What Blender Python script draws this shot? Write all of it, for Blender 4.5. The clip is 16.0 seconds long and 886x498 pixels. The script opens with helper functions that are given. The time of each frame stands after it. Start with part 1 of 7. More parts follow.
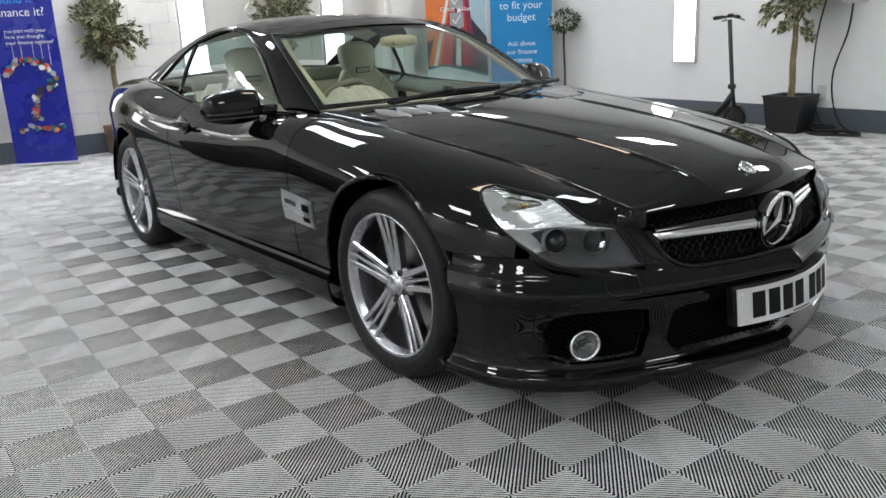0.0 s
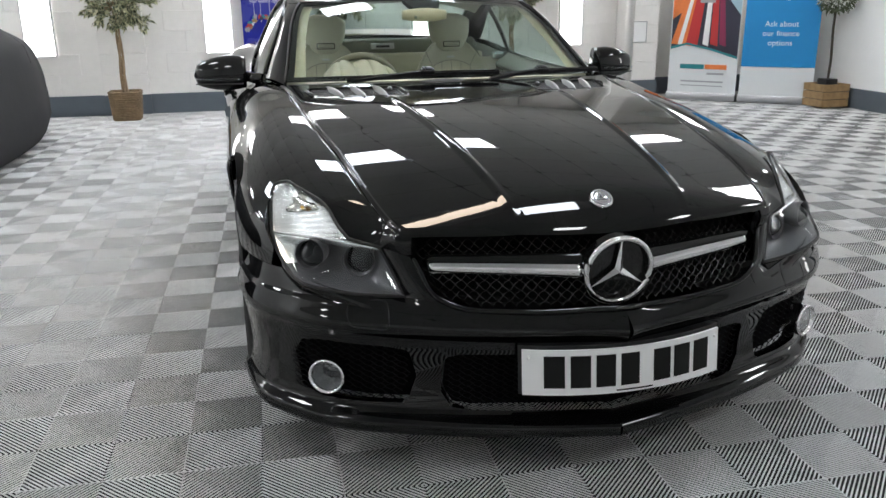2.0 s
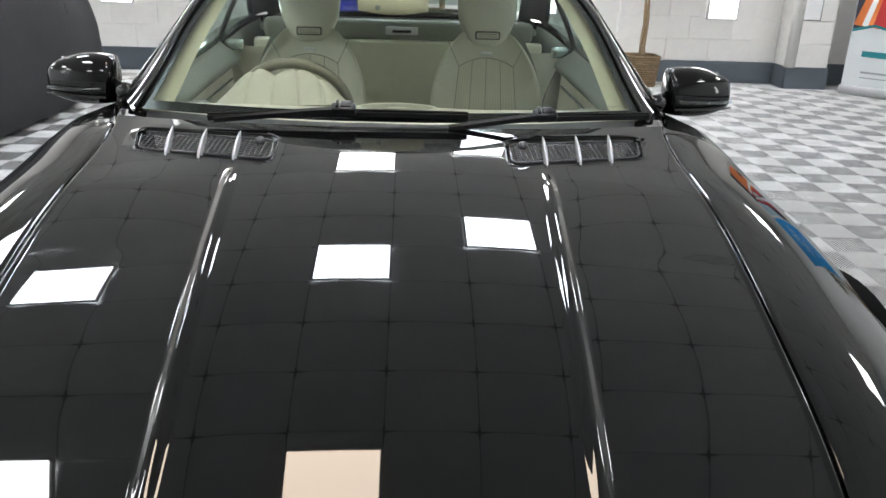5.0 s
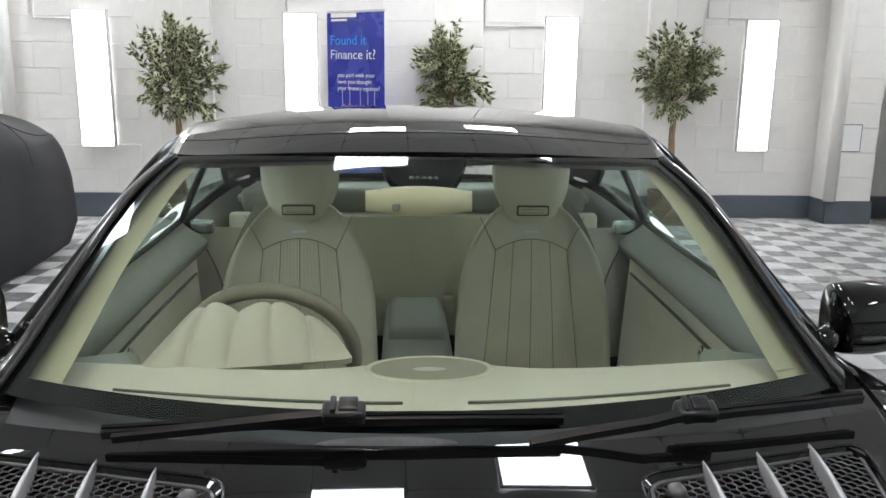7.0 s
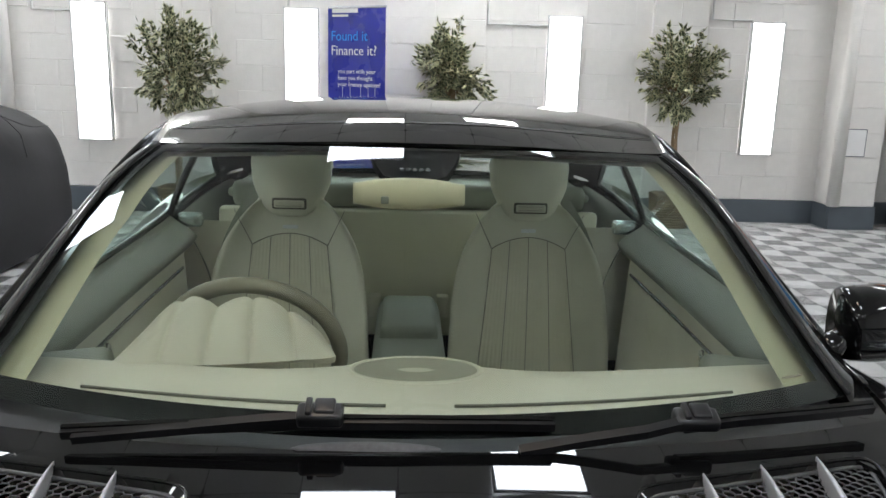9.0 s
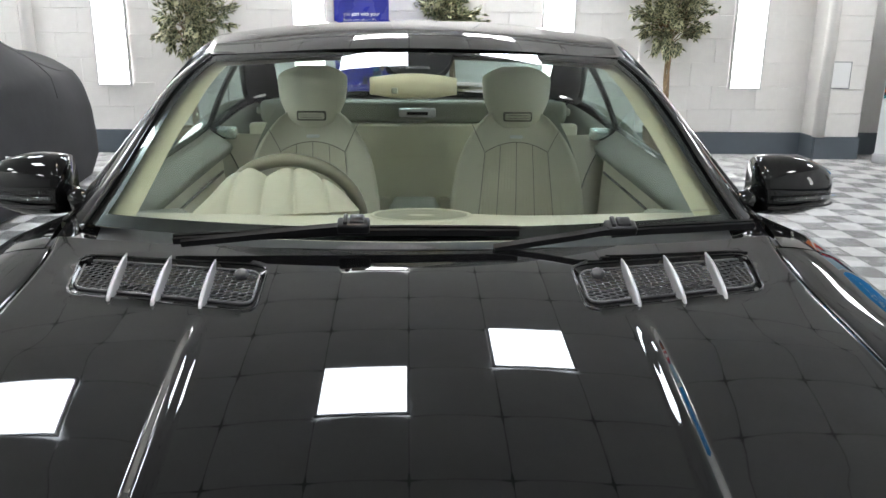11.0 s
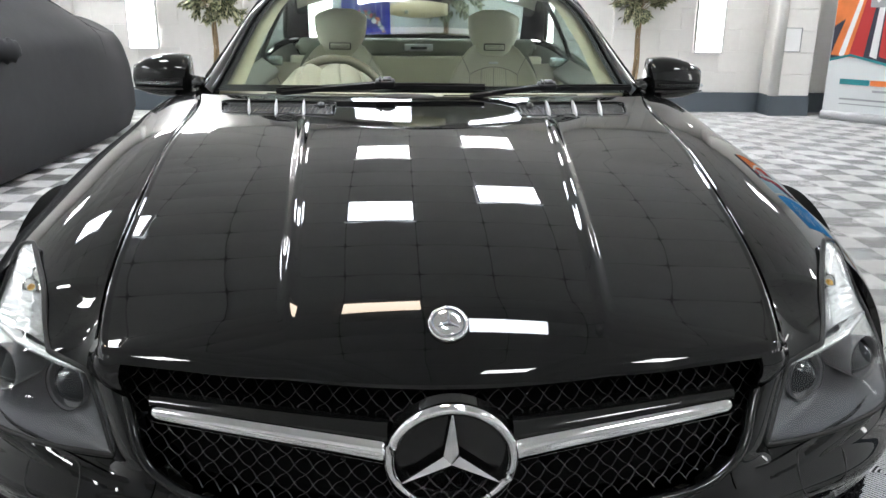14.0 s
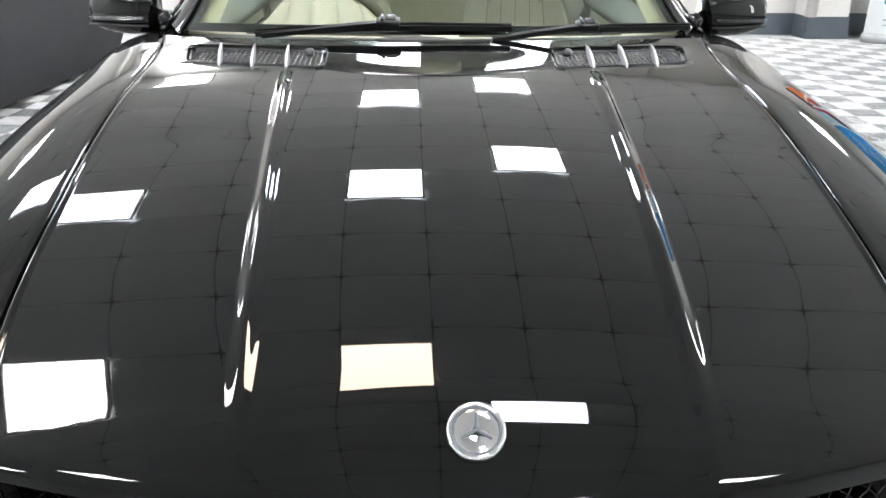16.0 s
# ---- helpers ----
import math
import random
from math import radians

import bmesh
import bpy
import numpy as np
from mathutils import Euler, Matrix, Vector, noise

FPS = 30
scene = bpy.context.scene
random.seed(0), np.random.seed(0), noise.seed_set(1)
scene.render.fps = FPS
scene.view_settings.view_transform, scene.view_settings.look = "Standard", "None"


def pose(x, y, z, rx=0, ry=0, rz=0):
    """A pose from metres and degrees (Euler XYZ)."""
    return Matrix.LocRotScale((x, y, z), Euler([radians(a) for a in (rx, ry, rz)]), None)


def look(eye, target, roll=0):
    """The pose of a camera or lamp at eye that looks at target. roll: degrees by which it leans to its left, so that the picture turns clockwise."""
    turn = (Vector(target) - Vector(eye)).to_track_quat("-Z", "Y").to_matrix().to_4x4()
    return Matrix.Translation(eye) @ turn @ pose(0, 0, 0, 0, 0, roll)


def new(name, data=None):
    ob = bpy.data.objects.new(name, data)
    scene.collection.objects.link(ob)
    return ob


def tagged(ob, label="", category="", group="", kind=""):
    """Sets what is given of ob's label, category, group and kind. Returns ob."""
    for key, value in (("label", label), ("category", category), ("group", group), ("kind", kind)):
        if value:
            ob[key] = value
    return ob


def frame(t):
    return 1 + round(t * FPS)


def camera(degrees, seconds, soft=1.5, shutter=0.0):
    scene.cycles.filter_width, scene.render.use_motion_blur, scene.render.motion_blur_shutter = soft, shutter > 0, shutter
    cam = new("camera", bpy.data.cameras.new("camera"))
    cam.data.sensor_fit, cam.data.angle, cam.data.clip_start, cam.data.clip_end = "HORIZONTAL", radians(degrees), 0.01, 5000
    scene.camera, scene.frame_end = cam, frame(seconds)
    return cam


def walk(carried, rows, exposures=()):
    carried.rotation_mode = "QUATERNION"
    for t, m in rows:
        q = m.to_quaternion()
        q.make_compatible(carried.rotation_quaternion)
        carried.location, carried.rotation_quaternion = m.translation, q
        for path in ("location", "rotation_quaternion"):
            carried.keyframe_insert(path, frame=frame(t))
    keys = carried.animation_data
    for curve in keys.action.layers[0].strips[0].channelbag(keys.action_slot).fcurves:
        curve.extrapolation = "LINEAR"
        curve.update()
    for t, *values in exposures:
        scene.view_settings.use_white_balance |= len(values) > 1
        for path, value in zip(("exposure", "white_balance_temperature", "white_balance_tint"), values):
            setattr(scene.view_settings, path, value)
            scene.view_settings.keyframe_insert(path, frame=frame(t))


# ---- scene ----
cam = camera(57.6, 16.0)
PATH = [
    (0, (-2.311, -2.18, 1.175), (-1.13, -0.657, 0.641), -2.7),
    (0.5, (-1.914, -2.354, 1.173), (-0.906, -0.718, 0.619), -2.4),
    (1, (-1.565, -2.468, 1.152), (-0.73, -0.741, 0.586), -1.7),
    (1.5, (-1.215, -2.506, 1.171), (-0.575, -0.7, 0.596), -1.1),
    (2, (-0.858, -2.573, 1.164), (-0.386, -0.72, 0.58), -0.5),
    (2.5, (-0.501, -2.595, 1.155), (-0.188, -0.715, 0.547), 0.2),
    (3, (-0.201, -2.431, 1.201), (0.013, -0.558, 0.534), 1.1),
    (3.5, (-0.011, -2.193, 1.231), (0.117, -0.336, 0.5), 1.3),
    (3.7, (0.035, -2.098, 1.236), (0.156, -0.246, 0.493), 1.5),
    (5.8, (-0.007, -0.86, 1.298), (0.083, 1.042, 0.687), 1.5),
    (6, (-0.026, -0.753, 1.301), (0.064, 1.161, 0.726), 1.3),
    (6.5, (-0.055, -0.574, 1.329), (0.04, 1.36, 0.828), 0.9),
    (7, (-0.039, -0.449, 1.354), (0.059, 1.502, 0.923), 0.7),
    (7.5, (-0.031, -0.363, 1.386), (0.066, 1.6, 1.015), 0.9),
    (8, (-0.03, -0.344, 1.418), (0.065, 1.622, 1.062), 1.3),
    (8.5, (-0.022, -0.357, 1.376), (0.07, 1.603, 0.99), 1.6),
    (9, (-0.017, -0.385, 1.331), (0.079, 1.566, 0.901), 1.6),
    (9.2, (-0.019, -0.407, 1.314), (0.077, 1.538, 0.86), 1.5),
    (11.3, (-0.018, -0.923, 1.26), (0.059, 0.999, 0.714), 0.4),
    (11.5, (-0.027, -0.987, 1.268), (0.048, 0.936, 0.726), 0.3),
    (12, (-0.088, -1.229, 1.261), (-0.002, 0.695, 0.724), 0.3),
    (12.5, (-0.111, -1.409, 1.208), (-0.006, 0.512, 0.662), 0.4),
    (13, (-0.092, -1.505, 1.192), (0.025, 0.411, 0.632), 0.6),
    (13.5, (-0.072, -1.654, 1.17), (0.039, 0.26, 0.598), 0.7),
    (14, (-0.061, -1.854, 1.134), (0.033, 0.057, 0.551), 0.6),
    (14.5, (-0.059, -1.954, 1.111), (0.019, -0.051, 0.503), 0.4),
    (15, (-0.047, -1.851, 1.141), (0.022, 0.038, 0.487), 0.3),
    (15.5, (-0.064, -1.62, 1.159), (0.005, 0.244, 0.439), 0.3),
    (16, (-0.057, -1.429, 1.153), (0.012, 0.415, 0.382), 0.5),
]
walk(cam, [(t, look(eye, target, roll)) for t, eye, target, roll in PATH],
     exposures=((0, 0.90), (2.5, 1.03), (3.5, 1.2), (5.8, 1.23), (7, 0.92), (8.5, 0.7), (9.2, 0.78), (11.5, 1.23), (12.5, 1.23), (13.5, 1.36), (14.5, 1.38), (15.5, 1.63), (16, 1.88)))


# ---- light and exposure ----
world = bpy.data.worlds.new("world")
world.use_nodes = True
world.node_tree.nodes["Background"].inputs[0].default_value = (0.9, 0.95, 1.0, 1)
world.node_tree.nodes["Background"].inputs[1].default_value = 0.02
scene.world = world


# ---- materials ----
def mat(name, col, rough=0.5, metal=0.0, spec=0.5, coat=0.0, var=0.0, scale=20.0, bump=0.0, bscale=200.0, rvar=0.0, emit=None, estr=0.0, obj_random=0.0):
    m = bpy.data.materials.new(name)
    m.use_nodes = True
    nt = m.node_tree
    b = nt.nodes["Principled BSDF"]
    b.inputs["Base Color"].default_value = (*col, 1)
    b.inputs["Roughness"].default_value = rough
    b.inputs["Metallic"].default_value = metal
    b.inputs["Specular IOR Level"].default_value = spec
    b.inputs["Coat Weight"].default_value = coat
    b.inputs["Coat Roughness"].default_value = 0.03
    if emit:
        b.inputs["Emission Color"].default_value = (*emit, 1)
        b.inputs["Emission Strength"].default_value = estr
    tc = nt.nodes.new("ShaderNodeTexCoord")
    if var or rvar:
        n = nt.nodes.new("ShaderNodeTexNoise")
        n.inputs["Scale"].default_value = scale
        n.inputs["Detail"].default_value = 6
        nt.links.new(tc.outputs["Object"], n.inputs["Vector"])
        n2 = nt.nodes.new("ShaderNodeTexNoise")
        n2.inputs["Scale"].default_value = scale * 0.13
        n2.inputs["Detail"].default_value = 3
        nt.links.new(tc.outputs["Object"], n2.inputs["Vector"])
        add = nt.nodes.new("ShaderNodeMath")
        add.operation = "ADD"
        nt.links.new(n.outputs["Fac"], add.inputs[0])
        nt.links.new(n2.outputs["Fac"], add.inputs[1])
        if var:
            r = nt.nodes.new("ShaderNodeMapRange")
            r.inputs["From Min"].default_value, r.inputs["From Max"].default_value = 0.6, 1.4
            r.inputs["To Min"].default_value, r.inputs["To Max"].default_value = 1 - var, 1 + var
            nt.links.new(add.outputs[0], r.inputs["Value"])
            h = nt.nodes.new("ShaderNodeHueSaturation")
            h.inputs["Color"].default_value = (*col, 1)
            nt.links.new(r.outputs[0], h.inputs["Value"])
            if obj_random:
                oi = nt.nodes.new("ShaderNodeObjectInfo")
                r3 = nt.nodes.new("ShaderNodeMapRange")
                r3.inputs["To Min"].default_value, r3.inputs["To Max"].default_value = 1 - obj_random, 1 + obj_random
                nt.links.new(oi.outputs["Random"], r3.inputs["Value"])
                mul = nt.nodes.new("ShaderNodeMath")
                mul.operation = "MULTIPLY"
                nt.links.new(r.outputs[0], mul.inputs[0])
                nt.links.new(r3.outputs[0], mul.inputs[1])
                nt.links.new(mul.outputs[0], h.inputs["Value"])
            nt.links.new(h.outputs[0], b.inputs["Base Color"])
        if rvar:
            r2 = nt.nodes.new("ShaderNodeMapRange")
            r2.inputs["From Min"].default_value, r2.inputs["From Max"].default_value = 0.6, 1.4
            r2.inputs["To Min"].default_value, r2.inputs["To Max"].default_value = max(0, rough - rvar), rough + rvar
            nt.links.new(add.outputs[0], r2.inputs["Value"])
            nt.links.new(r2.outputs[0], b.inputs["Roughness"])
    if bump:
        nb = nt.nodes.new("ShaderNodeTexNoise")
        nb.inputs["Scale"].default_value = bscale
        nb.inputs["Detail"].default_value = 4
        nt.links.new(tc.outputs["Object"], nb.inputs["Vector"])
        bp = nt.nodes.new("ShaderNodeBump")
        bp.inputs["Strength"].default_value = 1.0
        bp.inputs["Distance"].default_value = bump
        nt.links.new(nb.outputs["Fac"], bp.inputs["Height"])
        nt.links.new(bp.outputs[0], b.inputs["Normal"])
    return m


def glass(name, tint, gloss=1.0):
    m = bpy.data.materials.new(name)
    m.use_nodes = True
    nt = m.node_tree
    nt.nodes.clear()
    out = nt.nodes.new("ShaderNodeOutputMaterial")
    tr = nt.nodes.new("ShaderNodeBsdfTransparent")
    tr.inputs[0].default_value = (*tint, 1)
    gl = nt.nodes.new("ShaderNodeBsdfGlossy")
    gl.inputs["Roughness"].default_value = 0.0
    lw = nt.nodes.new("ShaderNodeLayerWeight")
    lw.inputs["Blend"].default_value = 0.5
    pw = nt.nodes.new("ShaderNodeMath")
    pw.operation = "POWER"
    pw.inputs[1].default_value = 5.0
    mul = nt.nodes.new("ShaderNodeMath")
    mul.operation = "MULTIPLY_ADD"
    mul.inputs[1].default_value = 0.90 * gloss
    mul.inputs[2].default_value = 0.05 * gloss
    mix = nt.nodes.new("ShaderNodeMixShader")
    nt.links.new(lw.outputs["Facing"], pw.inputs[0])
    nt.links.new(pw.outputs[0], mul.inputs[0])
    nt.links.new(mul.outputs[0], mix.inputs[0])
    nt.links.new(tr.outputs[0], mix.inputs[1])
    nt.links.new(gl.outputs[0], mix.inputs[2])
    nt.links.new(mix.outputs[0], out.inputs[0])
    return m


def glow(name, col, strength):
    m = bpy.data.materials.new(name)
    m.use_nodes = True
    nt = m.node_tree
    nt.nodes.clear()
    out = nt.nodes.new("ShaderNodeOutputMaterial")
    e = nt.nodes.new("ShaderNodeEmission")
    e.inputs[0].default_value = (*col, 1)
    e.inputs[1].default_value = strength
    nt.links.new(e.outputs[0], out.inputs[0])
    return m


PAINT = mat("black_car_paint", (0.003, 0.003, 0.0032), 0.02, 0.0, 0.45)
BLACK_PLASTIC = mat("black_plastic", (0.012, 0.012, 0.013), 0.45, var=0.2, scale=60, bump=0.0003, bscale=400)
WIPER = mat("satin_black_wiper", (0.008, 0.008, 0.009), 0.35, var=0.15, scale=60)
GLOSS_BLACK = mat("gloss_black_trim", (0.006, 0.006, 0.006), 0.1)
RUBBER = mat("tyre_rubber", (0.007, 0.007, 0.007), 0.62, var=0.25, scale=40, rvar=0.1)
GASKET = mat("rubber_seal", (0.008, 0.008, 0.008), 0.6)
CHROME = mat("chrome", (0.82, 0.82, 0.83), 0.06, 1.0)
ALLOY = mat("silver_alloy", (0.60, 0.60, 0.62), 0.24, 1.0, var=0.08, scale=30)
ALLOY_DARK = mat("grey_alloy_barrel", (0.22, 0.22, 0.23), 0.32, 1.0, var=0.1, scale=30)
DISC = mat("brake_disc_steel", (0.35, 0.34, 0.33), 0.35, 1.0, var=0.15, scale=80)
SATIN = mat("satin_silver", (0.62, 0.62, 0.63), 0.28, 1.0)
INTAKE_MESH = mat("matt_black_mesh", (0.005, 0.005, 0.006), 0.7, spec=0.12)
MESH_BLACK = mat("black_wire_mesh", (0.009, 0.009, 0.010), 0.25)
VENT_MESH = mat("dark_grey_vent_mesh", (0.085, 0.085, 0.088), 0.22, var=0.15, scale=90)
FIN = mat("satin_silver_fin", (0.50, 0.50, 0.51), 0.38, 0.55, var=0.05, scale=60)
# Near-black with the shade of openings put in; the black console wears it too.
VOID = mat("black_part_and_cavity_shade", (0.0015, 0.0015, 0.0015), 0.9, spec=0.1)
CREAM = mat("cream_leather", (0.72, 0.69, 0.565), 0.45, var=0.07, scale=12, bump=0.0004, bscale=350)
CREAM_PERF = mat("cream_ribbed_leather", (0.70, 0.66, 0.52), 0.5, var=0.07, scale=12, bump=0.0006, bscale=500)
GREY_LEATHER = mat("grey_green_leather", (0.205, 0.215, 0.172), 0.5, var=0.08, scale=12, bump=0.0004, bscale=350)
SLOT = mat("dark_slot", (0.11, 0.105, 0.08), 0.7)
STITCH = mat("dark_seam", (0.24, 0.23, 0.18), 0.7)
PILLAR_TRIM = mat("olive_pillar_trim", (0.40, 0.385, 0.265), 0.55, var=0.05, scale=20)
# The seats' cream leather, with less light painted into the dashboard's copy.
CREAM_DIMMED = mat("cream_leather_painted_dimmer", (0.50, 0.47, 0.375), 0.5, var=0.07, scale=12, bump=0.0004, bscale=350)
WINDSCREEN = glass("windscreen_glass", (0.84, 0.92, 0.875))
SIDE_GLASS = glass("side_glass", (0.66, 0.78, 0.75))
LENS = glass("headlight_lens", (0.95, 0.97, 0.98), 1.0)
WHITE_PLATE = mat("white_reflective_plate", (0.85, 0.85, 0.85), 0.35, var=0.02, scale=20)
PLATE_BLACK = mat("black_plate_print", (0.006, 0.006, 0.006), 0.55, spec=0.2)
REFLECTOR = mat("lamp_reflector", (0.88, 0.88, 0.87), 0.26, 0.85)
PROJECTOR = mat("smoky_projector_glass", (0.03, 0.032, 0.035), 0.04, 0.2)
AMBER_BOWL = mat("dark_amber_bowl", (0.42, 0.41, 0.36), 0.16, 0.95, var=0.5, scale=160)
AMBER_BULB = mat("amber_bulb", (0.55, 0.30, 0.06), 0.2)
DARK_REFLECTOR = mat("smoked_lamp_bezel", (0.10, 0.10, 0.11), 0.25, 0.8)
LAMP_HOUSING = mat("grey_lamp_housing", (0.12, 0.12, 0.125), 0.3, 0.3, var=0.1, scale=30)
FOG_BOWL = mat("fog_lamp_bowl", (0.66, 0.66, 0.66), 0.2, 0.8, var=0.4, scale=70)

RIB = mat("grey_floor_tile", (0.60, 0.60, 0.59), 0.26, var=0.16, scale=5, rvar=0.1, bump=0.0002, bscale=300, obj_random=0.07)
# Near-black: the shade down between the ribs is put into this colour.
SUBFLOOR = mat("sub_floor_gap_shade", (0.005, 0.005, 0.005), 0.95, var=0.3, scale=8)
BLOCK = mat("white_painted_block", (0.83, 0.805, 0.775), 0.55, var=0.04, scale=14, bump=0.0012, bscale=60, obj_random=0.02)
PLASTER = mat("white_painted_plaster", (0.87, 0.87, 0.865), 0.55, var=0.03, scale=4, bump=0.0006, bscale=40)
SKIRT = mat("slate_grey_paint", (0.105, 0.125, 0.145), 0.5, var=0.1, scale=6, bump=0.0005, bscale=60)
CEIL = mat("white_ceiling_tile", (0.90, 0.90, 0.885), 0.8, var=0.05, scale=30, bump=0.001, bscale=120)
CEIL_GRID = mat("ceiling_grid_shadow_gap", (0.30, 0.30, 0.29), 0.6)
PANEL_FRAME = mat("grey_light_frame", (0.66, 0.66, 0.66), 0.4)
GLOW_COOL = glow("cool_white_light", (0.95, 0.98, 1.0), 14.0)
GLOW_BLUE = glow("blue_white_light", (0.84, 0.91, 1.0), 14.0)
GLOW_WARM = glow("warm_white_light", (1.0, 0.83, 0.67), 8.0)
GLOW_WALL = glow("wall_panel_light", (1.0, 1.0, 1.0), 3.4)


# ---- mesh tools ----
def part(name, bm, material, parent=None, label="", smooth=True, m=None):
    me = bpy.data.meshes.new(name)
    bmesh.ops.recalc_face_normals(bm, faces=bm.faces[:])
    bm.to_mesh(me)
    bm.free()
    me.materials.append(material)
    if smooth:
        me.polygons.foreach_set("use_smooth", [True] * len(me.polygons))
    ob = new(name, me)
    if parent:
        ob.parent = parent
    if m is not None:
        ob.matrix_local = m
    if label:
        ob["label"] = label
    return ob


def spl(*pts):
    """A natural cubic curve through (t, value) pairs."""
    x = np.array([p[0] for p in pts], float)
    y = np.array([p[1] for p in pts], float)
    n = len(x)
    h = np.diff(x)
    a = np.zeros((n, n))
    r = np.zeros(n)
    a[0, 0] = a[-1, -1] = 1
    for i in range(1, n - 1):
        a[i, i - 1], a[i, i], a[i, i + 1] = h[i - 1], 2 * (h[i - 1] + h[i]), h[i]
        r[i] = 6 * ((y[i + 1] - y[i]) / h[i] - (y[i] - y[i - 1]) / h[i - 1])
    k = np.linalg.solve(a, r)

    def f(t):
        i = int(min(max(np.searchsorted(x, t) - 1, 0), n - 2))
        d, e = x[i + 1] - t, t - x[i]
        return float(k[i] * d ** 3 / (6 * h[i]) + k[i + 1] * e ** 3 / (6 * h[i]) + (y[i] / h[i] - k[i] * h[i] / 6) * d + (y[i + 1] / h[i] - k[i + 1] * h[i] / 6) * e)
    return f


def curve3(pts, closed=False):
    """A smooth path through 3D points, over 0 to 1."""
    p = [Vector(q) for q in pts]
    if closed:
        p = p[-2:] + p + p[:3]
    d = [0.0]
    for a, b in zip(p, p[1:]):
        d.append(d[-1] + max((b - a).length, 1e-6))
    fs = [spl(*[(t, q[i]) for t, q in zip(d, p)]) for i in range(3)]
    lo, hi = (d[2], d[-3]) if closed else (0.0, d[-1])
    return lambda t: Vector([f(lo + (hi - lo) * t) for f in fs])


def sheet(f, us, vs):
    bm = bmesh.new()
    rows = [[bm.verts.new(f(u, v)) for v in vs] for u in us]
    for a, b in zip(rows, rows[1:]):
        for i in range(len(vs) - 1):
            bm.faces.new((a[i], b[i], b[i + 1], a[i + 1]))
    return bm


def lin(a, b, n):
    return [a + (b - a) * i / (n - 1) for i in range(n)]


def inside(poly, a, b):
    r = False
    for (x1, y1), (x2, y2) in zip(poly, poly[1:] + poly[:1]):
        if (y1 > b) != (y2 > b) and a < (x2 - x1) * (b - y1) / (y2 - y1) + x1:
            r = not r
    return r


def nearest(poly, a, b):
    best = None
    for (x1, y1), (x2, y2) in zip(poly, poly[1:] + poly[:1]):
        dx, dy = x2 - x1, y2 - y1
        t = max(0, min(1, ((a - x1) * dx + (b - y1) * dy) / (dx * dx + dy * dy + 1e-12)))
        px, py = x1 + t * dx, y1 + t * dy
        d = (px - a) ** 2 + (py - b) ** 2
        if best is None or d < best[0]:
            best = (d, px, py)
    return best[1:]


def cut(bm, poly, axes, flip=False, keep=None):
    """Opens bm along a closed outline, seen along the axis that axes leaves out; keep limits where it works."""
    i, j = axes
    ins = {v: (inside(poly, v.co[i], v.co[j]) != flip) and (keep is None or keep(v.co)) for v in bm.verts}
    dead = [f for f in bm.faces if all(ins[v] for v in f.verts)]
    bmesh.ops.delete(bm, geom=dead, context="FACES")
    for v in bm.verts:
        if ins.get(v) and v.is_valid and v.link_faces:
            v.co[i], v.co[j] = nearest(poly, v.co[i], v.co[j])
    loose = [v for v in bm.verts if not v.link_faces]
    bmesh.ops.delete(bm, geom=loose, context="VERTS")
    return bm


def flange(bm, depth=0.012, only=None):
    """Turns the open edges of a panel inward, so that it shows its thickness."""
    bmesh.ops.recalc_face_normals(bm, faces=bm.faces[:])
    bm.normal_update()
    mid = Vector((0, 1.3, 0.45))
    if sum(f.normal.dot(f.calc_center_median() - mid) * f.calc_area() for f in bm.faces) < 0:
        bmesh.ops.reverse_faces(bm, faces=bm.faces[:])
        bm.normal_update()
    edges = [e for e in bm.edges if e.is_boundary and (only is None or all(only(v.co) for v in e.verts))]
    nrm = {v: v.normal.copy() for e in edges for v in e.verts}
    res = bmesh.ops.extrude_edge_only(bm, edges=edges)
    for v in [g for g in res["geom"] if isinstance(g, bmesh.types.BMVert)]:
        src = next((o for e in v.link_edges for o in (e.other_vert(v),) if o in nrm), None)
        if src is not None:
            v.co = v.co - nrm[src] * depth
    for e in edges:
        e.smooth = False
    return bm


def mirror(bm):
    geom = bmesh.ops.duplicate(bm, geom=bm.verts[:] + bm.edges[:] + bm.faces[:])["geom"]
    vs = [g for g in geom if isinstance(g, bmesh.types.BMVert)]
    for v in vs:
        v.co.x = -v.co.x
    bmesh.ops.reverse_faces(bm, faces=[g for g in geom if isinstance(g, bmesh.types.BMFace)])
    return bm


def flip_x(bm):
    for v in bm.verts:
        v.co.x = -v.co.x
    bmesh.ops.reverse_faces(bm, faces=bm.faces[:])
    return bm


def box(bm, c, s, r=0.0, rot=None, seg=2):
    """A box at c of size s, with edges rounded by r."""
    g = bmesh.ops.create_cube(bm, size=1.0)
    vs = g["verts"]
    for v in vs:
        v.co = Vector((v.co.x * s[0], v.co.y * s[1], v.co.z * s[2]))
    if r > 0:
        es = list({e for v in vs for e in v.link_edges})
        res = bmesh.ops.bevel(bm, geom=es, offset=r, segments=seg, affect="EDGES", profile=0.5)
        vs = list({v for f in res["faces"] for v in f.verts} | {v for v in vs if v.is_valid})
    m = Matrix.Translation(c) @ (rot.to_4x4() if rot is not None else Matrix())
    for v in vs:
        v.co = m @ v.co
    return vs


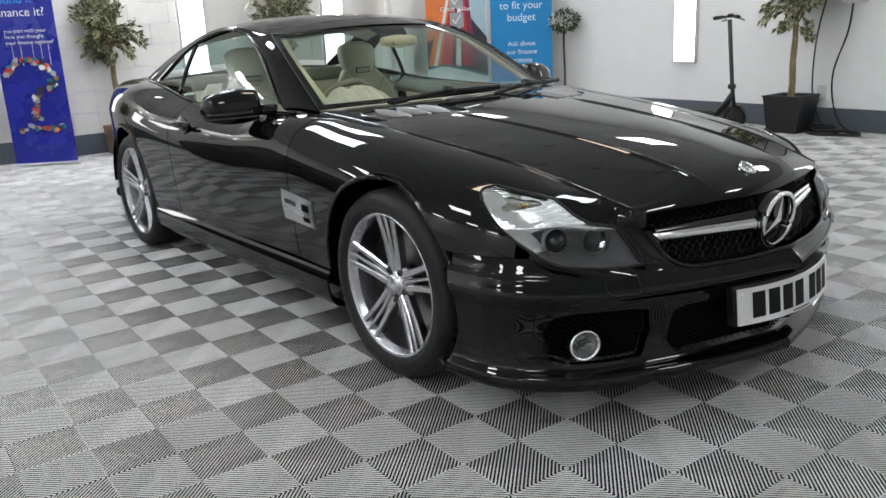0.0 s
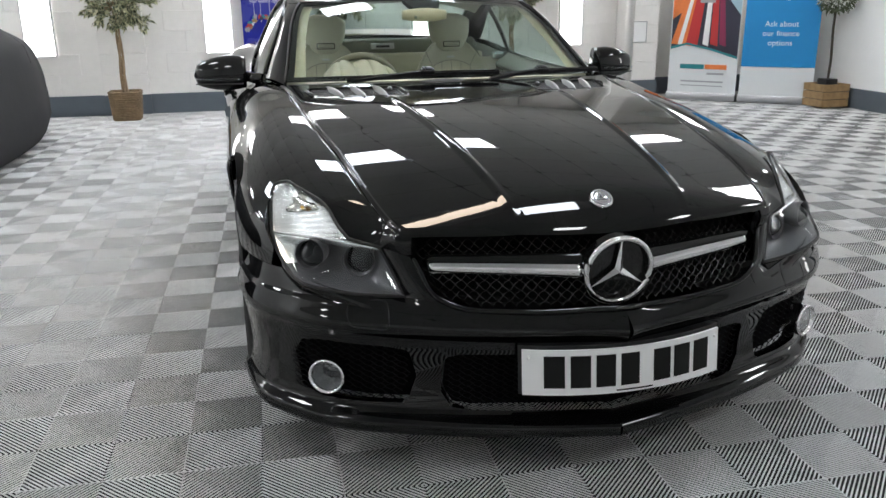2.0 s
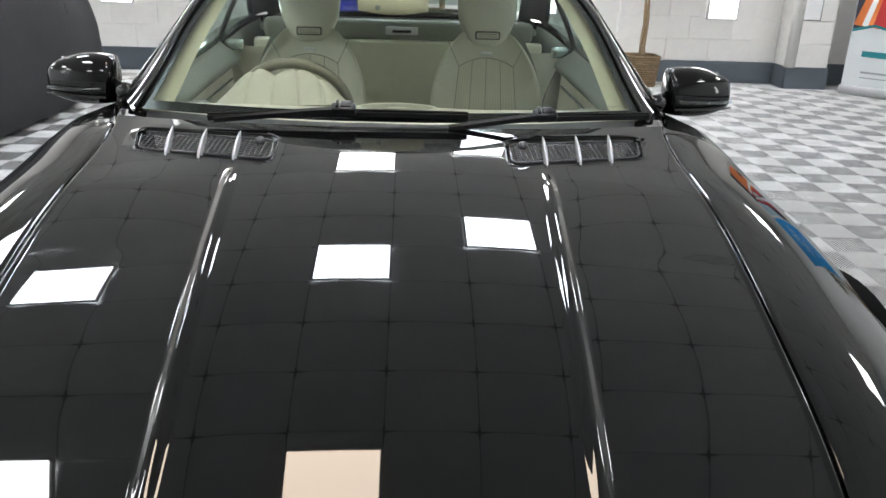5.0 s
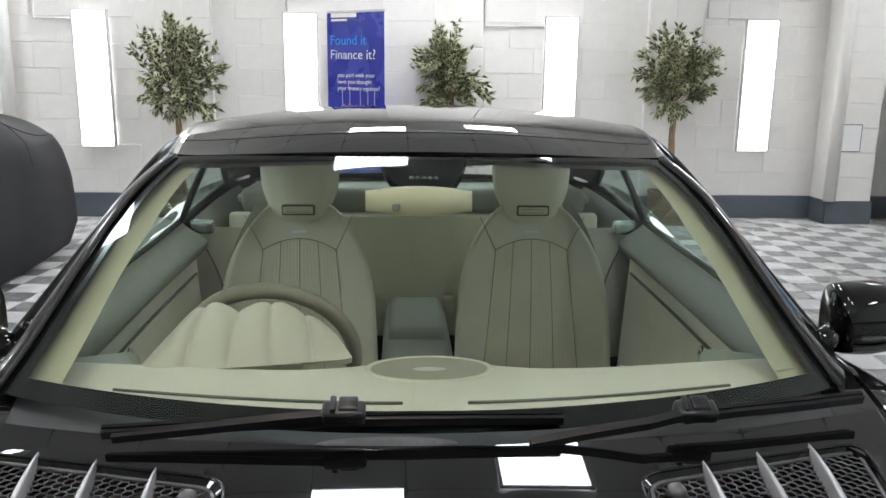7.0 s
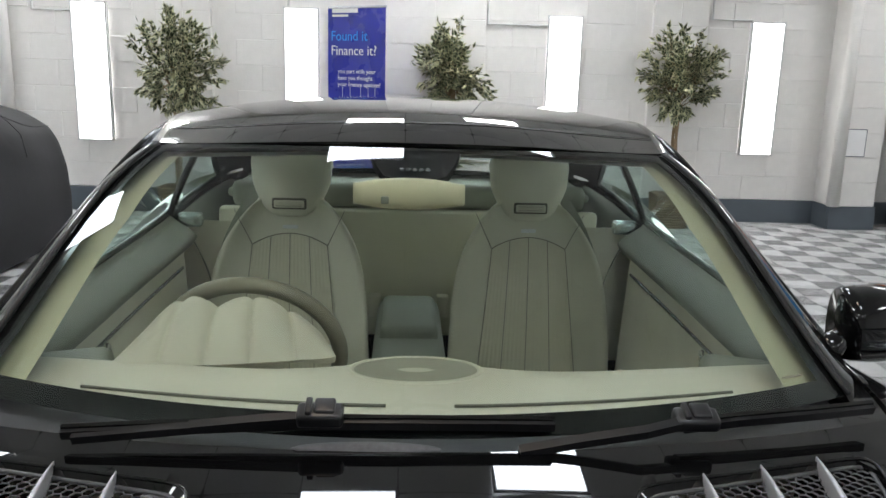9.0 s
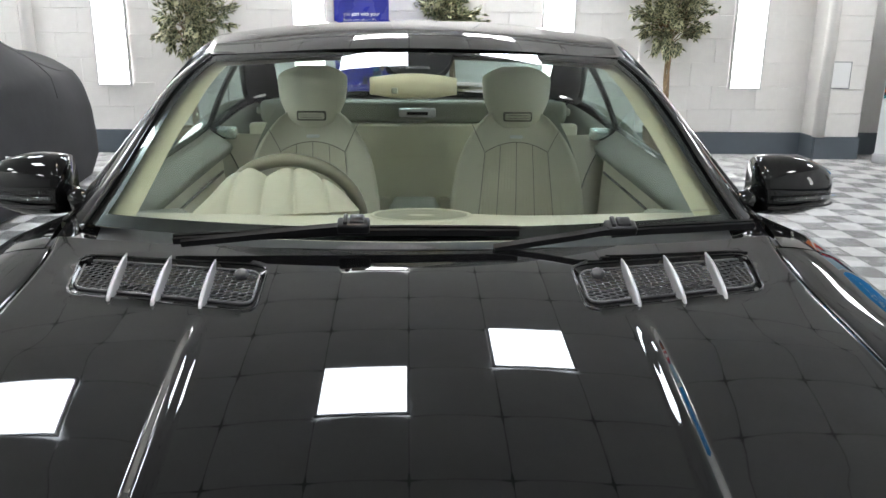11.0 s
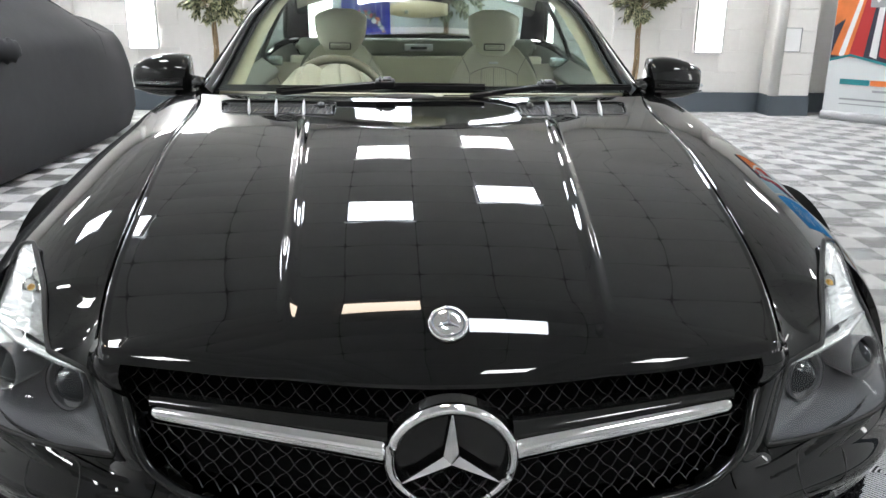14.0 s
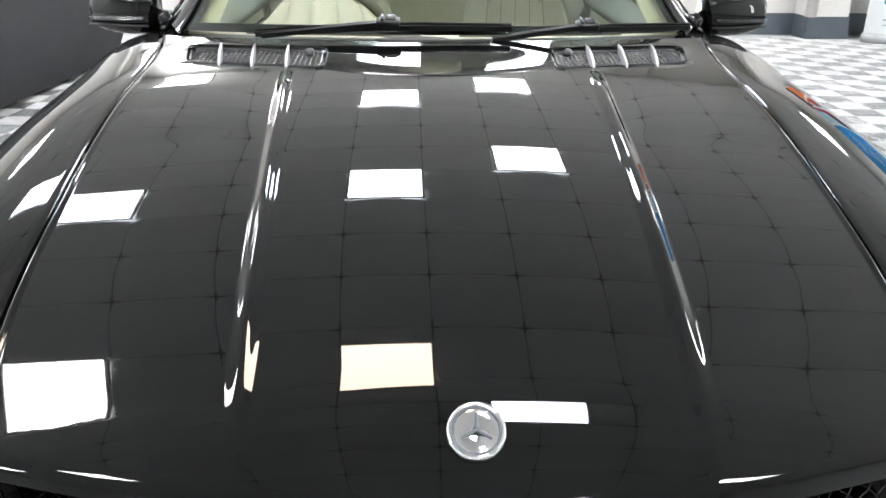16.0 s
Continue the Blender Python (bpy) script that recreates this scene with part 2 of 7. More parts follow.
def tube(bm, path, r, n=8, cap=True, closed=False):
    """A round bar along points; r is a number or a function of 0 to 1."""
    pts = [Vector(p) for p in path]
    m = len(pts)
    rings = []
    up = Vector((0, 0, 1))
    for i, p in enumerate(pts):
        a = pts[i - 1] if (i > 0 or closed) else p
        b = pts[(i + 1) % m] if (i < m - 1 or closed) else p
        d = (b - a).normalized()
        ref = up if abs(d.dot(up)) < 0.95 else Vector((1, 0, 0))
        s = d.cross(ref).normalized()
        t = s.cross(d)
        rr = r(i / max(m - 1, 1)) if callable(r) else r
        rings.append([bm.verts.new(p + (s * math.cos(2 * math.pi * k / n) + t * math.sin(2 * math.pi * k / n)) * rr) for k in range(n)])
    pairs = list(zip(rings, rings[1:])) + ([(rings[-1], rings[0])] if closed else [])
    for a, b in pairs:
        for k in range(n):
            bm.faces.new((a[k], a[(k + 1) % n], b[(k + 1) % n], b[k]))
    if cap and not closed:
        bm.faces.new(rings[0][::-1])
        bm.faces.new(rings[-1])
    return bm


def lathe(bm, prof, n=48, axis="x", c=(0, 0, 0), span=(0, 2 * math.pi)):
    """Turns (offset along the axis, radius) pairs round an axis."""
    full = abs(span[1] - span[0] - 2 * math.pi) < 1e-6
    rows = []
    for k in range(n if full else n + 1):
        a = span[0] + (span[1] - span[0]) * k / n
        row = []
        for o, r in prof:
            q = {"x": (o, r * math.cos(a), r * math.sin(a)), "y": (r * math.cos(a), o, r * math.sin(a)), "z": (r * math.cos(a), r * math.sin(a), o)}[axis]
            row.append(bm.verts.new(Vector(c) + Vector(q)))
        rows.append(row)
    for a, b in list(zip(rows, rows[1:])) + ([(rows[-1], rows[0])] if full else []):
        for i in range(len(prof) - 1):
            bm.faces.new((a[i], b[i], b[i + 1], a[i + 1]))
    return bm


def prism(bm, outline, z0, z1, m=None):
    """A flat outline in x, y made solid from z0 to z1, then moved by m."""
    m = m or Matrix()
    lo = [bm.verts.new(m @ Vector((x, y, z0))) for x, y in outline]
    hi = [bm.verts.new(m @ Vector((x, y, z1))) for x, y in outline]
    bm.faces.new(lo[::-1])
    bm.faces.new(hi)
    for i in range(len(outline)):
        j = (i + 1) % len(outline)
        bm.faces.new((lo[i], lo[j], hi[j], hi[i]))
    return bm


def thing(name, label, category, at=(0, 0, 0), group="", kind=""):
    e = new(name)
    e.location = at
    e.empty_display_size = 0.2
    tagged(e, label, category, group, kind)
    return e


def solo(name, bm, material, label, category, group="", kind="", smooth=True):
    return tagged(part(name, bm, material, None, "", smooth), label, category, group, kind)


def words(name, text, size, material, parent, m, align="CENTER", depth=0.0008):
    cu = bpy.data.curves.new(name, "FONT")
    cu.body, cu.size, cu.align_x, cu.align_y, cu.extrude = text, size, align, "CENTER", depth
    cu.resolution_u = 3
    cu.materials.append(material)
    tmp = new(name, cu)
    bpy.context.view_layer.update()
    me = bpy.data.meshes.new_from_object(tmp.evaluated_get(bpy.context.evaluated_depsgraph_get()))
    bpy.data.objects.remove(tmp)
    ob = new(name, me)
    ob.parent = parent
    ob.matrix_local = m
    return ob


# ---- the room ----
WALL_Y, RIGHT_X, LEFT_X, BACK_Y, CEIL_Z = 7.12, 5.95, -7.6, -6.5, 3.1


def east_x(y):
    """The east wall runs slightly askew to the parked car."""
    return 5.62 + 0.045 * y


EAST_TURN = -math.atan(0.045)


def plain_box(name, c, s, material, label, category, r=0.0, turn=0.0):
    bm = bmesh.new()
    box(bm, c, s, r, Matrix.Rotation(turn, 3, "Z"))
    return tagged(part(name, bm, material, None, "", False), label, category, kind="structure")


plain_box("floor", ((LEFT_X + RIGHT_X) / 2, (BACK_Y + WALL_Y) / 2, -0.0474), (RIGHT_X - LEFT_X + 0.4, WALL_Y - BACK_Y + 0.4, 0.09), SUBFLOOR, "sub-floor under grey ribbed plastic tiles, near-black with the gap shade painted in", "floor")
wall_north = plain_box("wall_north", ((LEFT_X + RIGHT_X) / 2, WALL_Y + 0.11, 1.6), (RIGHT_X - LEFT_X + 0.4, 0.2, 3.25), BLOCK, "white painted blockwork wall of a car showroom", "wall")
plain_box("wall_east", (east_x(0.3) + 0.1, 0.3, 1.6), (0.2, WALL_Y - BACK_Y + 0.1, 3.25), PLASTER, "smooth white painted wall above a grey skirting", "wall", 0.0, EAST_TURN)
plain_box("wall_west", (LEFT_X - 0.1, (BACK_Y + WALL_Y) / 2, 1.6), (0.2, WALL_Y - BACK_Y, 3.25), PLASTER, "white painted side wall", "wall")
plain_box("wall_south", ((LEFT_X + RIGHT_X) / 2, BACK_Y - 0.1, 1.6), (RIGHT_X - LEFT_X + 0.4, 0.2, 3.25), PLASTER, "white painted wall at the near end", "wall")

# pillar with a rounded pipe, and the low dark skirting
plain_box("pillar_1", (4.105, 6.965, 1.55), (0.41, 0.33, 3.1), BLOCK, "white painted block pillar against the wall", "pillar", 0.01)
PIERS = ((-2.24, -1.76), (-0.23, 0.68), (2.2, 2.7))
for i, (x0, x1) in enumerate(PIERS):
    plain_box("pillar_%d" % (i + 2), ((x0 + x1) / 2, WALL_Y - 0.01, 1.55), (x1 - x0, 0.06, 3.1), BLOCK, "shallow white painted block pier in the wall", "pillar", 0.006)
SK = 0.215
for n, c, s in (("baseboard_1", ((LEFT_X + 6.0) / 2, WALL_Y - 0.012, SK / 2), (6.0 - LEFT_X, 0.045, SK)),
                ("baseboard_2", (4.105, 6.795, SK / 2), (0.44, 0.03, SK)),
                ("baseboard_3", (3.895, 6.955, SK / 2), (0.03, 0.29, SK)),
                ("baseboard_4", (east_x(0.3) - 0.012, 0.3, SK / 2), (0.03, WALL_Y - BACK_Y, SK)),
                ("baseboard_5", (4.315, 6.955, SK / 2), (0.03, 0.29, SK))):
    plain_box(n, c, s, SKIRT, "slate grey painted skirting band along the wall", "skirting", 0.003, EAST_TURN if n == "baseboard_4" else 0.0)
for i, (x0, x1) in enumerate(PIERS):
    plain_box("baseboard_%d" % (i + 6), ((x0 + x1) / 2, WALL_Y - 0.045, SK / 2), (x1 - x0 + 0.02, 0.03, SK), SKIRT, "slate grey painted skirting band along the wall", "skirting", 0.003)


WHITE_P, BLUE_P, WARM_P = "white square light panel in the tiled ceiling, outermost ones added unseen", "bluish white square light panel in the tiled ceiling, outermost ones added unseen", "warm cream square light panel in the tiled ceiling"
PANELS = (
    (-0.34, 5.56, GLOW_COOL, WHITE_P), (-0.34, 3.16, GLOW_BLUE, BLUE_P), (-0.34, 0.60, GLOW_WARM, WARM_P),
    (0.86, 6.16, GLOW_COOL, WHITE_P), (0.86, 3.76, GLOW_BLUE, BLUE_P), (0.56, -0.44, GLOW_BLUE, BLUE_P), (0.86, -3.44, GLOW_COOL, WHITE_P),
    (-2.74, 6.76, GLOW_COOL, WHITE_P), (-2.74, 3.16, GLOW_BLUE, BLUE_P), (-2.74, 0.76, GLOW_COOL, WHITE_P), (-3.34, -2.24, GLOW_COOL, WHITE_P),
    # the panels at x 4.46 are added unseen to brighten the east wall
    (-5.74, 4.36, GLOW_COOL, WHITE_P), (-5.74, 0.76, GLOW_COOL, WHITE_P), (-5.74, -2.84, GLOW_COOL, WHITE_P), (3.26, -2.84, GLOW_COOL, WHITE_P), (4.46, 5.56, GLOW_COOL, WHITE_P), (4.46, 2.56, GLOW_COOL, WHITE_P), (4.46, -0.44, GLOW_COOL, WHITE_P),
    # this row is added out of view to keep the room's light up
    (-6.94, -0.44, GLOW_COOL, WHITE_P), (-6.94, 3.16, GLOW_COOL, WHITE_P), (-4.54, 5.56, GLOW_COOL, WHITE_P), (-6.94, 5.56, GLOW_COOL, WHITE_P),
)


# ceiling with a grid of tiles and the lit panels set in it
def ceiling():
    bm = bmesh.new()
    lit = {(round(x, 2), round(y, 2)) for x, y, *_ in PANELS}
    soft = []
    for i in range(-13, 12):
        for j in range(-17, 9):
            x, y = round(-0.34 + 0.6 * i, 2), round(3.16 + 0.6 * j, 2)
            if y == -0.44 and x in (0.26, 0.86):
                box(bm, (x + math.copysign(0.15, x - 0.5), y, CEIL_Z + 0.012), (0.282, 0.578, 0.02))
            elif x == -0.34 and y in (0.16, 0.76):
                box(bm, (x, 0.08 if y < 0.5 else 0.98, CEIL_Z + 0.012), (0.586, 0.43 if y < 0.5 else 0.15, 0.02))
            elif (x, y) not in lit:
                soft.append((x, y))
    m, k = 9, 0.2975
    us = np.linspace(-1, 1, m)
    gx, gy = np.meshgrid(us, us, indexing="ij")
    notch = 1 - 0.030 * np.clip((np.abs(gx) + np.abs(gy)) / 2, 0, 1) ** 30
    hang = -0.012 * (np.cos(np.pi * gx / 2) + np.cos(np.pi * gy / 2)) + 0.006
    one = np.stack([gx * k * notch, gy * k * notch, CEIL_Z + 0.010 + hang], -1).reshape(-1, 3)
    cell = [(i * m + j, i * m + j + 1, (i + 1) * m + j + 1, (i + 1) * m + j) for i in range(m - 1) for j in range(m - 1)]
    me = bpy.data.meshes.new("tiles")
    me.from_pydata(np.concatenate([one + np.array((x, y, 0)) for x, y in soft]).tolist(), [], [tuple(v + m * m * t for v in f) for t in range(len(soft)) for f in cell])
    for p in me.polygons:
        p.use_smooth = True
    bm.from_mesh(me)
    bpy.data.meshes.remove(me)
    ob = part("ceiling", bm, CEIL, None, "", False)
    ob.data.polygons.foreach_set("use_smooth", [True] * len(ob.data.polygons))
    return ob


tagged(ceiling(), "suspended ceiling of white square tiles in a grid", "ceiling", kind="structure")
plain_box("ceiling_backing", ((LEFT_X + RIGHT_X) / 2, (BACK_Y + WALL_Y) / 2, CEIL_Z + 0.06), (RIGHT_X - LEFT_X + 0.4, WALL_Y - BACK_Y + 0.4, 0.05), CEIL_GRID, "dark gaps between the ceiling tiles", "ceiling")


def ceiling_panel(x, y, sx, sy, material, label):
    e = thing("ceiling_light", label, "ceiling light", (x, y, CEIL_Z), "ceiling lights")
    bm = bmesh.new()
    for dx, dy, lx, ly in ((sx / 2, 0, 0.02, sy + 0.02), (-sx / 2, 0, 0.02, sy + 0.02), (0, sy / 2, sx, 0.02), (0, -sy / 2, sx, 0.02)):
        box(bm, (dx, dy, -0.006), (lx, ly, 0.016))
    part("frame", bm, PANEL_FRAME, e, smooth=False)
    bm = bmesh.new()
    box(bm, (0, 0, -0.004), (sx - 0.02, sy - 0.02, 0.008))
    part("diffuser", bm, material, e, smooth=False)
    return e


for x, y, g, lab in PANELS:
    ceiling_panel(x, y, 0.59, 0.59, g, lab)


def wall_panel(m):
    """An upright lit panel, 0.3 by 1.2 m, its back on the wall; it faces -y."""
    e = thing("wall_light", "tall white glowing light panel fixed upright to the wall", "wall light", group="wall lights")
    e.matrix_basis = m
    bm = bmesh.new()
    for dx, dz, lx, lz in ((0.15, 0, 0.014, 1.20), (-0.15, 0, 0.014, 1.20), (0, 0.6, 0.314, 0.014), (0, -0.6, 0.314, 0.014)):
        box(bm, (dx, -0.022, dz), (lx, 0.052, lz), 0.002)
    part("frame", bm, PANEL_FRAME, e, smooth=False)
    bm = bmesh.new()
    box(bm, (0, -0.018, 0), (0.288, 0.034, 1.188))
    part("diffuser", bm, GLOW_WALL, e, smooth=False)
    return e


LAMP_Z = 1.245
for x in (-2.815, -0.965, 1.40, 3.26):
    wall_panel(pose(x, WALL_Y - 0.012, LAMP_Z))
for y in (3.53, -0.2):
    wall_panel(pose(east_x(y) - 0.004, y, LAMP_Z, 0, 0, -90 + math.degrees(EAST_TURN)))


# ---- the black roadster ----
car = thing("car", "glossy black two-seat hardtop roadster parked on the tiled floor", "car")

# guide curves of the body, over the length (front axle at 0, nose at -0.95)
xe = spl((-0.80, 0.497), (-0.74, 0.517), (-0.6, 0.549), (-0.3, 0.586), (0.0, 0.622), (0.3, 0.642), (0.6, 0.672), (0.8, 0.722), (1.2, 0.762), (1.6, 0.766), (2.0, 0.742), (2.4, 0.705), (2.8, 0.65), (3.2, 0.56), (3.62, 0.42))
xm = spl((-0.80, 0.56), (-0.71, 0.68), (-0.625, 0.76), (-0.53, 0.815), (-0.43, 0.85), (-0.33, 0.872), (0.0, 0.898), (0.4, 0.897), (0.8, 0.895), (1.4, 0.905), (2.1, 0.908), (2.5, 0.905), (2.78, 0.875), (3.0, 0.825), (3.3, 0.70), (3.62, 0.50))


def zc(y):
    """Height of the bonnet's middle line."""
    z = 0.83275 + 0.09485 * y - 0.03108 * y ** 2 + 0.04613 * y ** 3 - 0.03028 * y ** 4
    return z - (0.043 * ((-0.745 - y) / 0.115) ** 2 if y < -0.745 else 0.0)


def crown(y):
    return 0.0902 - 0.0616 * y + 0.1125 * y ** 2 - 0.1302 * y ** 3


def flank_drop(y):
    return 0.008 * max(0, min(1, (0.2 - y) / 0.3))


z0 = spl(*[(y, zc(y) - crown(y) * xe(y) ** 2 - flank_drop(y)) for y in (-0.78, -0.72, -0.6, -0.45, -0.3, -0.15, 0.0, 0.15, 0.3, 0.45, 0.6)], (0.8, 0.856), (1.2, 0.846), (1.6, 0.853), (2.0, 0.881), (2.4, 0.928), (2.8, 0.943), (3.2, 0.935), (3.62, 0.88))


def side_at(y, s):
    """The body side at a length, s from 0 (upper inner edge) to 1 (sill)."""
    a, b, top = xe(y), xm(y), z0(y)
    w = b - a
    low = min(0.2, top - 0.3)
    f = max(0, min(1, (y - 0.75) / 0.35)) * max(0, min(1, (2.6 - y) / 0.5))
    ks = ((0.0, a, top), (0.16, a + 0.42 * w, top - 0.006 - 0.03 * w - 0.030 * f), (0.30, a + 0.80 * w, top - 0.05 - 0.06 * w - 0.025 * f), (0.44, b - 0.006, top - 0.14), (0.58, b, top - 0.23), (0.70, b - 0.012, 0.46), (0.84, b - 0.024, 0.34), (1.0, b - 0.06, low))
    fx, fz = spl(*[(k[0], k[1]) for k in ks]), spl(*[(k[0], k[2]) for k in ks])
    return Vector((fx(s), y, fz(s)))


def hood_z(x, y):
    z = zc(y) - crown(y) * x * x - 0.0225 * max(0, y) ** 2 * (1 - (x / 0.62) ** 2)
    t = (y + 0.745) / 0.955
    # flatter flanks between the creases and the bonnet's edge
    a, b = 0.234 + 0.082 * t, xe(y)
    if a < abs(x) < b:
        z -= crown(y) * ((b + a) * (abs(x) - a) + a * a - x * x) * max(0, min(1, (0.2 - y) / 0.3))
    z -= flank_drop(y) * max(0, min(1, (abs(x) - a) / (b - a)))
    # folded edge along the wing
    fold = max(0, min(1, (0.25 - y) / 0.4))
    z += 0.0032 * fold * (0.5 + 0.5 * math.cos(math.pi * min(1, abs(b - 0.0105 - abs(x)) / 0.0085)))
    # raised creases that run back over the bonnet
    if -0.1 < t < 1.08:
        c = 0.234 + 0.082 * t
        k = max(0, min(1, (t + 0.06) / 0.22)) * max(0, min(1, (1.05 - t) / 0.1))
        d = min(1, abs(abs(x) - c) / 0.0185)
        z += 0.0062 * k * (0.5 + 0.5 * math.cos(math.pi * d))
    return z


def hood_front(u):
    return -0.858 + 0.105 * abs(u) ** 2.0


def hood_rear(u):
    return 0.530 + 0.13 * u * u


def rounded(quad, r, n=5):
    """A flat outline with its corners rounded off."""
    out = []
    for i, p in enumerate(quad):
        p = Vector(p)
        a, b = (Vector(quad[i - 1]) - p).normalized() * r + p, (Vector(quad[(i + 1) % len(quad)]) - p).normalized() * r + p
        out += [tuple(a * (1 - t) ** 2 + p * 2 * t * (1 - t) + b * t * t) for t in lin(0, 1, n)]
    return out


VENT_QUAD = ((0.243, 0.270), (0.560, 0.384), (0.597, 0.558), (0.253, 0.461))
VENT = rounded(VENT_QUAD, 0.035)
VENT_MESH_EDGE = rounded(((0.257, 0.318), (0.562, 0.425), (0.587, 0.549), (0.265, 0.452)), 0.026)


def hood():
    us = sorted(set([round(v, 4) for v in lin(-1, 1, 61)] + [round(s * (0.385 + 0.155 * k / 80), 4) for s in (-1, 1) for k in range(81)] + [s * (0.946 + 0.054 * k / 30) for s in (-1, 1) for k in range(31)]))

    def f(u, v):
        y = hood_front(u) + (hood_rear(u) - hood_front(u)) * v
        x = u * (xe(min(max(y, -0.8), 0.75)) - 0.0022)
        z = hood_z(x, y)
        d = (1 - abs(u)) * 0.55
        if d < 0.009:
            z -= 0.005 * (1 - math.sqrt(max(0, 1 - ((0.009 - d) / 0.009) ** 2)))
        if v < 0.0001:
            z -= 0.012
        return Vector((x, y, z))
    vs = [0, 0.006, 0.014, 0.026, 0.04, 0.06, 0.08] + lin(0.10, 1.0, 60)
    bm = sheet(f, us, vs)
    for s in (1, -1):
        cut(bm, [(s * x, y) for x, y in VENT], (0, 1))
    flange(bm, 0.018)
    return part("bonnet", bm, PAINT, car, "glossy black bonnet with two raised creases")


bonnet = hood()


def bonnet_vent(s):
    """A sunk louvre with a honeycomb mesh, a scooped front lip and three slim fins."""
    def ring_on(outline, drop, r):
        bm = bmesh.new()
        tube(bm, [(s * x, y, hood_z(x, y) + drop) for x, y in outline], r, 6, closed=True)
        return bm
    rim = part("vent_frame", ring_on(VENT_MESH_EDGE, -0.0075, 0.0030), VENT_MESH, car, "dark grey frame of a bonnet vent")
    part("vent_lip", ring_on(VENT, 0.0, 0.0022), PAINT, rim)
    # scoop that falls from the bonnet to the mesh all round
    bm = bmesh.new()
    outer = [bm.verts.new((s * x, y, hood_z(x, y) - 0.001)) for x, y in VENT]
    inner = [bm.verts.new((s * x, y, hood_z(x, y) - 0.010)) for x, y in VENT_MESH_EDGE]
    for i in range(len(VENT)):
        j = (i + 1) % len(VENT)
        bm.faces.new((outer[i], outer[j], inner[j], inner[i]))
    part("vent_scoop", bm, PAINT, rim)
    # near-black sheet that paints in the dark below the mesh
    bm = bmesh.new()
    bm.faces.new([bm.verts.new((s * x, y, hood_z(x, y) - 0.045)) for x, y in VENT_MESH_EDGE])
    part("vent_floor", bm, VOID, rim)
    bm = bmesh.new()
    r = 0.0078
    for i in range(60):
        for j in range(34):
            x, y = 0.22 + i * r * 1.5, 0.26 + (j + 0.5 * (i % 2)) * r * 1.732
            if not inside(VENT_MESH_EDGE, x, y):
                continue
            for k in range(3):
                a0, a1 = math.radians(60 * k), math.radians(60 * k + 60)
                p, q = (x + r * math.cos(a0), y + r * math.sin(a0)), (x + r * math.cos(a1), y + r * math.sin(a1))
                n = Vector((q[1] - p[1], p[0] - q[0])).normalized() * 0.0010
                zt = hood_z(x, y) - 0.008
                cross = [[bm.verts.new((s * (g[0] + e * n.x), g[1] + e * n.y, zt + dz)) for e, dz in ((-1, -0.0022), (-0.7, -0.0005), (0, 0), (0.7, -0.0005), (1, -0.0022))] for g in (p, q)]
                for m in range(4):
                    bm.faces.new((cross[0][m], cross[0][m + 1], cross[1][m + 1], cross[1][m]))
    part("honeycomb_mesh", bm, VENT_MESH, rim, smooth=True)
    for k, ((ax, ay), (bx, by)) in enumerate((((0.327, 0.294), (0.347, 0.489)), ((0.403, 0.314), (0.429, 0.515)), ((0.478, 0.342), (0.513, 0.541)))):
        bm = bmesh.new()
        ring = []
        for t in lin(0, 1, 14):
            x, y = ax + (bx - ax) * t, ay + (by - ay) * t
            zt = hood_z(x, y)
            h = 0.001 + 0.013 * math.sin(math.pi * (0.08 + 0.86 * t)) ** 0.7
            w = 0.0052 * (1 - 0.55 * t) * math.sin(math.pi * (0.07 + 0.9 * t)) ** 0.5
            ring.append([bm.verts.new((s * (x + dx), y, z)) for dx, z in ((-w, zt - 0.012), (-w, zt + h * 0.7), (-w * 0.5, zt + h), (w * 0.5, zt + h), (w, zt + h * 0.7), (w, zt - 0.012))])
        for a, b in zip(ring, ring[1:]):
            for i in range(5):
                bm.faces.new((a[i], b[i], b[i + 1], a[i + 1]))
        bm.faces.new(ring[0])
        bm.faces.new(ring[-1][::-1])
        part("fin", bm, FIN, rim, "satin silver fin")
    bm = bmesh.new()
    g = bmesh.ops.create_uvsphere(bm, u_segments=16, v_segments=10, radius=1)
    for v in g["verts"]:
        v.co = Vector((s * (0.293 + 0.012 * v.co.x), 0.428 + 0.015 * v.co.y, hood_z(0.293, 0.428) - 0.001 + 0.010 * v.co.z))
    part("washer_nozzle", bm, VENT_MESH, rim, "small dark grey washer nozzle")
    return rim


for s in (1, -1):
    bonnet_vent(s)

# headlight outline, inner lower corner first
LAMP = [(0.496, -0.774, 0.485), (0.519, -0.743, 0.541), (0.544, -0.712, 0.595), (0.613, -0.678, 0.612), (0.634, -0.634, 0.637), (0.65, -0.59, 0.669), (0.69, -0.505, 0.693), (0.735, -0.417, 0.710),
        (0.768, -0.395, 0.700), (0.786, -0.43, 0.648), (0.790, -0.50, 0.597), (0.778, -0.58, 0.556), (0.762, -0.63, 0.533), (0.738, -0.68, 0.514), (0.69, -0.715, 0.504), (0.60, -0.752, 0.493)]
ARCH_R = 0.372


def wheel_outline(y):
    return [(y + ARCH_R * math.cos(2 * math.pi * k / 96), 0.335 + ARCH_R * math.sin(2 * math.pi * k / 96)) for k in range(96)]


def side_s(p):
    """Where along the section a point lies."""
    return min((k / 200 for k in range(201)), key=lambda t: (side_at(p[1], t) - Vector(p)).length)


def side_s_z(y, z):
    return min((k / 200 for k in range(30, 201)), key=lambda t: abs(side_at(y, t).z - z))


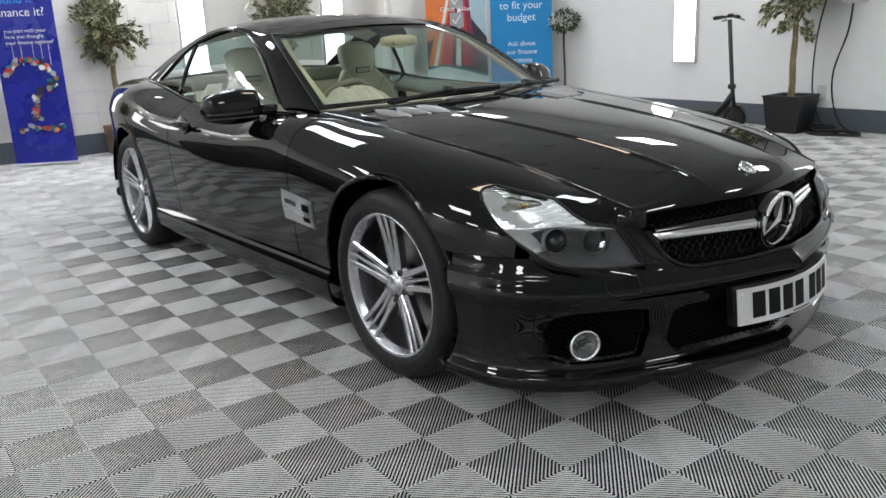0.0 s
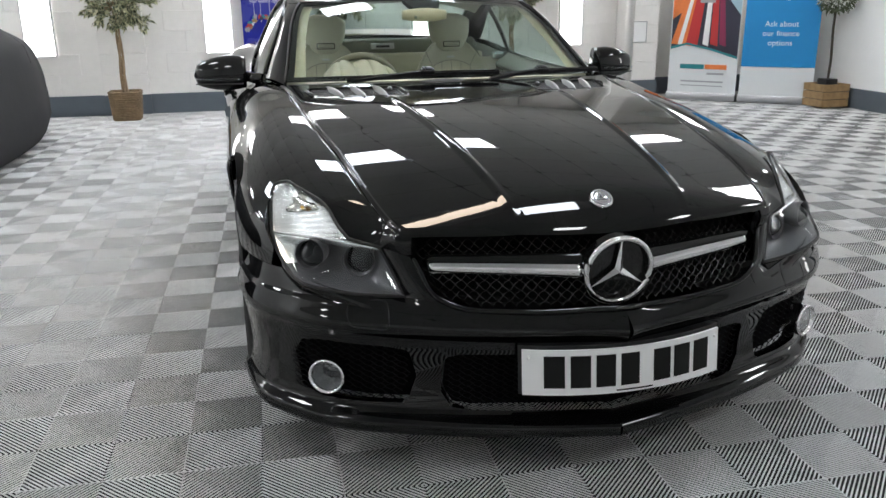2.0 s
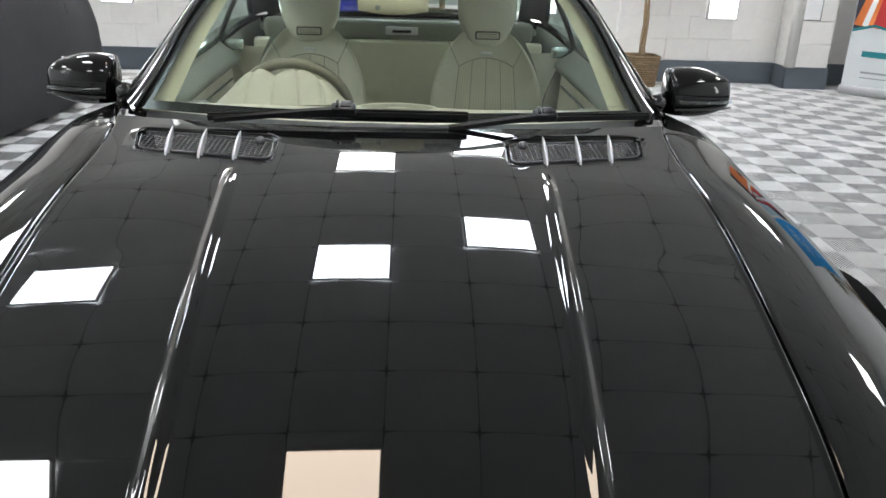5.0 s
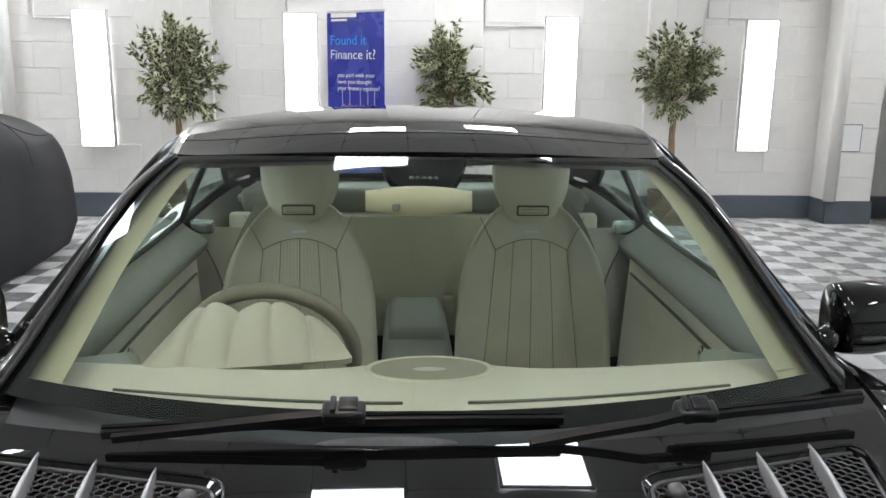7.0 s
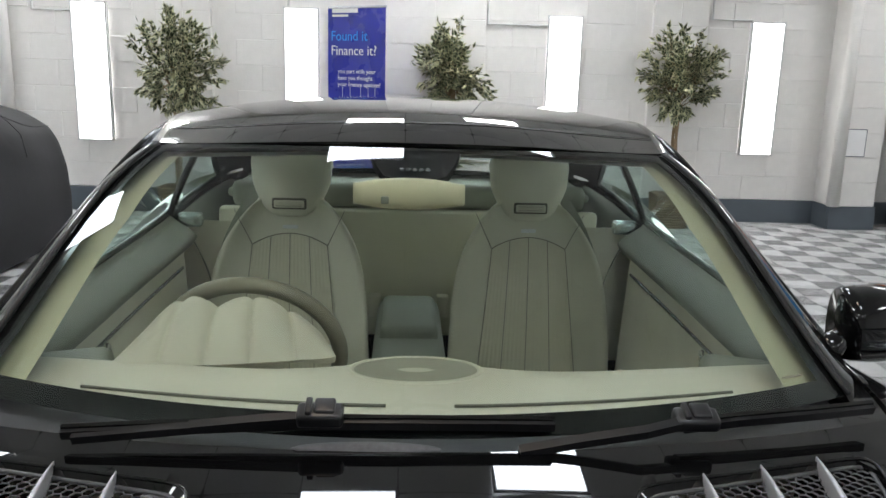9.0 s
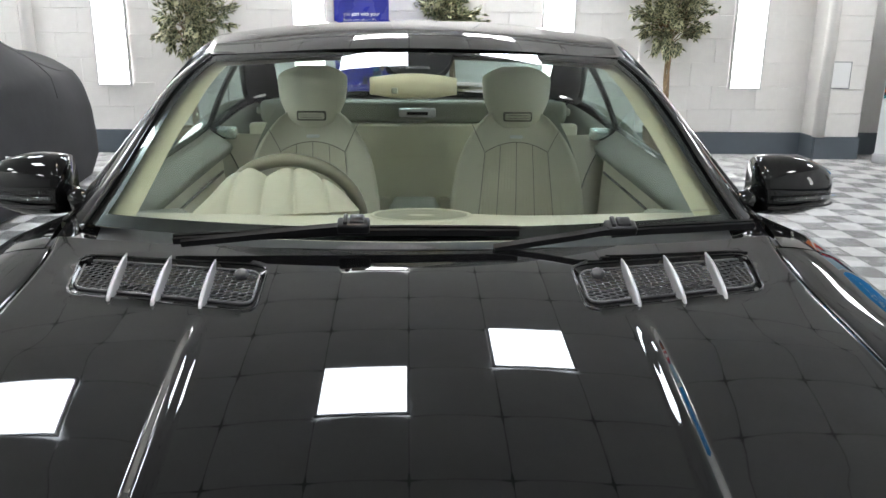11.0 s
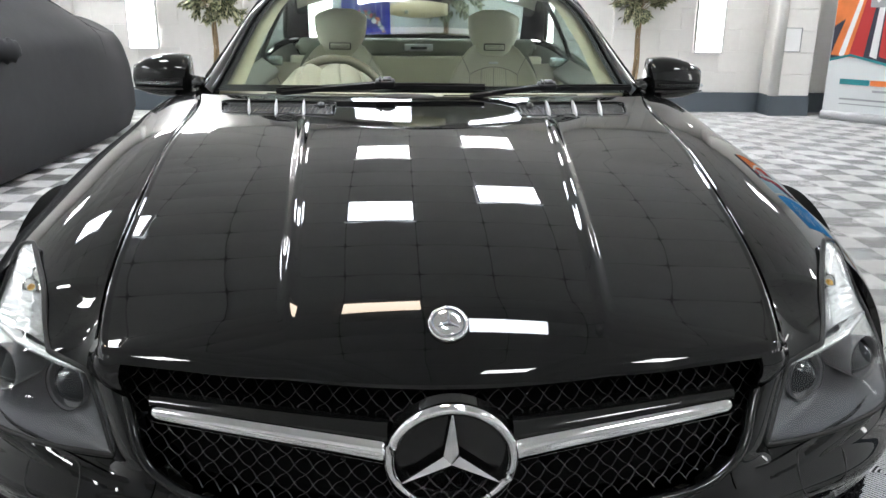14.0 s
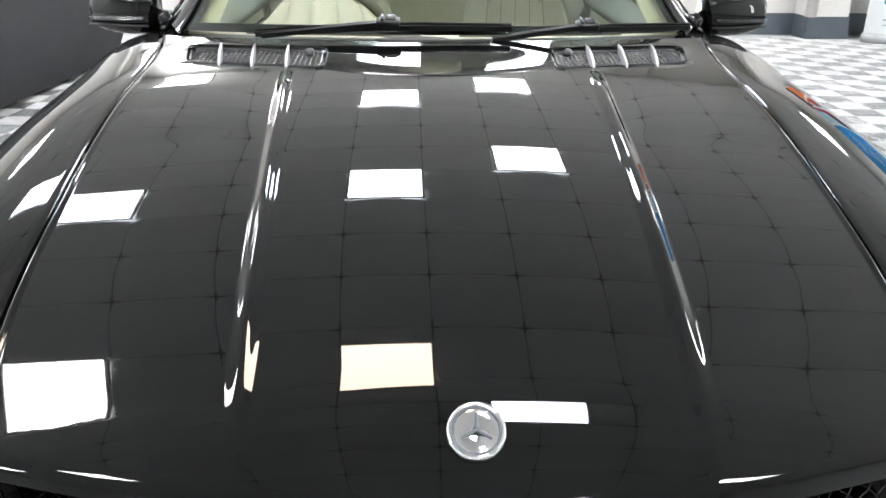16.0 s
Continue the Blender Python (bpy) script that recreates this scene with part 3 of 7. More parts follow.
def front_wing(s):
    bm = sheet(lambda y, t: Vector((y, t, 0)), lin(-0.560, 0.600, 120), [0, 0.0012, 0.003, 0.006, 0.010, 0.014, 0.020] + lin(0.028, 1, 70))
    cut(bm, [(-0.95, side_s(LAMP[2]))] + [(p[1], side_s(p)) for p in LAMP[2:11]] + [(-0.58, side_s(LAMP[11])), (-0.64, 0.75), (-0.95, 0.9)], (0, 1))
    cut(bm, [(y, side_s_z(y, z)) for y, z in ((-0.735, 0.525), (-0.60, 0.530), (-0.40, 0.523), (-0.27, 0.518))] + [(-0.27, 1.1), (-0.95, 1.1), (-0.95, 0.5)], (0, 1))
    for v in bm.verts:
        r = max(0, min(1, 1 - v.co.y / 0.014))
        v.co = side_at(v.co.x, v.co.y) - Vector((0, 0, 0.005 * (1 - math.sqrt(1 - r * r))))
    cut(bm, wheel_outline(0.0), (1, 2))
    cut(bm, [(-1, 0.0), (0.7, 0.0), (0.7, 0.30), (0.45, 0.29), (0.35, 0.27), (-1, 0.2)], (1, 2))
    if s < 0:
        flip_x(bm)
    flange(bm, 0.012)
    return part("front_wing", bm, PAINT, car, "glossy black front wing")


def door_skin(s):
    bm = sheet(lambda y, t: side_at(y, t), lin(0.606, 1.82, 80), lin(0.02, 1, 56))
    cut(bm, [(0, 0), (3, 0), (3, 0.30), (0, 0.30)], (1, 2))
    if s < 0:
        flip_x(bm)
    flange(bm, 0.012)
    return part("door", bm, PAINT, car, "glossy black door")


def rear_quarter(s):
    bm = sheet(lambda y, t: side_at(y, t), lin(1.826, 3.6, 110), lin(0.0, 1, 60))
    cut(bm, wheel_outline(2.56), (1, 2))
    if s < 0:
        flip_x(bm)
    flange(bm, 0.012)
    return part("rear_wing", bm, PAINT, car, "glossy black rear wing")


def sill(s):
    prof = spl((0, 0.872), (0.25, 0.888), (0.5, 0.885), (0.75, 0.86), (1, 0.80))
    hz = spl((0, 0.305), (0.25, 0.27), (0.5, 0.225), (0.75, 0.17), (1, 0.15))
    bm = sheet(lambda y, t: Vector((s * prof(t), y, hz(t))), lin(0.372, 2.19, 40), lin(0, 1, 18))
    flange(bm, 0.01)
    return part("side_skirt", bm, PAINT, car, "glossy black side skirt")


def arch_lip(s, y, name):
    bm = bmesh.new()
    lo, hi = (math.radians(0), math.radians(163)) if y < 1 else (math.radians(10), math.radians(186))
    # the lip follows the side of the body
    pts = []
    for a in lin(lo, hi, 60):
        yy, zz = y + ARCH_R * math.cos(a), 0.335 + ARCH_R * math.sin(a)
        best = min((side_at(yy, t) for t in lin(0.2, 1, 60)), key=lambda p: abs(p.z - zz))
        pts.append((s * (best.x - 0.006), yy, zz))
    tube(bm, pts, 0.008, 8)
    part("arch_lip", bm, PAINT, car)
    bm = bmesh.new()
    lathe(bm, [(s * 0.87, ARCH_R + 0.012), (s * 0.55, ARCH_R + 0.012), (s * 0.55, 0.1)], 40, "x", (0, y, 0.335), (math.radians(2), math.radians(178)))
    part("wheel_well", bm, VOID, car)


for s in (1, -1):
    front_wing(s)
    d = door_skin(s)
    rear_quarter(s)
    sill(s)
    arch_lip(s, 0.0, "front")
    arch_lip(s, 2.56, "rear")
    # door handle: a dished recess and a bow
    bm = bmesh.new()
    hx = 0.903
    for k in range(1):
        g = bmesh.ops.create_uvsphere(bm, u_segments=24, v_segments=12, radius=1)
        for v in g["verts"]:
            v.co = Vector((s * (hx - 0.008 + 0.012 * v.co.x), 1.62 + 0.062 * v.co.y, 0.775 + 0.045 * v.co.z))
    hd = part("handle_recess", bm, GLOSS_BLACK, d)
    bm = bmesh.new()
    tube(bm, [(s * (hx + 0.002 + 0.022 * math.sin(math.pi * t)), 1.52 + 0.24 * t, 0.782 + 0.006 * math.sin(math.pi * t)) for t in lin(0, 1, 16)], lambda t: 0.010 + 0.005 * math.sin(math.pi * t), 10)
    part("handle", bm, PAINT, d, "glossy black door handle with a chrome strip")
    bm = bmesh.new()
    tube(bm, [(s * (hx + 0.013 + 0.022 * math.sin(math.pi * t)), 1.54 + 0.20 * t, 0.786) for t in lin(0, 1, 12)], 0.0035, 6)
    part("handle_strip", bm, CHROME, d, "chrome strip")

# satin plate with slots in the wing behind the wheel
for s in (1, -1):
    def plate_side(a, b, o=0.003):
        y = 0.665 - 0.235 * a
        z = 0.588 - 0.020 * a - (0.118 - 0.012 * a) * b
        q = side_at(y, side_s_z(y, z))
        return Vector((s * (q.x + o + 0.004 * math.sin(math.pi * b)), y, z))
    bm = sheet(plate_side, lin(0, 1, 16), lin(0, 1, 10))
    flange(bm, 0.008)
    sp = part("side_vent_plate", bm, SATIN, car, "satin silver vent plate with two dark slots")
    # near-black patches paint the shade inside the two slots
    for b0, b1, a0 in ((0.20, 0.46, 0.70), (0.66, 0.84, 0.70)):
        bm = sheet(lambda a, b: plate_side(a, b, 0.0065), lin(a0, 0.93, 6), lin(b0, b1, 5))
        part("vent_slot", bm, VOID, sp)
    bm = sheet(lambda a, b: plate_side(a, b, 0.012), lin(0.10, 0.80, 10), lin(0.50, 0.62, 4))
    flange(bm, 0.006)
    part("vent_blade", bm, CHROME, sp)
    bm = sheet(lambda a, b: plate_side(a, b, 0.0072), lin(0.14, 0.52, 8), lin(0.24, 0.40, 4))
    part("lettering_bar", bm, DARK_REFLECTOR, sp)

# front bumper: a plan line swept over a height profile
plan_pts = [(0.0, -0.956), (0.15, -0.924), (0.30, -0.884), (0.45, -0.832), (0.58, -0.778), (0.69, -0.718), (0.775, -0.635), (0.840, -0.543), (0.869, -0.435), (0.882, -0.33), (0.887, -0.27)]
plan = curve3([(x, y, 0) for x, y in plan_pts])
bump_out = spl((0.12, -0.025), (0.13, -0.002), (0.142, 0.013), (0.158, 0.015), (0.17, 0.008), (0.18, -0.020), (0.195, -0.036), (0.30, -0.034), (0.36, -0.014), (0.395, 0.006), (0.412, 0.022), (0.426, 0.024), (0.45, 0.006), (0.50, -0.020), (0.55, -0.042), (0.60, -0.068), (0.66, -0.115))


def bumper_at(t, z, inset=0.0):
    p = plan(t)
    d = (plan(min(t + 0.004, 1)) - plan(max(t - 0.004, 0))).normalized()
    n = Vector((d.y, -d.x, 0))
    k = max(0, 1 - t * 1.05)
    nose = 0.4 + 0.6 * k
    o = bump_out(z) * (nose if z < 0.47 else 1.0)
    o -= inset
    # a soft crease down the middle of the nose
    mid = 0.010 * math.exp(-p.x / 0.035) * max(0, min(1, (0.47 - z) / 0.02)) * max(0, min(1, (z - 0.34) / 0.04))
    return Vector((p.x + n.x * o, p.y + n.y * o - mid, z))


GRILLE = [(0.0, 0.470), (0.07, 0.468), (0.168, 0.464), (0.31, 0.466), (0.375, 0.470), (0.410, 0.481), (0.443, 0.500), (0.472, 0.545), (0.496, 0.585), (0.506, 0.62), (0.506, 0.80), (0.0, 0.80)]
GRILLE_SIDE = spl((0.455, 0.424), (0.481, 0.424), (0.500, 0.443), (0.545, 0.472), (0.585, 0.496))
INTAKE = [(-0.01, 0.190), (0.36, 0.192), (0.405, 0.198), (0.430, 0.24), (0.418, 0.336), (0.380, 0.348), (-0.01, 0.348)]
DUCT = [(0.51, 0.204), (0.60, 0.202), (0.72, 0.204), (0.762, 0.220), (0.770, 0.310), (0.748, 0.356), (0.700, 0.368), (0.56, 0.364), (0.50, 0.354), (0.486, 0.28)]


def plan_t(x):
    lo, hi = 0.0, 1.0
    for _ in range(22):
        mid = (lo + hi) / 2
        lo, hi = (mid, hi) if plan(mid).x < x else (lo, mid)
    return lo


def bumper():
    bm = sheet(lambda t, z: Vector((t, z, 0)), lin(0, 1, 130), lin(0.12, 0.655, 96))

    def on(pts):
        return [(plan_t(x) if x > 0 else -0.05, z) for x, z in pts]
    cut(bm, [(-0.05, 0.470)] + on(GRILLE[1:-1]) + [(-0.05, 0.8)], (0, 1))
    cut(bm, on(INTAKE), (0, 1))
    cut(bm, on(DUCT), (0, 1))
    # nothing behind the lamp or above the wing seam
    cut(bm, on([(0.43, 0.474), (0.50, 0.474), (0.60, 0.493), (0.69, 0.504), (0.738, 0.514), (0.762, 0.526), (0.85, 0.523)]) + [(1.1, 0.516), (1.1, 0.9)] + on([(0.43, 0.9)]), (0, 1))
    for v in bm.verts:
        v.co = bumper_at(v.co.x, v.co.y)
    # wheel opening
    cut(bm, wheel_outline(0.0), (1, 2))
    mirror(bm)
    bmesh.ops.remove_doubles(bm, verts=[v for v in bm.verts if abs(v.co.x) < 0.0005], dist=0.0004)
    flange(bm, 0.036)
    return part("front_bumper", bm, PAINT, car, "glossy black front bumper with a low splitter lip")


front_bumper = bumper()


def wire_mesh(name, outline, depth, pitch, wire, parent, squash=1.0, label="", side=0, material=None):
    """A woven diamond mesh set behind an opening of the bumper."""
    bm = bmesh.new()

    def put(x, z):
        q = bumper_at(plan_t(min(abs(x), 0.87)), z, depth)
        return Vector((x, q.y, z))
    n = int(1.9 / pitch)
    for sgn in (1, -1):
        for i in range(-n, n):
            prev = None
            for k in range(-60, 60):
                x = i * pitch + sgn * k * pitch * 0.25
                z = 0.40 + k * pitch * 0.25 * squash + 0.0016 * math.sin(k * math.pi / 2)
                ok = inside(outline, abs(x), z) and x * side >= 0
                if ok:
                    w = put(x, z) + Vector((0, 0.0025 * sgn * math.cos(k * math.pi / 2), 0))
                    vs = [bm.verts.new(w + o) for o in (Vector((-wire, 0, 0)), Vector((0, -wire, 0)), Vector((wire, 0, 0)))]
                    if prev:
                        for q in range(2):
                            bm.faces.new((prev[q], vs[q], vs[q + 1], prev[q + 1]))
                    prev = vs
                else:
                    prev = None
    return part(name, bm, material or MESH_BLACK, parent, label, smooth=True)


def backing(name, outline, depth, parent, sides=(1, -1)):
    # near-black sheet: the unlit depth behind the opening is in its colour
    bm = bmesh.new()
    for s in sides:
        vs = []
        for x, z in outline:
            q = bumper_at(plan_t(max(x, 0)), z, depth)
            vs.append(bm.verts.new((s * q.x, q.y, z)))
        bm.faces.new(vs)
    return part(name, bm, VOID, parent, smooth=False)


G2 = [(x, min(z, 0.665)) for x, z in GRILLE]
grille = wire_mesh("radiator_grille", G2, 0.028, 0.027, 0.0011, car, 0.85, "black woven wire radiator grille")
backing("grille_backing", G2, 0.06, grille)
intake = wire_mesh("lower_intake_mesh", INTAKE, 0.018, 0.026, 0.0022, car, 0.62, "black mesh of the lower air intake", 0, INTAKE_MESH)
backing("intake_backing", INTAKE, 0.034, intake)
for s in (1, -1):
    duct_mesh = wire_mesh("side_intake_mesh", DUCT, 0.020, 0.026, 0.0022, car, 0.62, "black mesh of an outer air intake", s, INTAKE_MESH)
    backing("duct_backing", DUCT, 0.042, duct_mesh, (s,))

# rolled body-coloured surround of the grille
bm = bmesh.new()
edge = [bumper_at(plan_t(x), z, -0.001) for x, z in GRILLE[:-4]] + [bumper_at(plan_t(0.493), 0.580, -0.001)]
edge = [Vector((-p.x, p.y, p.z)) for p in edge[:0:-1]] + edge
path = curve3(edge)
tube(bm, [path(t) for t in lin(0, 1, 90)], 0.0075, 10)
part("grille_surround", bm, PAINT, car, "glossy black grille surround")

# chrome bars and the ring in the grille
for s in (1, -1):
    bm = bmesh.new()
    rows = []
    for t in lin(0, 1, 28):
        x = 0.086 + (0.436 - 0.086) * t
        y = -0.918 + 0.32 * x
        zc0 = 0.547 + 0.006 * t
        h = 0.020 - 0.005 * t
        rows.append([bm.verts.new((s * x, y + dy, zc0 + dz)) for dy, dz in ((0.03, h), (0.004, h), (-0.004, h * 0.35), (-0.004, -h * 0.35), (0.004, -h), (0.03, -h))])
    for a, b in zip(rows, rows[1:]):
        for i in range(5):
            bm.faces.new((a[i], b[i], b[i + 1], a[i + 1]))
    bm.faces.new(rows[0])
    bm.faces.new(rows[-1][::-1])
    bar = part("grille_bar", bm, CHROME, car, "polished chrome grille bar")
    bm = bmesh.new()
    rows = []
    for t in lin(0, 1, 28):
        x = 0.086 + (0.436 - 0.086) * t
        y = -0.913 + 0.32 * x
        zc0 = 0.550 + 0.006 * t + 0.017 - 0.005 * t
        rows.append([bm.verts.new((s * x, y + dy, zc0 + dz)) for dy, dz in ((-0.002, 0.001), (0.004, 0.018 - 0.006 * t), (0.04, 0.024 - 0.006 * t), (0.04, 0.0))])
    for a, b in zip(rows, rows[1:]):
        for i in range(3):
            bm.faces.new((a[i], b[i], b[i + 1], a[i + 1]))
    part("bar_top", bm, GLOSS_BLACK, bar, "glossy black upper edge")

STAR_M = Matrix.Translation((0, -0.905, 0.548)) @ Matrix.Rotation(radians(8), 4, "X")


def badge_star(parent, m, r, ring):
    bm = bmesh.new()
    tube(bm, [m @ Vector((r * math.sin(a), 0, r * math.cos(a))) for a in lin(0, 2 * math.pi, 73)[:-1]], ring, 12, closed=True)
    rg = part("emblem_ring", bm, CHROME, parent, "polished chrome ring in the grille")
    bm = bmesh.new()
    w = r * 0.15
    for k in range(3):
        a = k * 2 * math.pi / 3
        d, e = Vector((math.sin(a), 0, math.cos(a))), Vector((math.cos(a), 0, -math.sin(a)))
        tip = bm.verts.new(m @ (d * r * 0.98))
        c = bm.verts.new(m @ Vector((0, -w * 0.75, 0)))
        a1, a2 = a + math.pi / 3, a - math.pi / 3
        p = bm.verts.new(m @ (Vector((math.sin(a1), 0, math.cos(a1))) * w))
        q = bm.verts.new(m @ (Vector((math.sin(a2), 0, math.cos(a2))) * w))
        back = bm.verts.new(m @ Vector((0, w * 0.6, 0)))
        for f in ((c, tip, p), (c, q, tip), (back, p, tip), (back, tip, q)):
            bm.faces.new(f)
    part("emblem_spokes", bm, CHROME, rg, smooth=False)
    return rg


emblem = badge_star(car, STAR_M, 0.083, 0.0075)
bm = bmesh.new()
bmesh.ops.create_cone(bm, cap_ends=True, segments=48, radius1=0.086, radius2=0.086, depth=0.02, matrix=STAR_M @ Matrix.Translation((0, 0.022, 0)) @ Matrix.Rotation(radians(90), 4, "X"))
part("emblem_back", bm, GLOSS_BLACK, emblem, smooth=False)

# small round badge on the bonnet
BADGE_M = Matrix.Translation((0, -0.793, 0.7)) @ Matrix.Rotation(radians(35), 4, "X")
bm = bmesh.new()
lathe(bm, [(0.0, 0.0001), (0.0035, 0.010), (0.004, 0.020), (0.0025, 0.0215), (0.0035, 0.0245), (0.002, 0.0285), (-0.006, 0.029)], 40, "z")
for v in bm.verts:
    v.co = BADGE_M @ v.co
bb = part("bonnet_badge", bm, CHROME, car, "small round chrome bonnet badge")
bm = bmesh.new()
lathe(bm, [(0.0036, 0.0216), (0.0040, 0.023), (0.0036, 0.0244)], 40, "z")
for v in bm.verts:
    v.co = BADGE_M @ v.co
band_ob = bm
for k in range(3):
    a = math.pi / 2 + k * 2 * math.pi / 3
    box(band_ob, BADGE_M @ Vector((0.0085 * math.cos(a), 0.0085 * math.sin(a), 0.0042)), (0.017, 0.0032, 0.0016), 0.0006, BADGE_M.to_3x3() @ Matrix.Rotation(a, 3, "Z"))
part("badge_band", bm, mat("badge_band_blue_grey", (0.16, 0.17, 0.19), 0.3), bb)

# number plate, curved to the bumper, with plain bars for its writing
def plate_at(x, z, o):
    return Vector((x + 0.008, -0.985 + 0.75 * x * x - o + (z - 0.32) * 0.10, z))


bm = sheet(lambda x, z: plate_at(x, z, 0.004), lin(-0.26, 0.26, 27), lin(0.272, 0.383, 3))
flange(bm, 0.006)
plate = part("number_plate", bm, WHITE_PLATE, car, "white front number plate with black characters shown as bars", smooth=False)
bm = sheet(lambda x, z: plate_at(x, z, -0.008), lin(-0.265, 0.265, 27), lin(0.268, 0.389, 3))
flange(bm, 0.03)
part("plate_holder", bm, BLACK_PLASTIC, plate)
for x in (-0.188, -0.127, -0.066, -0.005, 0.081, 0.139, 0.199):
    bm = sheet(lambda a, z: plate_at(a, z, 0.0052), lin(x - 0.024, x + 0.024, 4), lin(0.290, 0.369, 3))
    part("character_bar", bm, PLATE_BLACK, plate, smooth=False)
bm = sheet(lambda a, z: plate_at(a, z, 0.0052), lin(-0.04, 0.055, 6), lin(0.277, 0.281, 2))
part("small_print_bar", bm, PLATE_BLACK, plate, smooth=False)
for x, z in ((-0.246, 0.365), (0.246, 0.365)):
    bm = bmesh.new()
    bmesh.ops.create_cone(bm, cap_ends=True, segments=12, radius1=0.005, radius2=0.004, depth=0.003, matrix=Matrix.Translation(plate_at(x, z, 0.006)) @ Matrix.Rotation(radians(90), 4, "X"))
    part("plate_screw", bm, WHITE_PLATE, plate)

# fog lamps
for s in (1, -1):
    m = Matrix.Translation((s * 0.686, -0.720, 0.277)) @ Matrix.Rotation(s * radians(24), 4, "Z")
    bm = bmesh.new()
    lathe(bm, [(0.06, 0.040), (-0.012, 0.047), (-0.017, 0.045), (-0.017, 0.041), (-0.005, 0.039)], 40, "y")
    for v in bm.verts:
        v.co = m @ v.co
    fog = part("fog_lamp", bm, CHROME, car, "round fog lamp in a chrome ring")
    bm = bmesh.new()
    lathe(bm, [(0.05, 0.0005), (0.04, 0.018), (0.02, 0.030), (-0.004, 0.039)], 32, "y")
    for v in bm.verts:
        v.co = m @ v.co
    part("reflector", bm, FOG_BOWL, fog)
    bm = bmesh.new()
    lathe(bm, [(-0.012, 0.0005), (-0.011, 0.018), (-0.008, 0.030), (-0.004, 0.040)], 32, "y")
    for v in bm.verts:
        v.co = m @ v.co
    part("lens", bm, LENS, fog)
    bm = bmesh.new()
    box(bm, m @ Vector((-s * 0.006, 0.012, 0.001)), (0.040, 0.014, 0.005), 0.002, m.to_3x3())
    part("bulb_shade", bm, DARK_REFLECTOR, fog)


# headlights
def along(pts):
    """Points joined by straight pieces, over 0 to 1."""
    p = [Vector(q) for q in pts]
    d = [0.0]
    for a, b in zip(p, p[1:]):
        d.append(d[-1] + (b - a).length)

    def f(t):
        w = t * d[-1]
        i = max(k for k in range(len(p) - 1) if d[k] <= w + 1e-9)
        return p[i].lerp(p[i + 1], min(1, (w - d[i]) / (d[i + 1] - d[i])))
    return f


def headlight(s):
    pts = [Vector((s * p[0], p[1], p[2])) for p in LAMP]
    nrm = Vector((s * 0.62, -0.62, 0.48)).normalized()
    low_a, low_b = along(pts[0:4]), curve3([pts[0]] + pts[:9:-1])
    top_a, top_b = curve3(pts[3:8]), curve3(pts[10:6:-1])
    ring = [low_a(t) for t in lin(0, 1, 24)[:-1]] + [top_a(t) for t in lin(0, 1, 40)[:-1]] + [top_b(1 - t) for t in lin(0, 1, 30)[:-1]] + [low_b(1 - t) for t in lin(0, 1, 44)[:-1]]
    bm = bmesh.new()
    tube(bm, ring, 0.0045, 6, closed=True)
    e = part("headlight", bm, GASKET, car, "clear headlight unit with twin projectors")

    def skin(a, b, depth, ease, crumple=0.0):
        def f(t, v):
            k = math.sin(math.pi * v) ** 0.7 * ease(t)
            w = crumple * (0.28 * abs(math.sin(t * 44)) * (0.5 + abs(math.sin(v * 16))) + 1.2 * math.sin(t * 7 + 0.6) * math.sin(v * 6 + 0.4))
            return a(t).lerp(b(t), v) + nrm * (depth * k + w)
        return sheet(f, lin(0.005, 0.995, 110 if crumple else 40), lin(0, 1, 61 if crumple else 21))
    ease_low = lambda t: math.sin(math.pi * (t * 0.62)) ** 0.7
    ease_top = lambda t: math.cos(math.pi * 0.5 * t) ** 0.7 * 0.93
    part("lens", skin(low_a, low_b, 0.022, ease_low), LENS, e, "clear polycarbonate lens").visible_shadow = False
    part("upper_lens", skin(top_a, top_b, 0.022, ease_top), LENS, e, "clear polycarbonate lens").visible_shadow = False
    part("housing", skin(low_a, low_b, -0.055, ease_low), LAMP_HOUSING, e, "smoked inner housing")
    part("indicator_reflector", skin(top_a, top_b, -0.026, lambda t: math.cos(math.pi * 0.5 * t) ** 0.5, 0.0026), REFLECTOR, e, "bright faceted indicator reflector")
    part("indicator_bowl", sheet(lambda t, v: top_a(0.38 + 0.40 * t).lerp(top_b(0.38 + 0.40 * t), 0.16 + 0.62 * v) - nrm * (0.017 - 0.004 * math.sin(9 * v) * math.sin(11 * t)), lin(0, 1, 24), lin(0, 1, 16)), AMBER_BOWL, e, "dark ribbed bowl round the indicator bulb")
    def flank(t, v):
        t, v = 0.74 + 0.255 * t, 0.80 - 0.10 * t + (0.20 + 0.10 * t) * v
        return low_a(t).lerp(low_b(t), v) - nrm * 0.034 * math.sin(math.pi * v) ** 0.7 * ease_low(t)
    part("side_reflector", sheet(flank, lin(0, 1, 16), lin(0, 1, 9)), REFLECTOR, e, "bright silver side reflector")
    # bright band between the two chambers
    bm = bmesh.new()
    band = along([pts[2].lerp(pts[1], 0.06) - nrm * 0.004, pts[3] - nrm * 0.004 - Vector((0, 0, 0.012)), Vector((s * 0.68, -0.640, 0.612)) - nrm * 0.006, pts[10] - nrm * 0.006])
    rows = []
    for t in lin(0, 1, 24):
        p = band(t)
        h = 0.0055 + 0.004 * math.sin(math.pi * t)
        rows.append([bm.verts.new(p + Vector((0, 0, dz * h)) + nrm * o) for dz, o in ((0.9, -0.016), (0.7, 0.005), (-0.6, 0.005), (-1.0, -0.004), (-1.0, -0.03))])
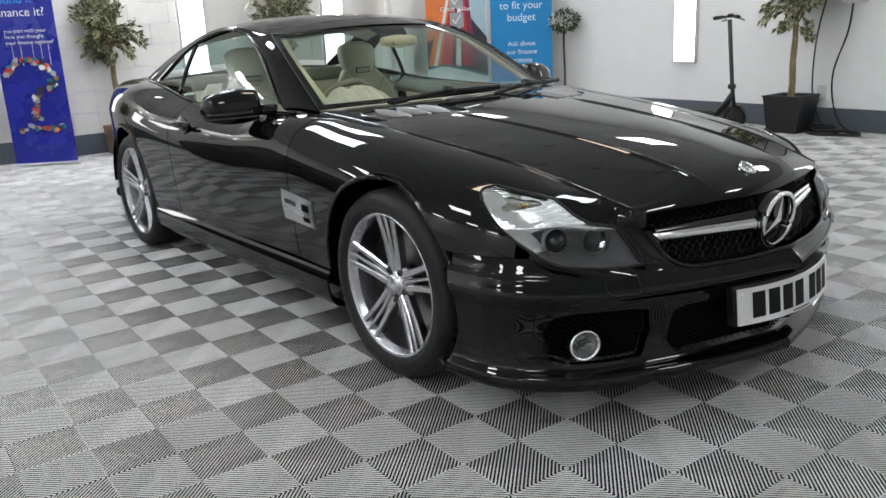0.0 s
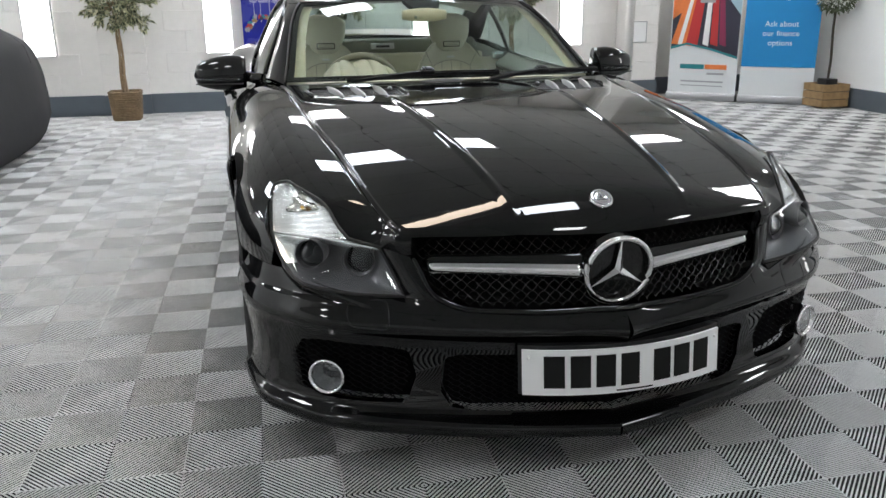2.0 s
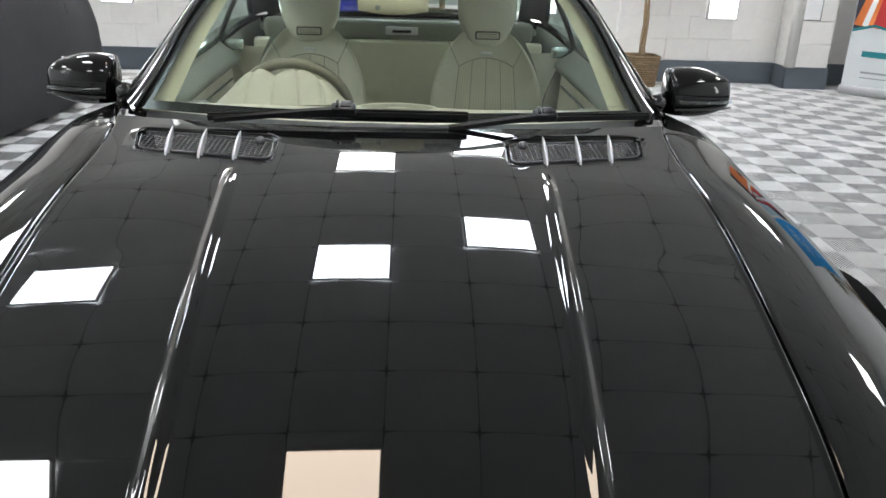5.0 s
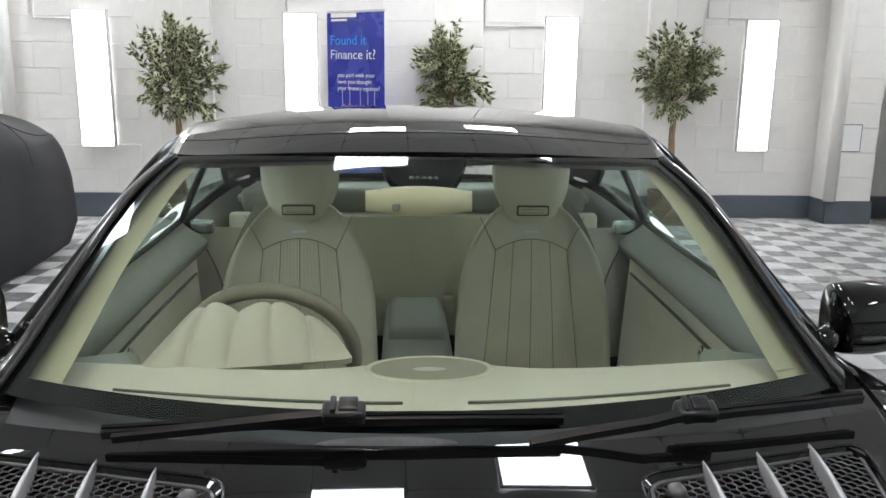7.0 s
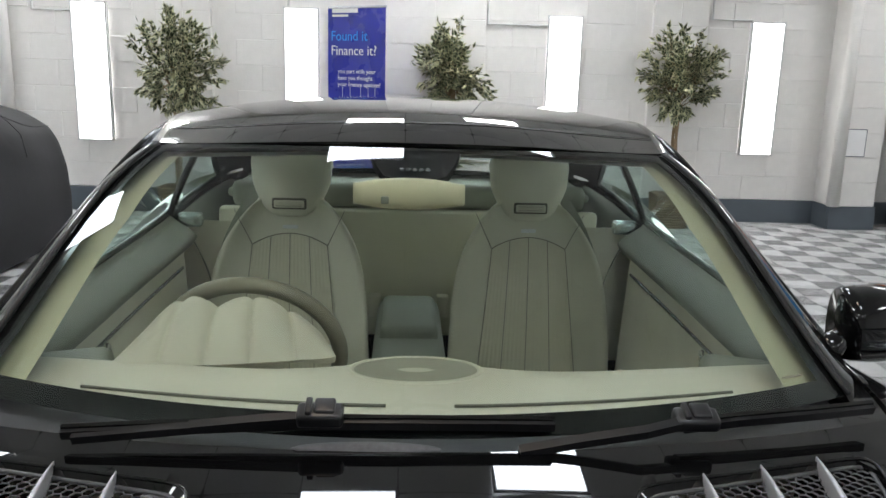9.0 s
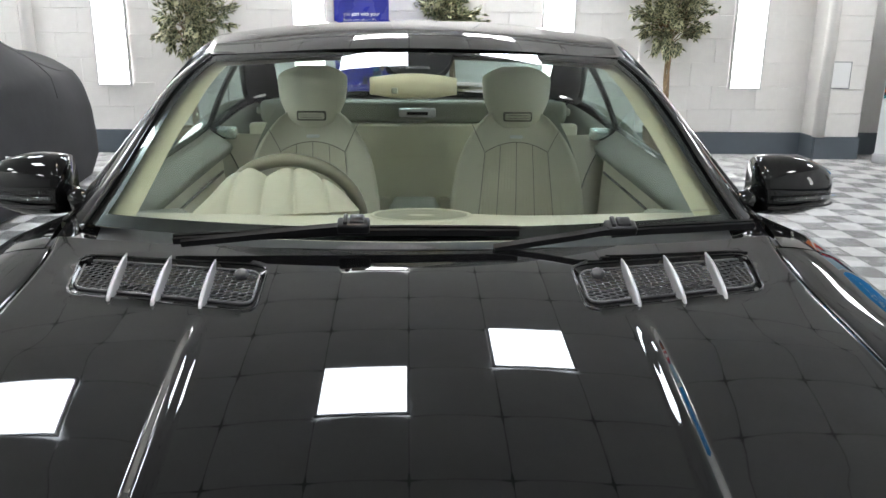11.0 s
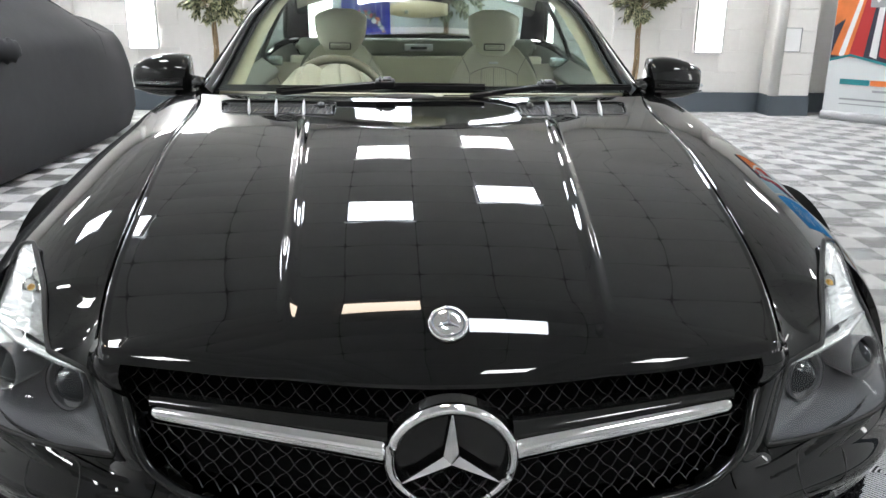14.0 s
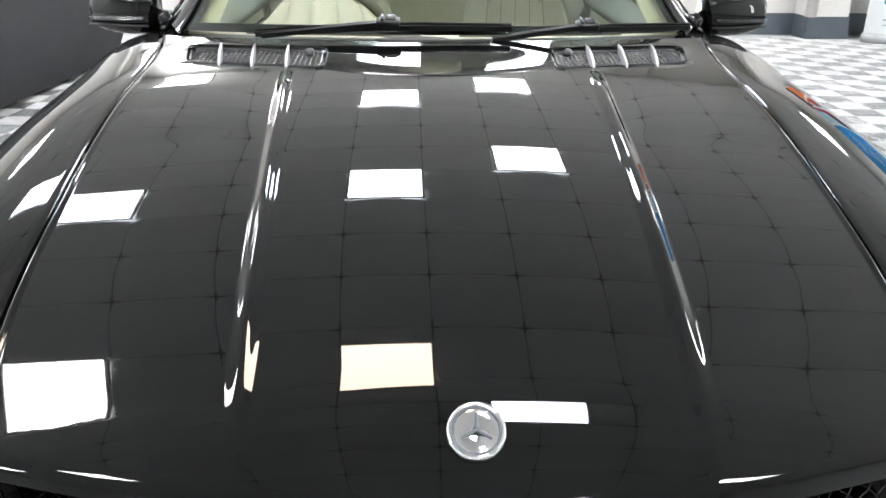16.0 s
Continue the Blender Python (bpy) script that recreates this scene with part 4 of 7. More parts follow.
    for a, b in zip(rows, rows[1:]):
        for i in range(4):
            bm.faces.new((a[i], b[i], b[i + 1], a[i + 1]))
    part("divider", bm, REFLECTOR, e, "bright silver divider")
    for px, py, pz, r in ((0.705, -0.636, 0.570, 0.037), (0.588, -0.678, 0.557, 0.040)):
        pm = Matrix.Translation((s * px, py, pz)) @ Matrix.Rotation(s * radians(28), 4, "Z") @ Matrix.Rotation(radians(-6), 4, "X")
        bm = bmesh.new()
        lathe(bm, [(0.05, r * 0.8), (-0.008, r * 1.02), (-0.010, r), (-0.004, r * 0.97), (0.015, r * 0.9)], 36, "y")
        for v in bm.verts:
            v.co = pm @ v.co
        pr = part("projector", bm, LAMP_HOUSING, e, "smoked projector ring")
        bm = bmesh.new()
        lathe(bm, [(-0.022 + 0.03 * (k / 8) ** 2, r * 0.9 * max(k / 8, 0.01)) for k in range(9)], 36, "y")
        for v in bm.verts:
            v.co = pm @ v.co
        part("projector_lens", bm, PROJECTOR, pr)
        bm = bmesh.new()
        tube(bm, [pm @ Vector((r * 1.03 * math.cos(2 * math.pi * k / 40), -0.011, r * 1.03 * math.sin(2 * math.pi * k / 40))) for k in range(40)], 0.0006, 6, closed=True)
        part("chrome_ring", bm, DARK_REFLECTOR, pr, "thin smoked ring")
    # amber bulb in the upper chamber
    bm = bmesh.new()
    lathe(bm, [(-0.011 + 0.022 * k / 10, max(0.0002, 0.0055 * math.sin(math.pi * k / 10) ** 0.6)) for k in range(11)], 16, "y")
    at = top_a(0.42).lerp(top_b(0.42), 0.45) - nrm * 0.010
    for v in bm.verts:
        v.co = at + v.co
    part("indicator_bulb", bm, AMBER_BULB, e, "amber indicator bulb")
    return e


for s in (1, -1):
    headlight(s)
    # washer cover outline
    bm = bmesh.new()

    def on_bumper(x, z):
        lo, hi = 0.0, 1.0
        for _ in range(20):
            mid = (lo + hi) / 2
            lo, hi = (mid, hi) if bumper_at(mid, z).x < x else (lo, mid)
        return bumper_at(lo, z)
    loop = curve3([on_bumper(x, z) for x, z in ((0.545, 0.478), (0.585, 0.480), (0.625, 0.474), (0.636, 0.45), (0.632, 0.426), (0.59, 0.420), (0.548, 0.424), (0.541, 0.45))], True)
    tube(bm, [Vector((s * p.x, p.y - 0.0004, p.z)) for p in (loop(t) for t in lin(0, 1, 41)[:-1])], 0.0014, 5, closed=True)
    part("washer_cover_gap", bm, GASKET, front_bumper)


# body-coloured slips that close the joints round the headlights
for s in (1, -1):
    # band of the bumper between the lamp and the grille, up to the bonnet's corner
    inner = along([bumper_at(plan_t(0.503), 0.455), LAMP[0], LAMP[1], LAMP[2]])

    def band(t, v):
        p = inner(t).lerp(bumper_at(plan_t(GRILLE_SIDE(0.455 + 0.121 * t)), 0.455 + 0.121 * t, -0.001), v)
        p += Vector((0.25, -0.75, 0.35)) * (0.001 + 0.012 * math.sin(math.pi * v) ** 0.8 * min(1, t * 3))
        return Vector((s * p.x, p.y, p.z))
    part("lamp_brow", sheet(band, lin(0, 1, 30), lin(0, 1, 13)), PAINT, front_bumper)
    # corner of the bonnet that turns down to meet it
    foot = curve3([Vector(LAMP[2]) + Vector((0, -0.002, 0.003)), bumper_at(plan_t(0.538), 0.592, -0.006), bumper_at(plan_t(0.516), 0.584, -0.006), bumper_at(plan_t(0.496), 0.581, -0.001)])
    edge_x = lambda y: xe(y) - 0.0022
    brim = curve3([(edge_x(y), y, hood_z(edge_x(y), y) - 0.006) for y in (-0.705, -0.73, -0.750)] + [(u * edge_x(hood_front(u)), hood_front(u) + 0.001, hood_z(u * edge_x(hood_front(u)), hood_front(u)) - 0.009) for u in (0.99, 0.965, 0.935)])

    def corner(v, w):
        p = foot(v).lerp(brim(v), w) + Vector((0.35, -0.75, 0.3)) * 0.009 * math.sin(math.pi * w)
        return Vector((s * p.x, p.y, p.z))
    bm = sheet(corner, lin(0, 1, 20), lin(0, 1, 11))
    flange(bm, 0.008)
    part("bonnet_corner", bm, PAINT, bonnet)
    # tip of the wing above the lamp
    tip_end = Vector(LAMP[5]).lerp(Vector(LAMP[6]), 0.353)
    tip_a = along([LAMP[2], LAMP[3], LAMP[4], LAMP[5], tip_end])
    s_lamp = side_s(tip_end)

    def tip(t, v):
        y = -0.705 + 0.145 * t
        end_a, end_b = side_at(-0.56, s_lamp), side_at(-0.56, 0.0)
        p = tip_a(t).lerp(end_a, t ** 4).lerp(side_at(y, 0.0) - Vector((0, 0, 0.004 * (1 - t))), v)
        p += side_at(-0.56, s_lamp * (1 - v)) - end_a.lerp(end_b, v)
        return Vector((s * p.x, p.y, p.z))
    part("wing_tip", sheet(tip, lin(0, 1, 33), lin(0, 1, 15)), PAINT, car)
    low = along([LAMP[0]] + LAMP[:10:-1])

    def slip(t, v):
        p = low(t)
        q = on_bumper(min(p.x, 0.80), p.z - 0.028)
        r = p.lerp(q, v) + Vector((0.2, -0.4, 0.1)) * 0.006 * math.sin(math.pi * v) - Vector((0, 0, 0.003 * (1 - v)))
        return Vector((s * r.x, r.y - 0.0015, r.z))
    part("lamp_sill", sheet(slip, lin(0.0, 0.96, 30), lin(0, 1, 7)), PAINT, car)


# ---- greenhouse ----
def screen_at(u, v):
    """The windscreen: u across from -1 to 1, v from the cowl up to the header."""
    b = Vector((0.655 * u, 0.545 + 0.190 * u * u, 0.884 - 0.016 * u * u))
    t = Vector((0.530 * u, 1.165 + 0.165 * u * u, 1.190 - 0.022 * u * u))
    p = b.lerp(t, v)
    k = 6.75 * v * v * (1 - v)
    return p + Vector((0, -0.45, 0.9)) * 0.014 * k + Vector((0.03 * u * k * 0.5, 0, 0))


bm = sheet(screen_at, lin(-1, 1, 41), lin(0, 1, 25))
windscreen = part("windscreen", bm, WINDSCREEN, car, "green-tinted clear windscreen")
windscreen.visible_shadow = False
# black printed border
bm = bmesh.new()
for u0, u1, v0, v1 in ((-1, 1, 0, 0.055), (-1, 1, 0.978, 1.0), (-1, -0.955, 0.055, 0.978), (0.955, 1, 0.055, 0.978)):
    g = sheet(lambda u, v: screen_at(u, v) + Vector((0, 0.0025, -0.0025)), lin(u0, u1, 33), lin(v0, v1, 17))
    me = bpy.data.meshes.new("tmp")
    g.to_mesh(me)
    g.free()
    bm.from_mesh(me)
    bpy.data.meshes.remove(me)
part("screen_border", bm, GLOSS_BLACK, windscreen, "black printed border of the glass")

rail_x = spl((0.70, 0.755), (0.94, 0.722), (1.2, 0.645), (1.45, 0.592), (1.7, 0.572), (2.06, 0.608), (2.42, 0.668), (2.7, 0.70))
rail_z = spl((0.70, 0.80), (0.94, 0.888), (1.2, 1.045), (1.45, 1.163), (1.65, 1.198), (1.8, 1.194), (2.06, 1.136), (2.25, 1.055), (2.42, 0.968), (2.7, 0.90))
roof_ez = spl((1.165, 1.15), (1.335, 1.168), (1.5, 1.196), (1.7, 1.214), (1.95, 1.196), (2.2, 1.142), (2.5, 1.045), (2.75, 0.953))
roof_zc = spl((1.165, 1.192), (1.3, 1.222), (1.5, 1.248), (1.75, 1.258), (2.0, 1.246), (2.3, 1.172), (2.5, 1.09), (2.75, 0.985))
roof_xw = spl((1.165, 0.530), (1.4, 0.552), (1.8, 0.555), (2.1, 0.575), (2.4, 0.61), (2.75, 0.645))


def roof_at(u, v):
    yc = 1.165 + (2.75 - 1.165) * v
    y = yc + 0.165 * u * u * (1 - v)
    x = u * roof_xw(yc)
    zr = roof_ez(min(y, 2.75))
    zm = max(roof_zc(yc), zr)
    return Vector((x, y, zr + 0.004 + (zm - zr) * (1 - abs(u) ** 2.3)))


bm = sheet(roof_at, lin(-1, 1, 49), lin(0, 0.645, 50))
flange(bm, 0.02)
roof = part("roof", bm, PAINT, car, "glossy black folding hard top")
bm = sheet(lambda u, v: roof_at(u, v) + Vector((0, 0, 0.0016)), lin(-1, 1, 41), lin(0.082, 0.0865, 3))
part("roof_seam", bm, GASKET, roof)
bm = sheet(lambda u, v: roof_at(u, v) - Vector((0, 0.01, 0.035)), lin(-0.985, 0.985, 33), lin(0.02, 0.64, 26))
part("headlining", bm, mat("headlining_cloth", (0.55, 0.54, 0.46), 0.85, var=0.06, scale=60), roof, "pale grey cloth headlining")
bm = sheet(roof_at, lin(-0.9, 0.9, 33), lin(0.652, 0.97, 24))
rw = part("rear_window", bm, SIDE_GLASS, car, "green-tinted rear window")
rw.visible_shadow = False
for s in (1, -1):
    bm = sheet(roof_at, lin(0.9 * s, s, 6), lin(0.648, 1.0, 26))
    flange(bm, 0.015)
    part("rear_pillar", bm, PAINT, car, "glossy black rear roof pillar")
    # front pillar between windscreen and side window
    def pillar(v, q):
        a = screen_at(s * 1.0, v)
        y = 0.92 + 0.53 * v
        b = Vector((s * rail_x(y), y, rail_z(y)))
        p = a.lerp(b, q)
        return p + Vector((s * 0.5, -0.4, 0.6)) * 0.016 * 4 * q * (1 - q) * (1 - 0.85 * max(0, min(1, (v - 0.70) / 0.30)))
    bm = sheet(pillar, lin(-0.03, 1.0, 30), lin(0, 1, 10))
    flange(bm, 0.02)
    ap = part("front_pillar", bm, PAINT, car, "glossy black windscreen pillar")
    bm = sheet(lambda v, q: pillar(v, q) - Vector((s * 0.028, 0.0, 0.018)), lin(0.0, 1.0, 24), lin(-0.35, 0.9, 8))
    part("pillar_trim", bm, PILLAR_TRIM, ap, "olive inner pillar trim")
    bm = bmesh.new()
    tube(bm, [Vector((s * (rail_x(y) + 0.002), y, rail_z(y) + 0.004)) for y in lin(0.94, 2.46, 60)], 0.007, 6)
    part("roof_rail", bm, GLOSS_BLACK, car, "slim black roof rail trim")
    bm = bmesh.new()
    tube(bm, [screen_at(s * 1.0, v) + Vector((s * 0.004, -0.004, 0.003)) for v in lin(0.0, 1, 30)], 0.0045, 6)
    part("screen_seal", bm, GASKET, car)
    # body panel between the side glass and the edge of the roof
    def quarter_panel(y, q):
        v = (y - 1.45) / 1.05
        lo = Vector((s * rail_x(y), y, rail_z(y)))
        hi = roof_at(s, v)
        return lo.lerp(hi, q) + Vector((s * 0.8, 0, 0.4)) * 0.016 * math.sin(math.pi * q) * min(1, 0.15 + 5 * v)
    bm = sheet(quarter_panel, lin(1.45, 2.5, 40), lin(0, 1, 9))
    flange(bm, 0.012)
    part("roof_side", bm, PAINT, car, "glossy black roof side and rear pillar")
    # side window and quarter glass
    def side_glass(y, q):
        a = Vector((s * (xe(y) - 0.012), y, z0(y) + 0.0))
        b = Vector((s * (rail_x(y) - 0.004), y, rail_z(y) - 0.002))
        return a.lerp(b, q) + Vector((s * 0.010 * 4 * q * (1 - q), 0, 0))
    bm = sheet(side_glass, lin(0.95, 2.045, 40), lin(0, 1, 10))
    w = part("side_window", bm, SIDE_GLASS, car, "green-tinted door window")
    w.visible_shadow = False
    bm = sheet(side_glass, lin(2.06, 2.47, 22), lin(0, 1, 8))
    w = part("quarter_window", bm, SIDE_GLASS, car, "small green-tinted rear side window")
    w.visible_shadow = False
    bm = bmesh.new()
    tube(bm, [side_glass(2.052, q) for q in lin(0, 1, 8)], 0.011, 6)
    part("window_divider", bm, GLOSS_BLACK, car)
    bm = bmesh.new()
    tube(bm, [Vector((s * (xe(y) + 0.002), y, z0(y) + 0.004)) for y in lin(0.80, 2.62, 50)], 0.006, 6)
    part("belt_strip", bm, GLOSS_BLACK, car, "slim black waist strip")
    # closing strip between wing and pillar foot
    bm = sheet(lambda y, q: Vector((s * (xe(y) - q * 0.07), y + 0.02 * q, z0(y) - 0.001)), lin(0.60, 0.95, 10), lin(0, 1, 5))
    part("scuttle_corner", bm, PAINT, car)

# boot lid, rear bumper and cowl
bm = sheet(lambda u, y: Vector((u * xe(y), y, z0(y) + 0.035 * (1 - u * u) * (1 - ((y - 2.6) / 1.05) ** 2))), lin(-1, 1, 31), lin(2.62, 3.6, 30))
flange(bm, 0.015)
part("boot_lid", bm, PAINT, car, "glossy black boot lid")
bm = sheet(lambda u, v: Vector((u * (0.44 + 0.08 * math.sin(math.pi * v)), 3.60 + 0.05 * (1 - u * u) + 0.05 * math.sin(math.pi * v), 0.2 + 0.69 * v)), lin(-1, 1, 25), lin(0, 1, 20))
part("rear_bumper", bm, PAINT, car, "glossy black rear bumper")
bm = sheet(lambda u, v: Vector((0.70 * u, 0.44 + 0.20 * u * u + 0.16 * v, 0.862 - 0.012 * u * u + 0.004 * v)), lin(-1, 1, 41), lin(0, 1, 8))
part("cowl_panel", bm, BLACK_PLASTIC, car, "black plastic cowl below the windscreen")
bm = bmesh.new()
box(bm, (0, 1.45, 0.20), (1.5, 3.9, 0.06), 0.02)
part("underbody", bm, VOID, car)


# wipers: a flat blade, the arm that comes up from the cowl and the joint between them
def strip(path, hw, hh):
    """A bar of flat oblong section along points."""
    bm = bmesh.new()
    pts = [Vector(p) for p in path]
    rows = []
    for i, p in enumerate(pts):
        d = (pts[min(i + 1, len(pts) - 1)] - pts[max(i - 1, 0)]).normalized()
        side = d.cross(Vector((0, -0.4, 0.9))).normalized()
        up = side.cross(d)
        rows.append([bm.verts.new(p + side * a * hw + up * b * hh) for a, b in ((-1, -0.8), (-0.8, 1), (0.8, 1), (1, -0.8))])
    for a, b in zip(rows, rows[1:]):
        for k in range(4):
            bm.faces.new((a[k], a[(k + 1) % 4], b[(k + 1) % 4], b[k]))
    bm.faces.new(rows[0])
    bm.faces.new(rows[-1][::-1])
    return bm


for blade, arm, joint in ((((-0.435, 0.557, 0.884), (-0.28, 0.556, 0.893), (-0.15, 0.557, 0.899), (-0.02, 0.556, 0.900), (0.177, 0.560, 0.8975)), ((-0.42, 0.550, 0.880), (-0.30, 0.550, 0.892), (-0.20, 0.551, 0.902), (-0.14, 0.552, 0.907)), (-0.118, 0.556, 0.909)),
                          (((0.345, 0.566, 0.893), (0.42, 0.582, 0.895), (0.53, 0.606, 0.894), (0.633, 0.632, 0.893)), ((0.13, 0.532, 0.873), (0.22, 0.540, 0.886), (0.29, 0.542, 0.896), (0.345, 0.560, 0.901)), (0.362, 0.566, 0.902))):
    wp = part("wiper", strip(blade, 0.0085, 0.0065), WIPER, car, "black windscreen wiper", smooth=False)
    part("blade_spine", strip([Vector(p) + Vector((0, -0.001, 0.0065)) for p in blade], 0.0035, 0.003), GLOSS_BLACK, wp, smooth=False)
    part("wiper_arm", strip(arm, 0.0075, 0.006), WIPER, wp, smooth=False)
    bm = bmesh.new()
    tilt = Matrix.Rotation(radians(20), 3, "X")
    box(bm, joint, (0.058, 0.030, 0.020), 0.005, tilt)
    box(bm, Vector(joint) + Vector((-0.014, 0, 0.010)), (0.008, 0.028, 0.012), 0.002, tilt)
    box(bm, Vector(joint) + Vector((0.006, 0.002, 0.010)), (0.026, 0.026, 0.010), 0.003, tilt)
    part("wiper_joint", bm, WIPER, wp)


# grey drain cover in the middle of the cowl
bm = bmesh.new()
lathe(bm, [(0.004, 0.0005), (0.0045, 0.05), (0.003, 0.088), (-0.006, 0.094)], 40, "z")
for v in bm.verts:
    v.co = Vector((v.co.x - 0.06, 0.537 + v.co.y * 0.06 - v.co.z * 0.5, 0.8725 + v.co.y * 0.085 + v.co.z * 0.3))
dc = part("drain_cover", bm, mat("speckled_grey_plastic", (0.10, 0.10, 0.104), 0.6, var=0.3, scale=160), car, "grey oval cover in the cowl")


# door mirrors
def door_mirror(s):
    bm = bmesh.new()
    rows = []
    n = 28
    for k in range(15):
        t = k / 14
        a = math.pi * t
        x = 0.80 + 0.215 * t
        hz = 0.076 * (math.sin(math.pi * min(0.96, max(0.05, 0.30 + 0.62 * t))) ** 0.55) if t < 0.999 else 0.004
        hy = 0.075 * (math.sin(math.pi * min(0.97, max(0.05, 0.38 + 0.56 * t))) ** 0.5) if t < 0.999 else 0.004
        ring = []
        for i in range(n):
            b = 2 * math.pi * i / n
            cy, cz = math.cos(b), math.sin(b)
            y = 1.035 + 0.05 * t + hy * (math.copysign(abs(cy) ** 0.75, cy)) * (0.55 if cy > 0 else 1.0)
            z = 0.888 - 0.012 * t + hz * math.copysign(abs(cz) ** 0.8, cz) * (1.0 if cz > 0 else 0.92)
            ring.append(bm.verts.new((s * x, y, z)))
        rows.append(ring)
    for a, b in zip(rows, rows[1:]):
        for i in range(n):
            bm.faces.new((a[i], a[(i + 1) % n], b[(i + 1) % n], b[i]))
    bm.faces.new(rows[0])
    bm.faces.new(rows[-1][::-1])
    body = part("door_mirror", bm, PAINT, car, "glossy black door mirror")
    bm = bmesh.new()
    tube(bm, [(s * (0.815 + 0.198 * t), 1.035 + 0.05 * t - (0.073 * (1 - 0.55 * t ** 6)) - 0.002, 0.868 - 0.006 * t) for t in lin(0.05, 0.95, 14)], 0.006, 6)
    part("mirror_indicator", bm, LENS, body, "slim clear indicator strip")
    bm = bmesh.new()
    tube(bm, [(s * (0.815 + 0.198 * t), 1.035 + 0.05 * t - (0.071 * (1 - 0.55 * t ** 6)) - 0.001, 0.847 - 0.004 * t) for t in lin(0.0, 0.97, 14)], 0.003, 6)
    part("mirror_seam", bm, GASKET, body)
    bm = bmesh.new()
    tube(bm, [(s * 0.735, 0.95, 0.862), (s * 0.77, 0.98, 0.868), (s * 0.83, 1.03, 0.880)], lambda t: 0.026 - 0.006 * t, 10)
    part("mirror_foot", bm, PAINT, body)
    bm = sheet(lambda a, b: Vector((s * (0.835 + 0.15 * a), 1.075 + 0.045 * a, 0.838 + 0.10 * b)), lin(0, 1, 6), lin(0, 1, 6))
    part("mirror_glass", bm, CHROME, body)


for s in (1, -1):
    door_mirror(s)


# ---- wheels ----
def wheel(m, tyre_r, flip):
    bm = bmesh.new()
    R = 0.252
    lathe(bm, [(-0.20, 0.236), (-0.03, 0.232), (-0.012, 0.240), (-0.004, R - 0.004), (0.0, R), (0.004, R + 0.002), (0.006, R - 0.004), (0.0, R - 0.012), (-0.010, R - 0.016), (-0.022, 0.226), (-0.06, 0.214), (-0.2, 0.210)], 72, "x")
    w = part("wheel", bm, ALLOY, car, "five-spoke silver alloy wheel", m=m)
    bm = bmesh.new()
    lathe(bm, [(-0.022, 0.2255), (-0.06, 0.2135), (-0.21, 0.205), (-0.215, 0.05)], 60, "x")
    part("barrel", bm, ALLOY_DARK, w, "dark grey inner barrel")
    bm = bmesh.new()
    T = tyre_r
    lathe(bm, [(-0.20, 0.235), (-0.232, 0.262), (-0.236, 0.29), (-0.222, T - 0.012), (-0.20, T - 0.002), (-0.11, T), (-0.02, T - 0.003), (0.004, T - 0.014), (0.014, T - 0.035), (0.016, 0.285), (0.012, 0.262), (0.004, 0.252), (-0.004, 0.246)], 96, "x")
    ty = part("tyre", bm, RUBBER, w, "low-profile black tyre")
    bm = bmesh.new()
    for rr in (0.272, 0.300):
        lathe(bm, [(0.0150, rr - 0.0015), (0.0172, rr), (0.0150, rr + 0.0015)], 72, "x")
    part("sidewall_rib", bm, RUBBER, ty)
    for k in range(5):
        a = 2 * math.pi * k / 5 + math.pi / 2
        bm = bmesh.new()
        # three ribs fan out from the hub to the rim, with slots between them
        for off_r, off_h, wd in ((0.040, 0.023, 0.0115), (0.0, 0.0, 0.0075), (-0.040, -0.023, 0.0115)):
            rows = []
            for t in lin(0, 1, 10):
                r = 0.045 + (R - 0.008 - 0.045) * t
                c = off_h + (off_r - off_h) * t ** 1.4
                ww = wd * (1.15 - 0.2 * t) if off_r else wd * (1.25 - 0.5 * t)
                x0 = -0.030 + 0.030 * t ** 1.5
                rows.append([bm.verts.new((x, *(Matrix.Rotation(a, 2) @ Vector((r, y))))) for x, y in ((x0 - 0.03, c - ww * 0.9), (x0 - 0.002, c - ww), (x0 + 0.003, c - ww * 0.6), (x0 + 0.003, c + ww * 0.6), (x0 - 0.002, c + ww), (x0 - 0.03, c + ww * 0.9))])
            for p, q in zip(rows, rows[1:]):
                for i in range(5):
                    bm.faces.new((p[i], p[i + 1], q[i + 1], q[i]))
        # web that joins the ribs near the hub
        rows = []
        for t in lin(0, 1, 6):
            r = 0.035 + 0.080 * t
            hw = 0.038 * (1 - 0.12 * t)
            x0 = -0.036 + 0.010 * t
            rows.append([bm.verts.new((x0, *(Matrix.Rotation(a, 2) @ Vector((r, y))))) for y in (-hw, -hw * 0.5, 0, hw * 0.5, hw)])
        for p, q in zip(rows, rows[1:]):
            for i in range(4):
                bm.faces.new((p[i], p[i + 1], q[i + 1], q[i]))
        part("spoke", bm, ALLOY, w, smooth=False)
        bm = bmesh.new()
        b = a + math.pi / 5
        bmesh.ops.create_cone(bm, cap_ends=True, segments=12, radius1=0.011, radius2=0.010, depth=0.014, matrix=Matrix.Translation((-0.030, 0.056 * math.cos(b), 0.056 * math.sin(b))) @ Matrix.Rotation(radians(90), 4, "Y"))
        part("wheel_bolt", bm, DARK_REFLECTOR, w)
    bm = bmesh.new()
    lathe(bm, [(-0.05, 0.075), (-0.034, 0.068), (-0.030, 0.045), (-0.020, 0.036), (-0.014, 0.034), (-0.011, 0.028), (-0.010, 0.0005)], 40, "x")
    part("hub_cap", bm, ALLOY, w, "silver hub cap with a plain round emblem")
    bm = bmesh.new()
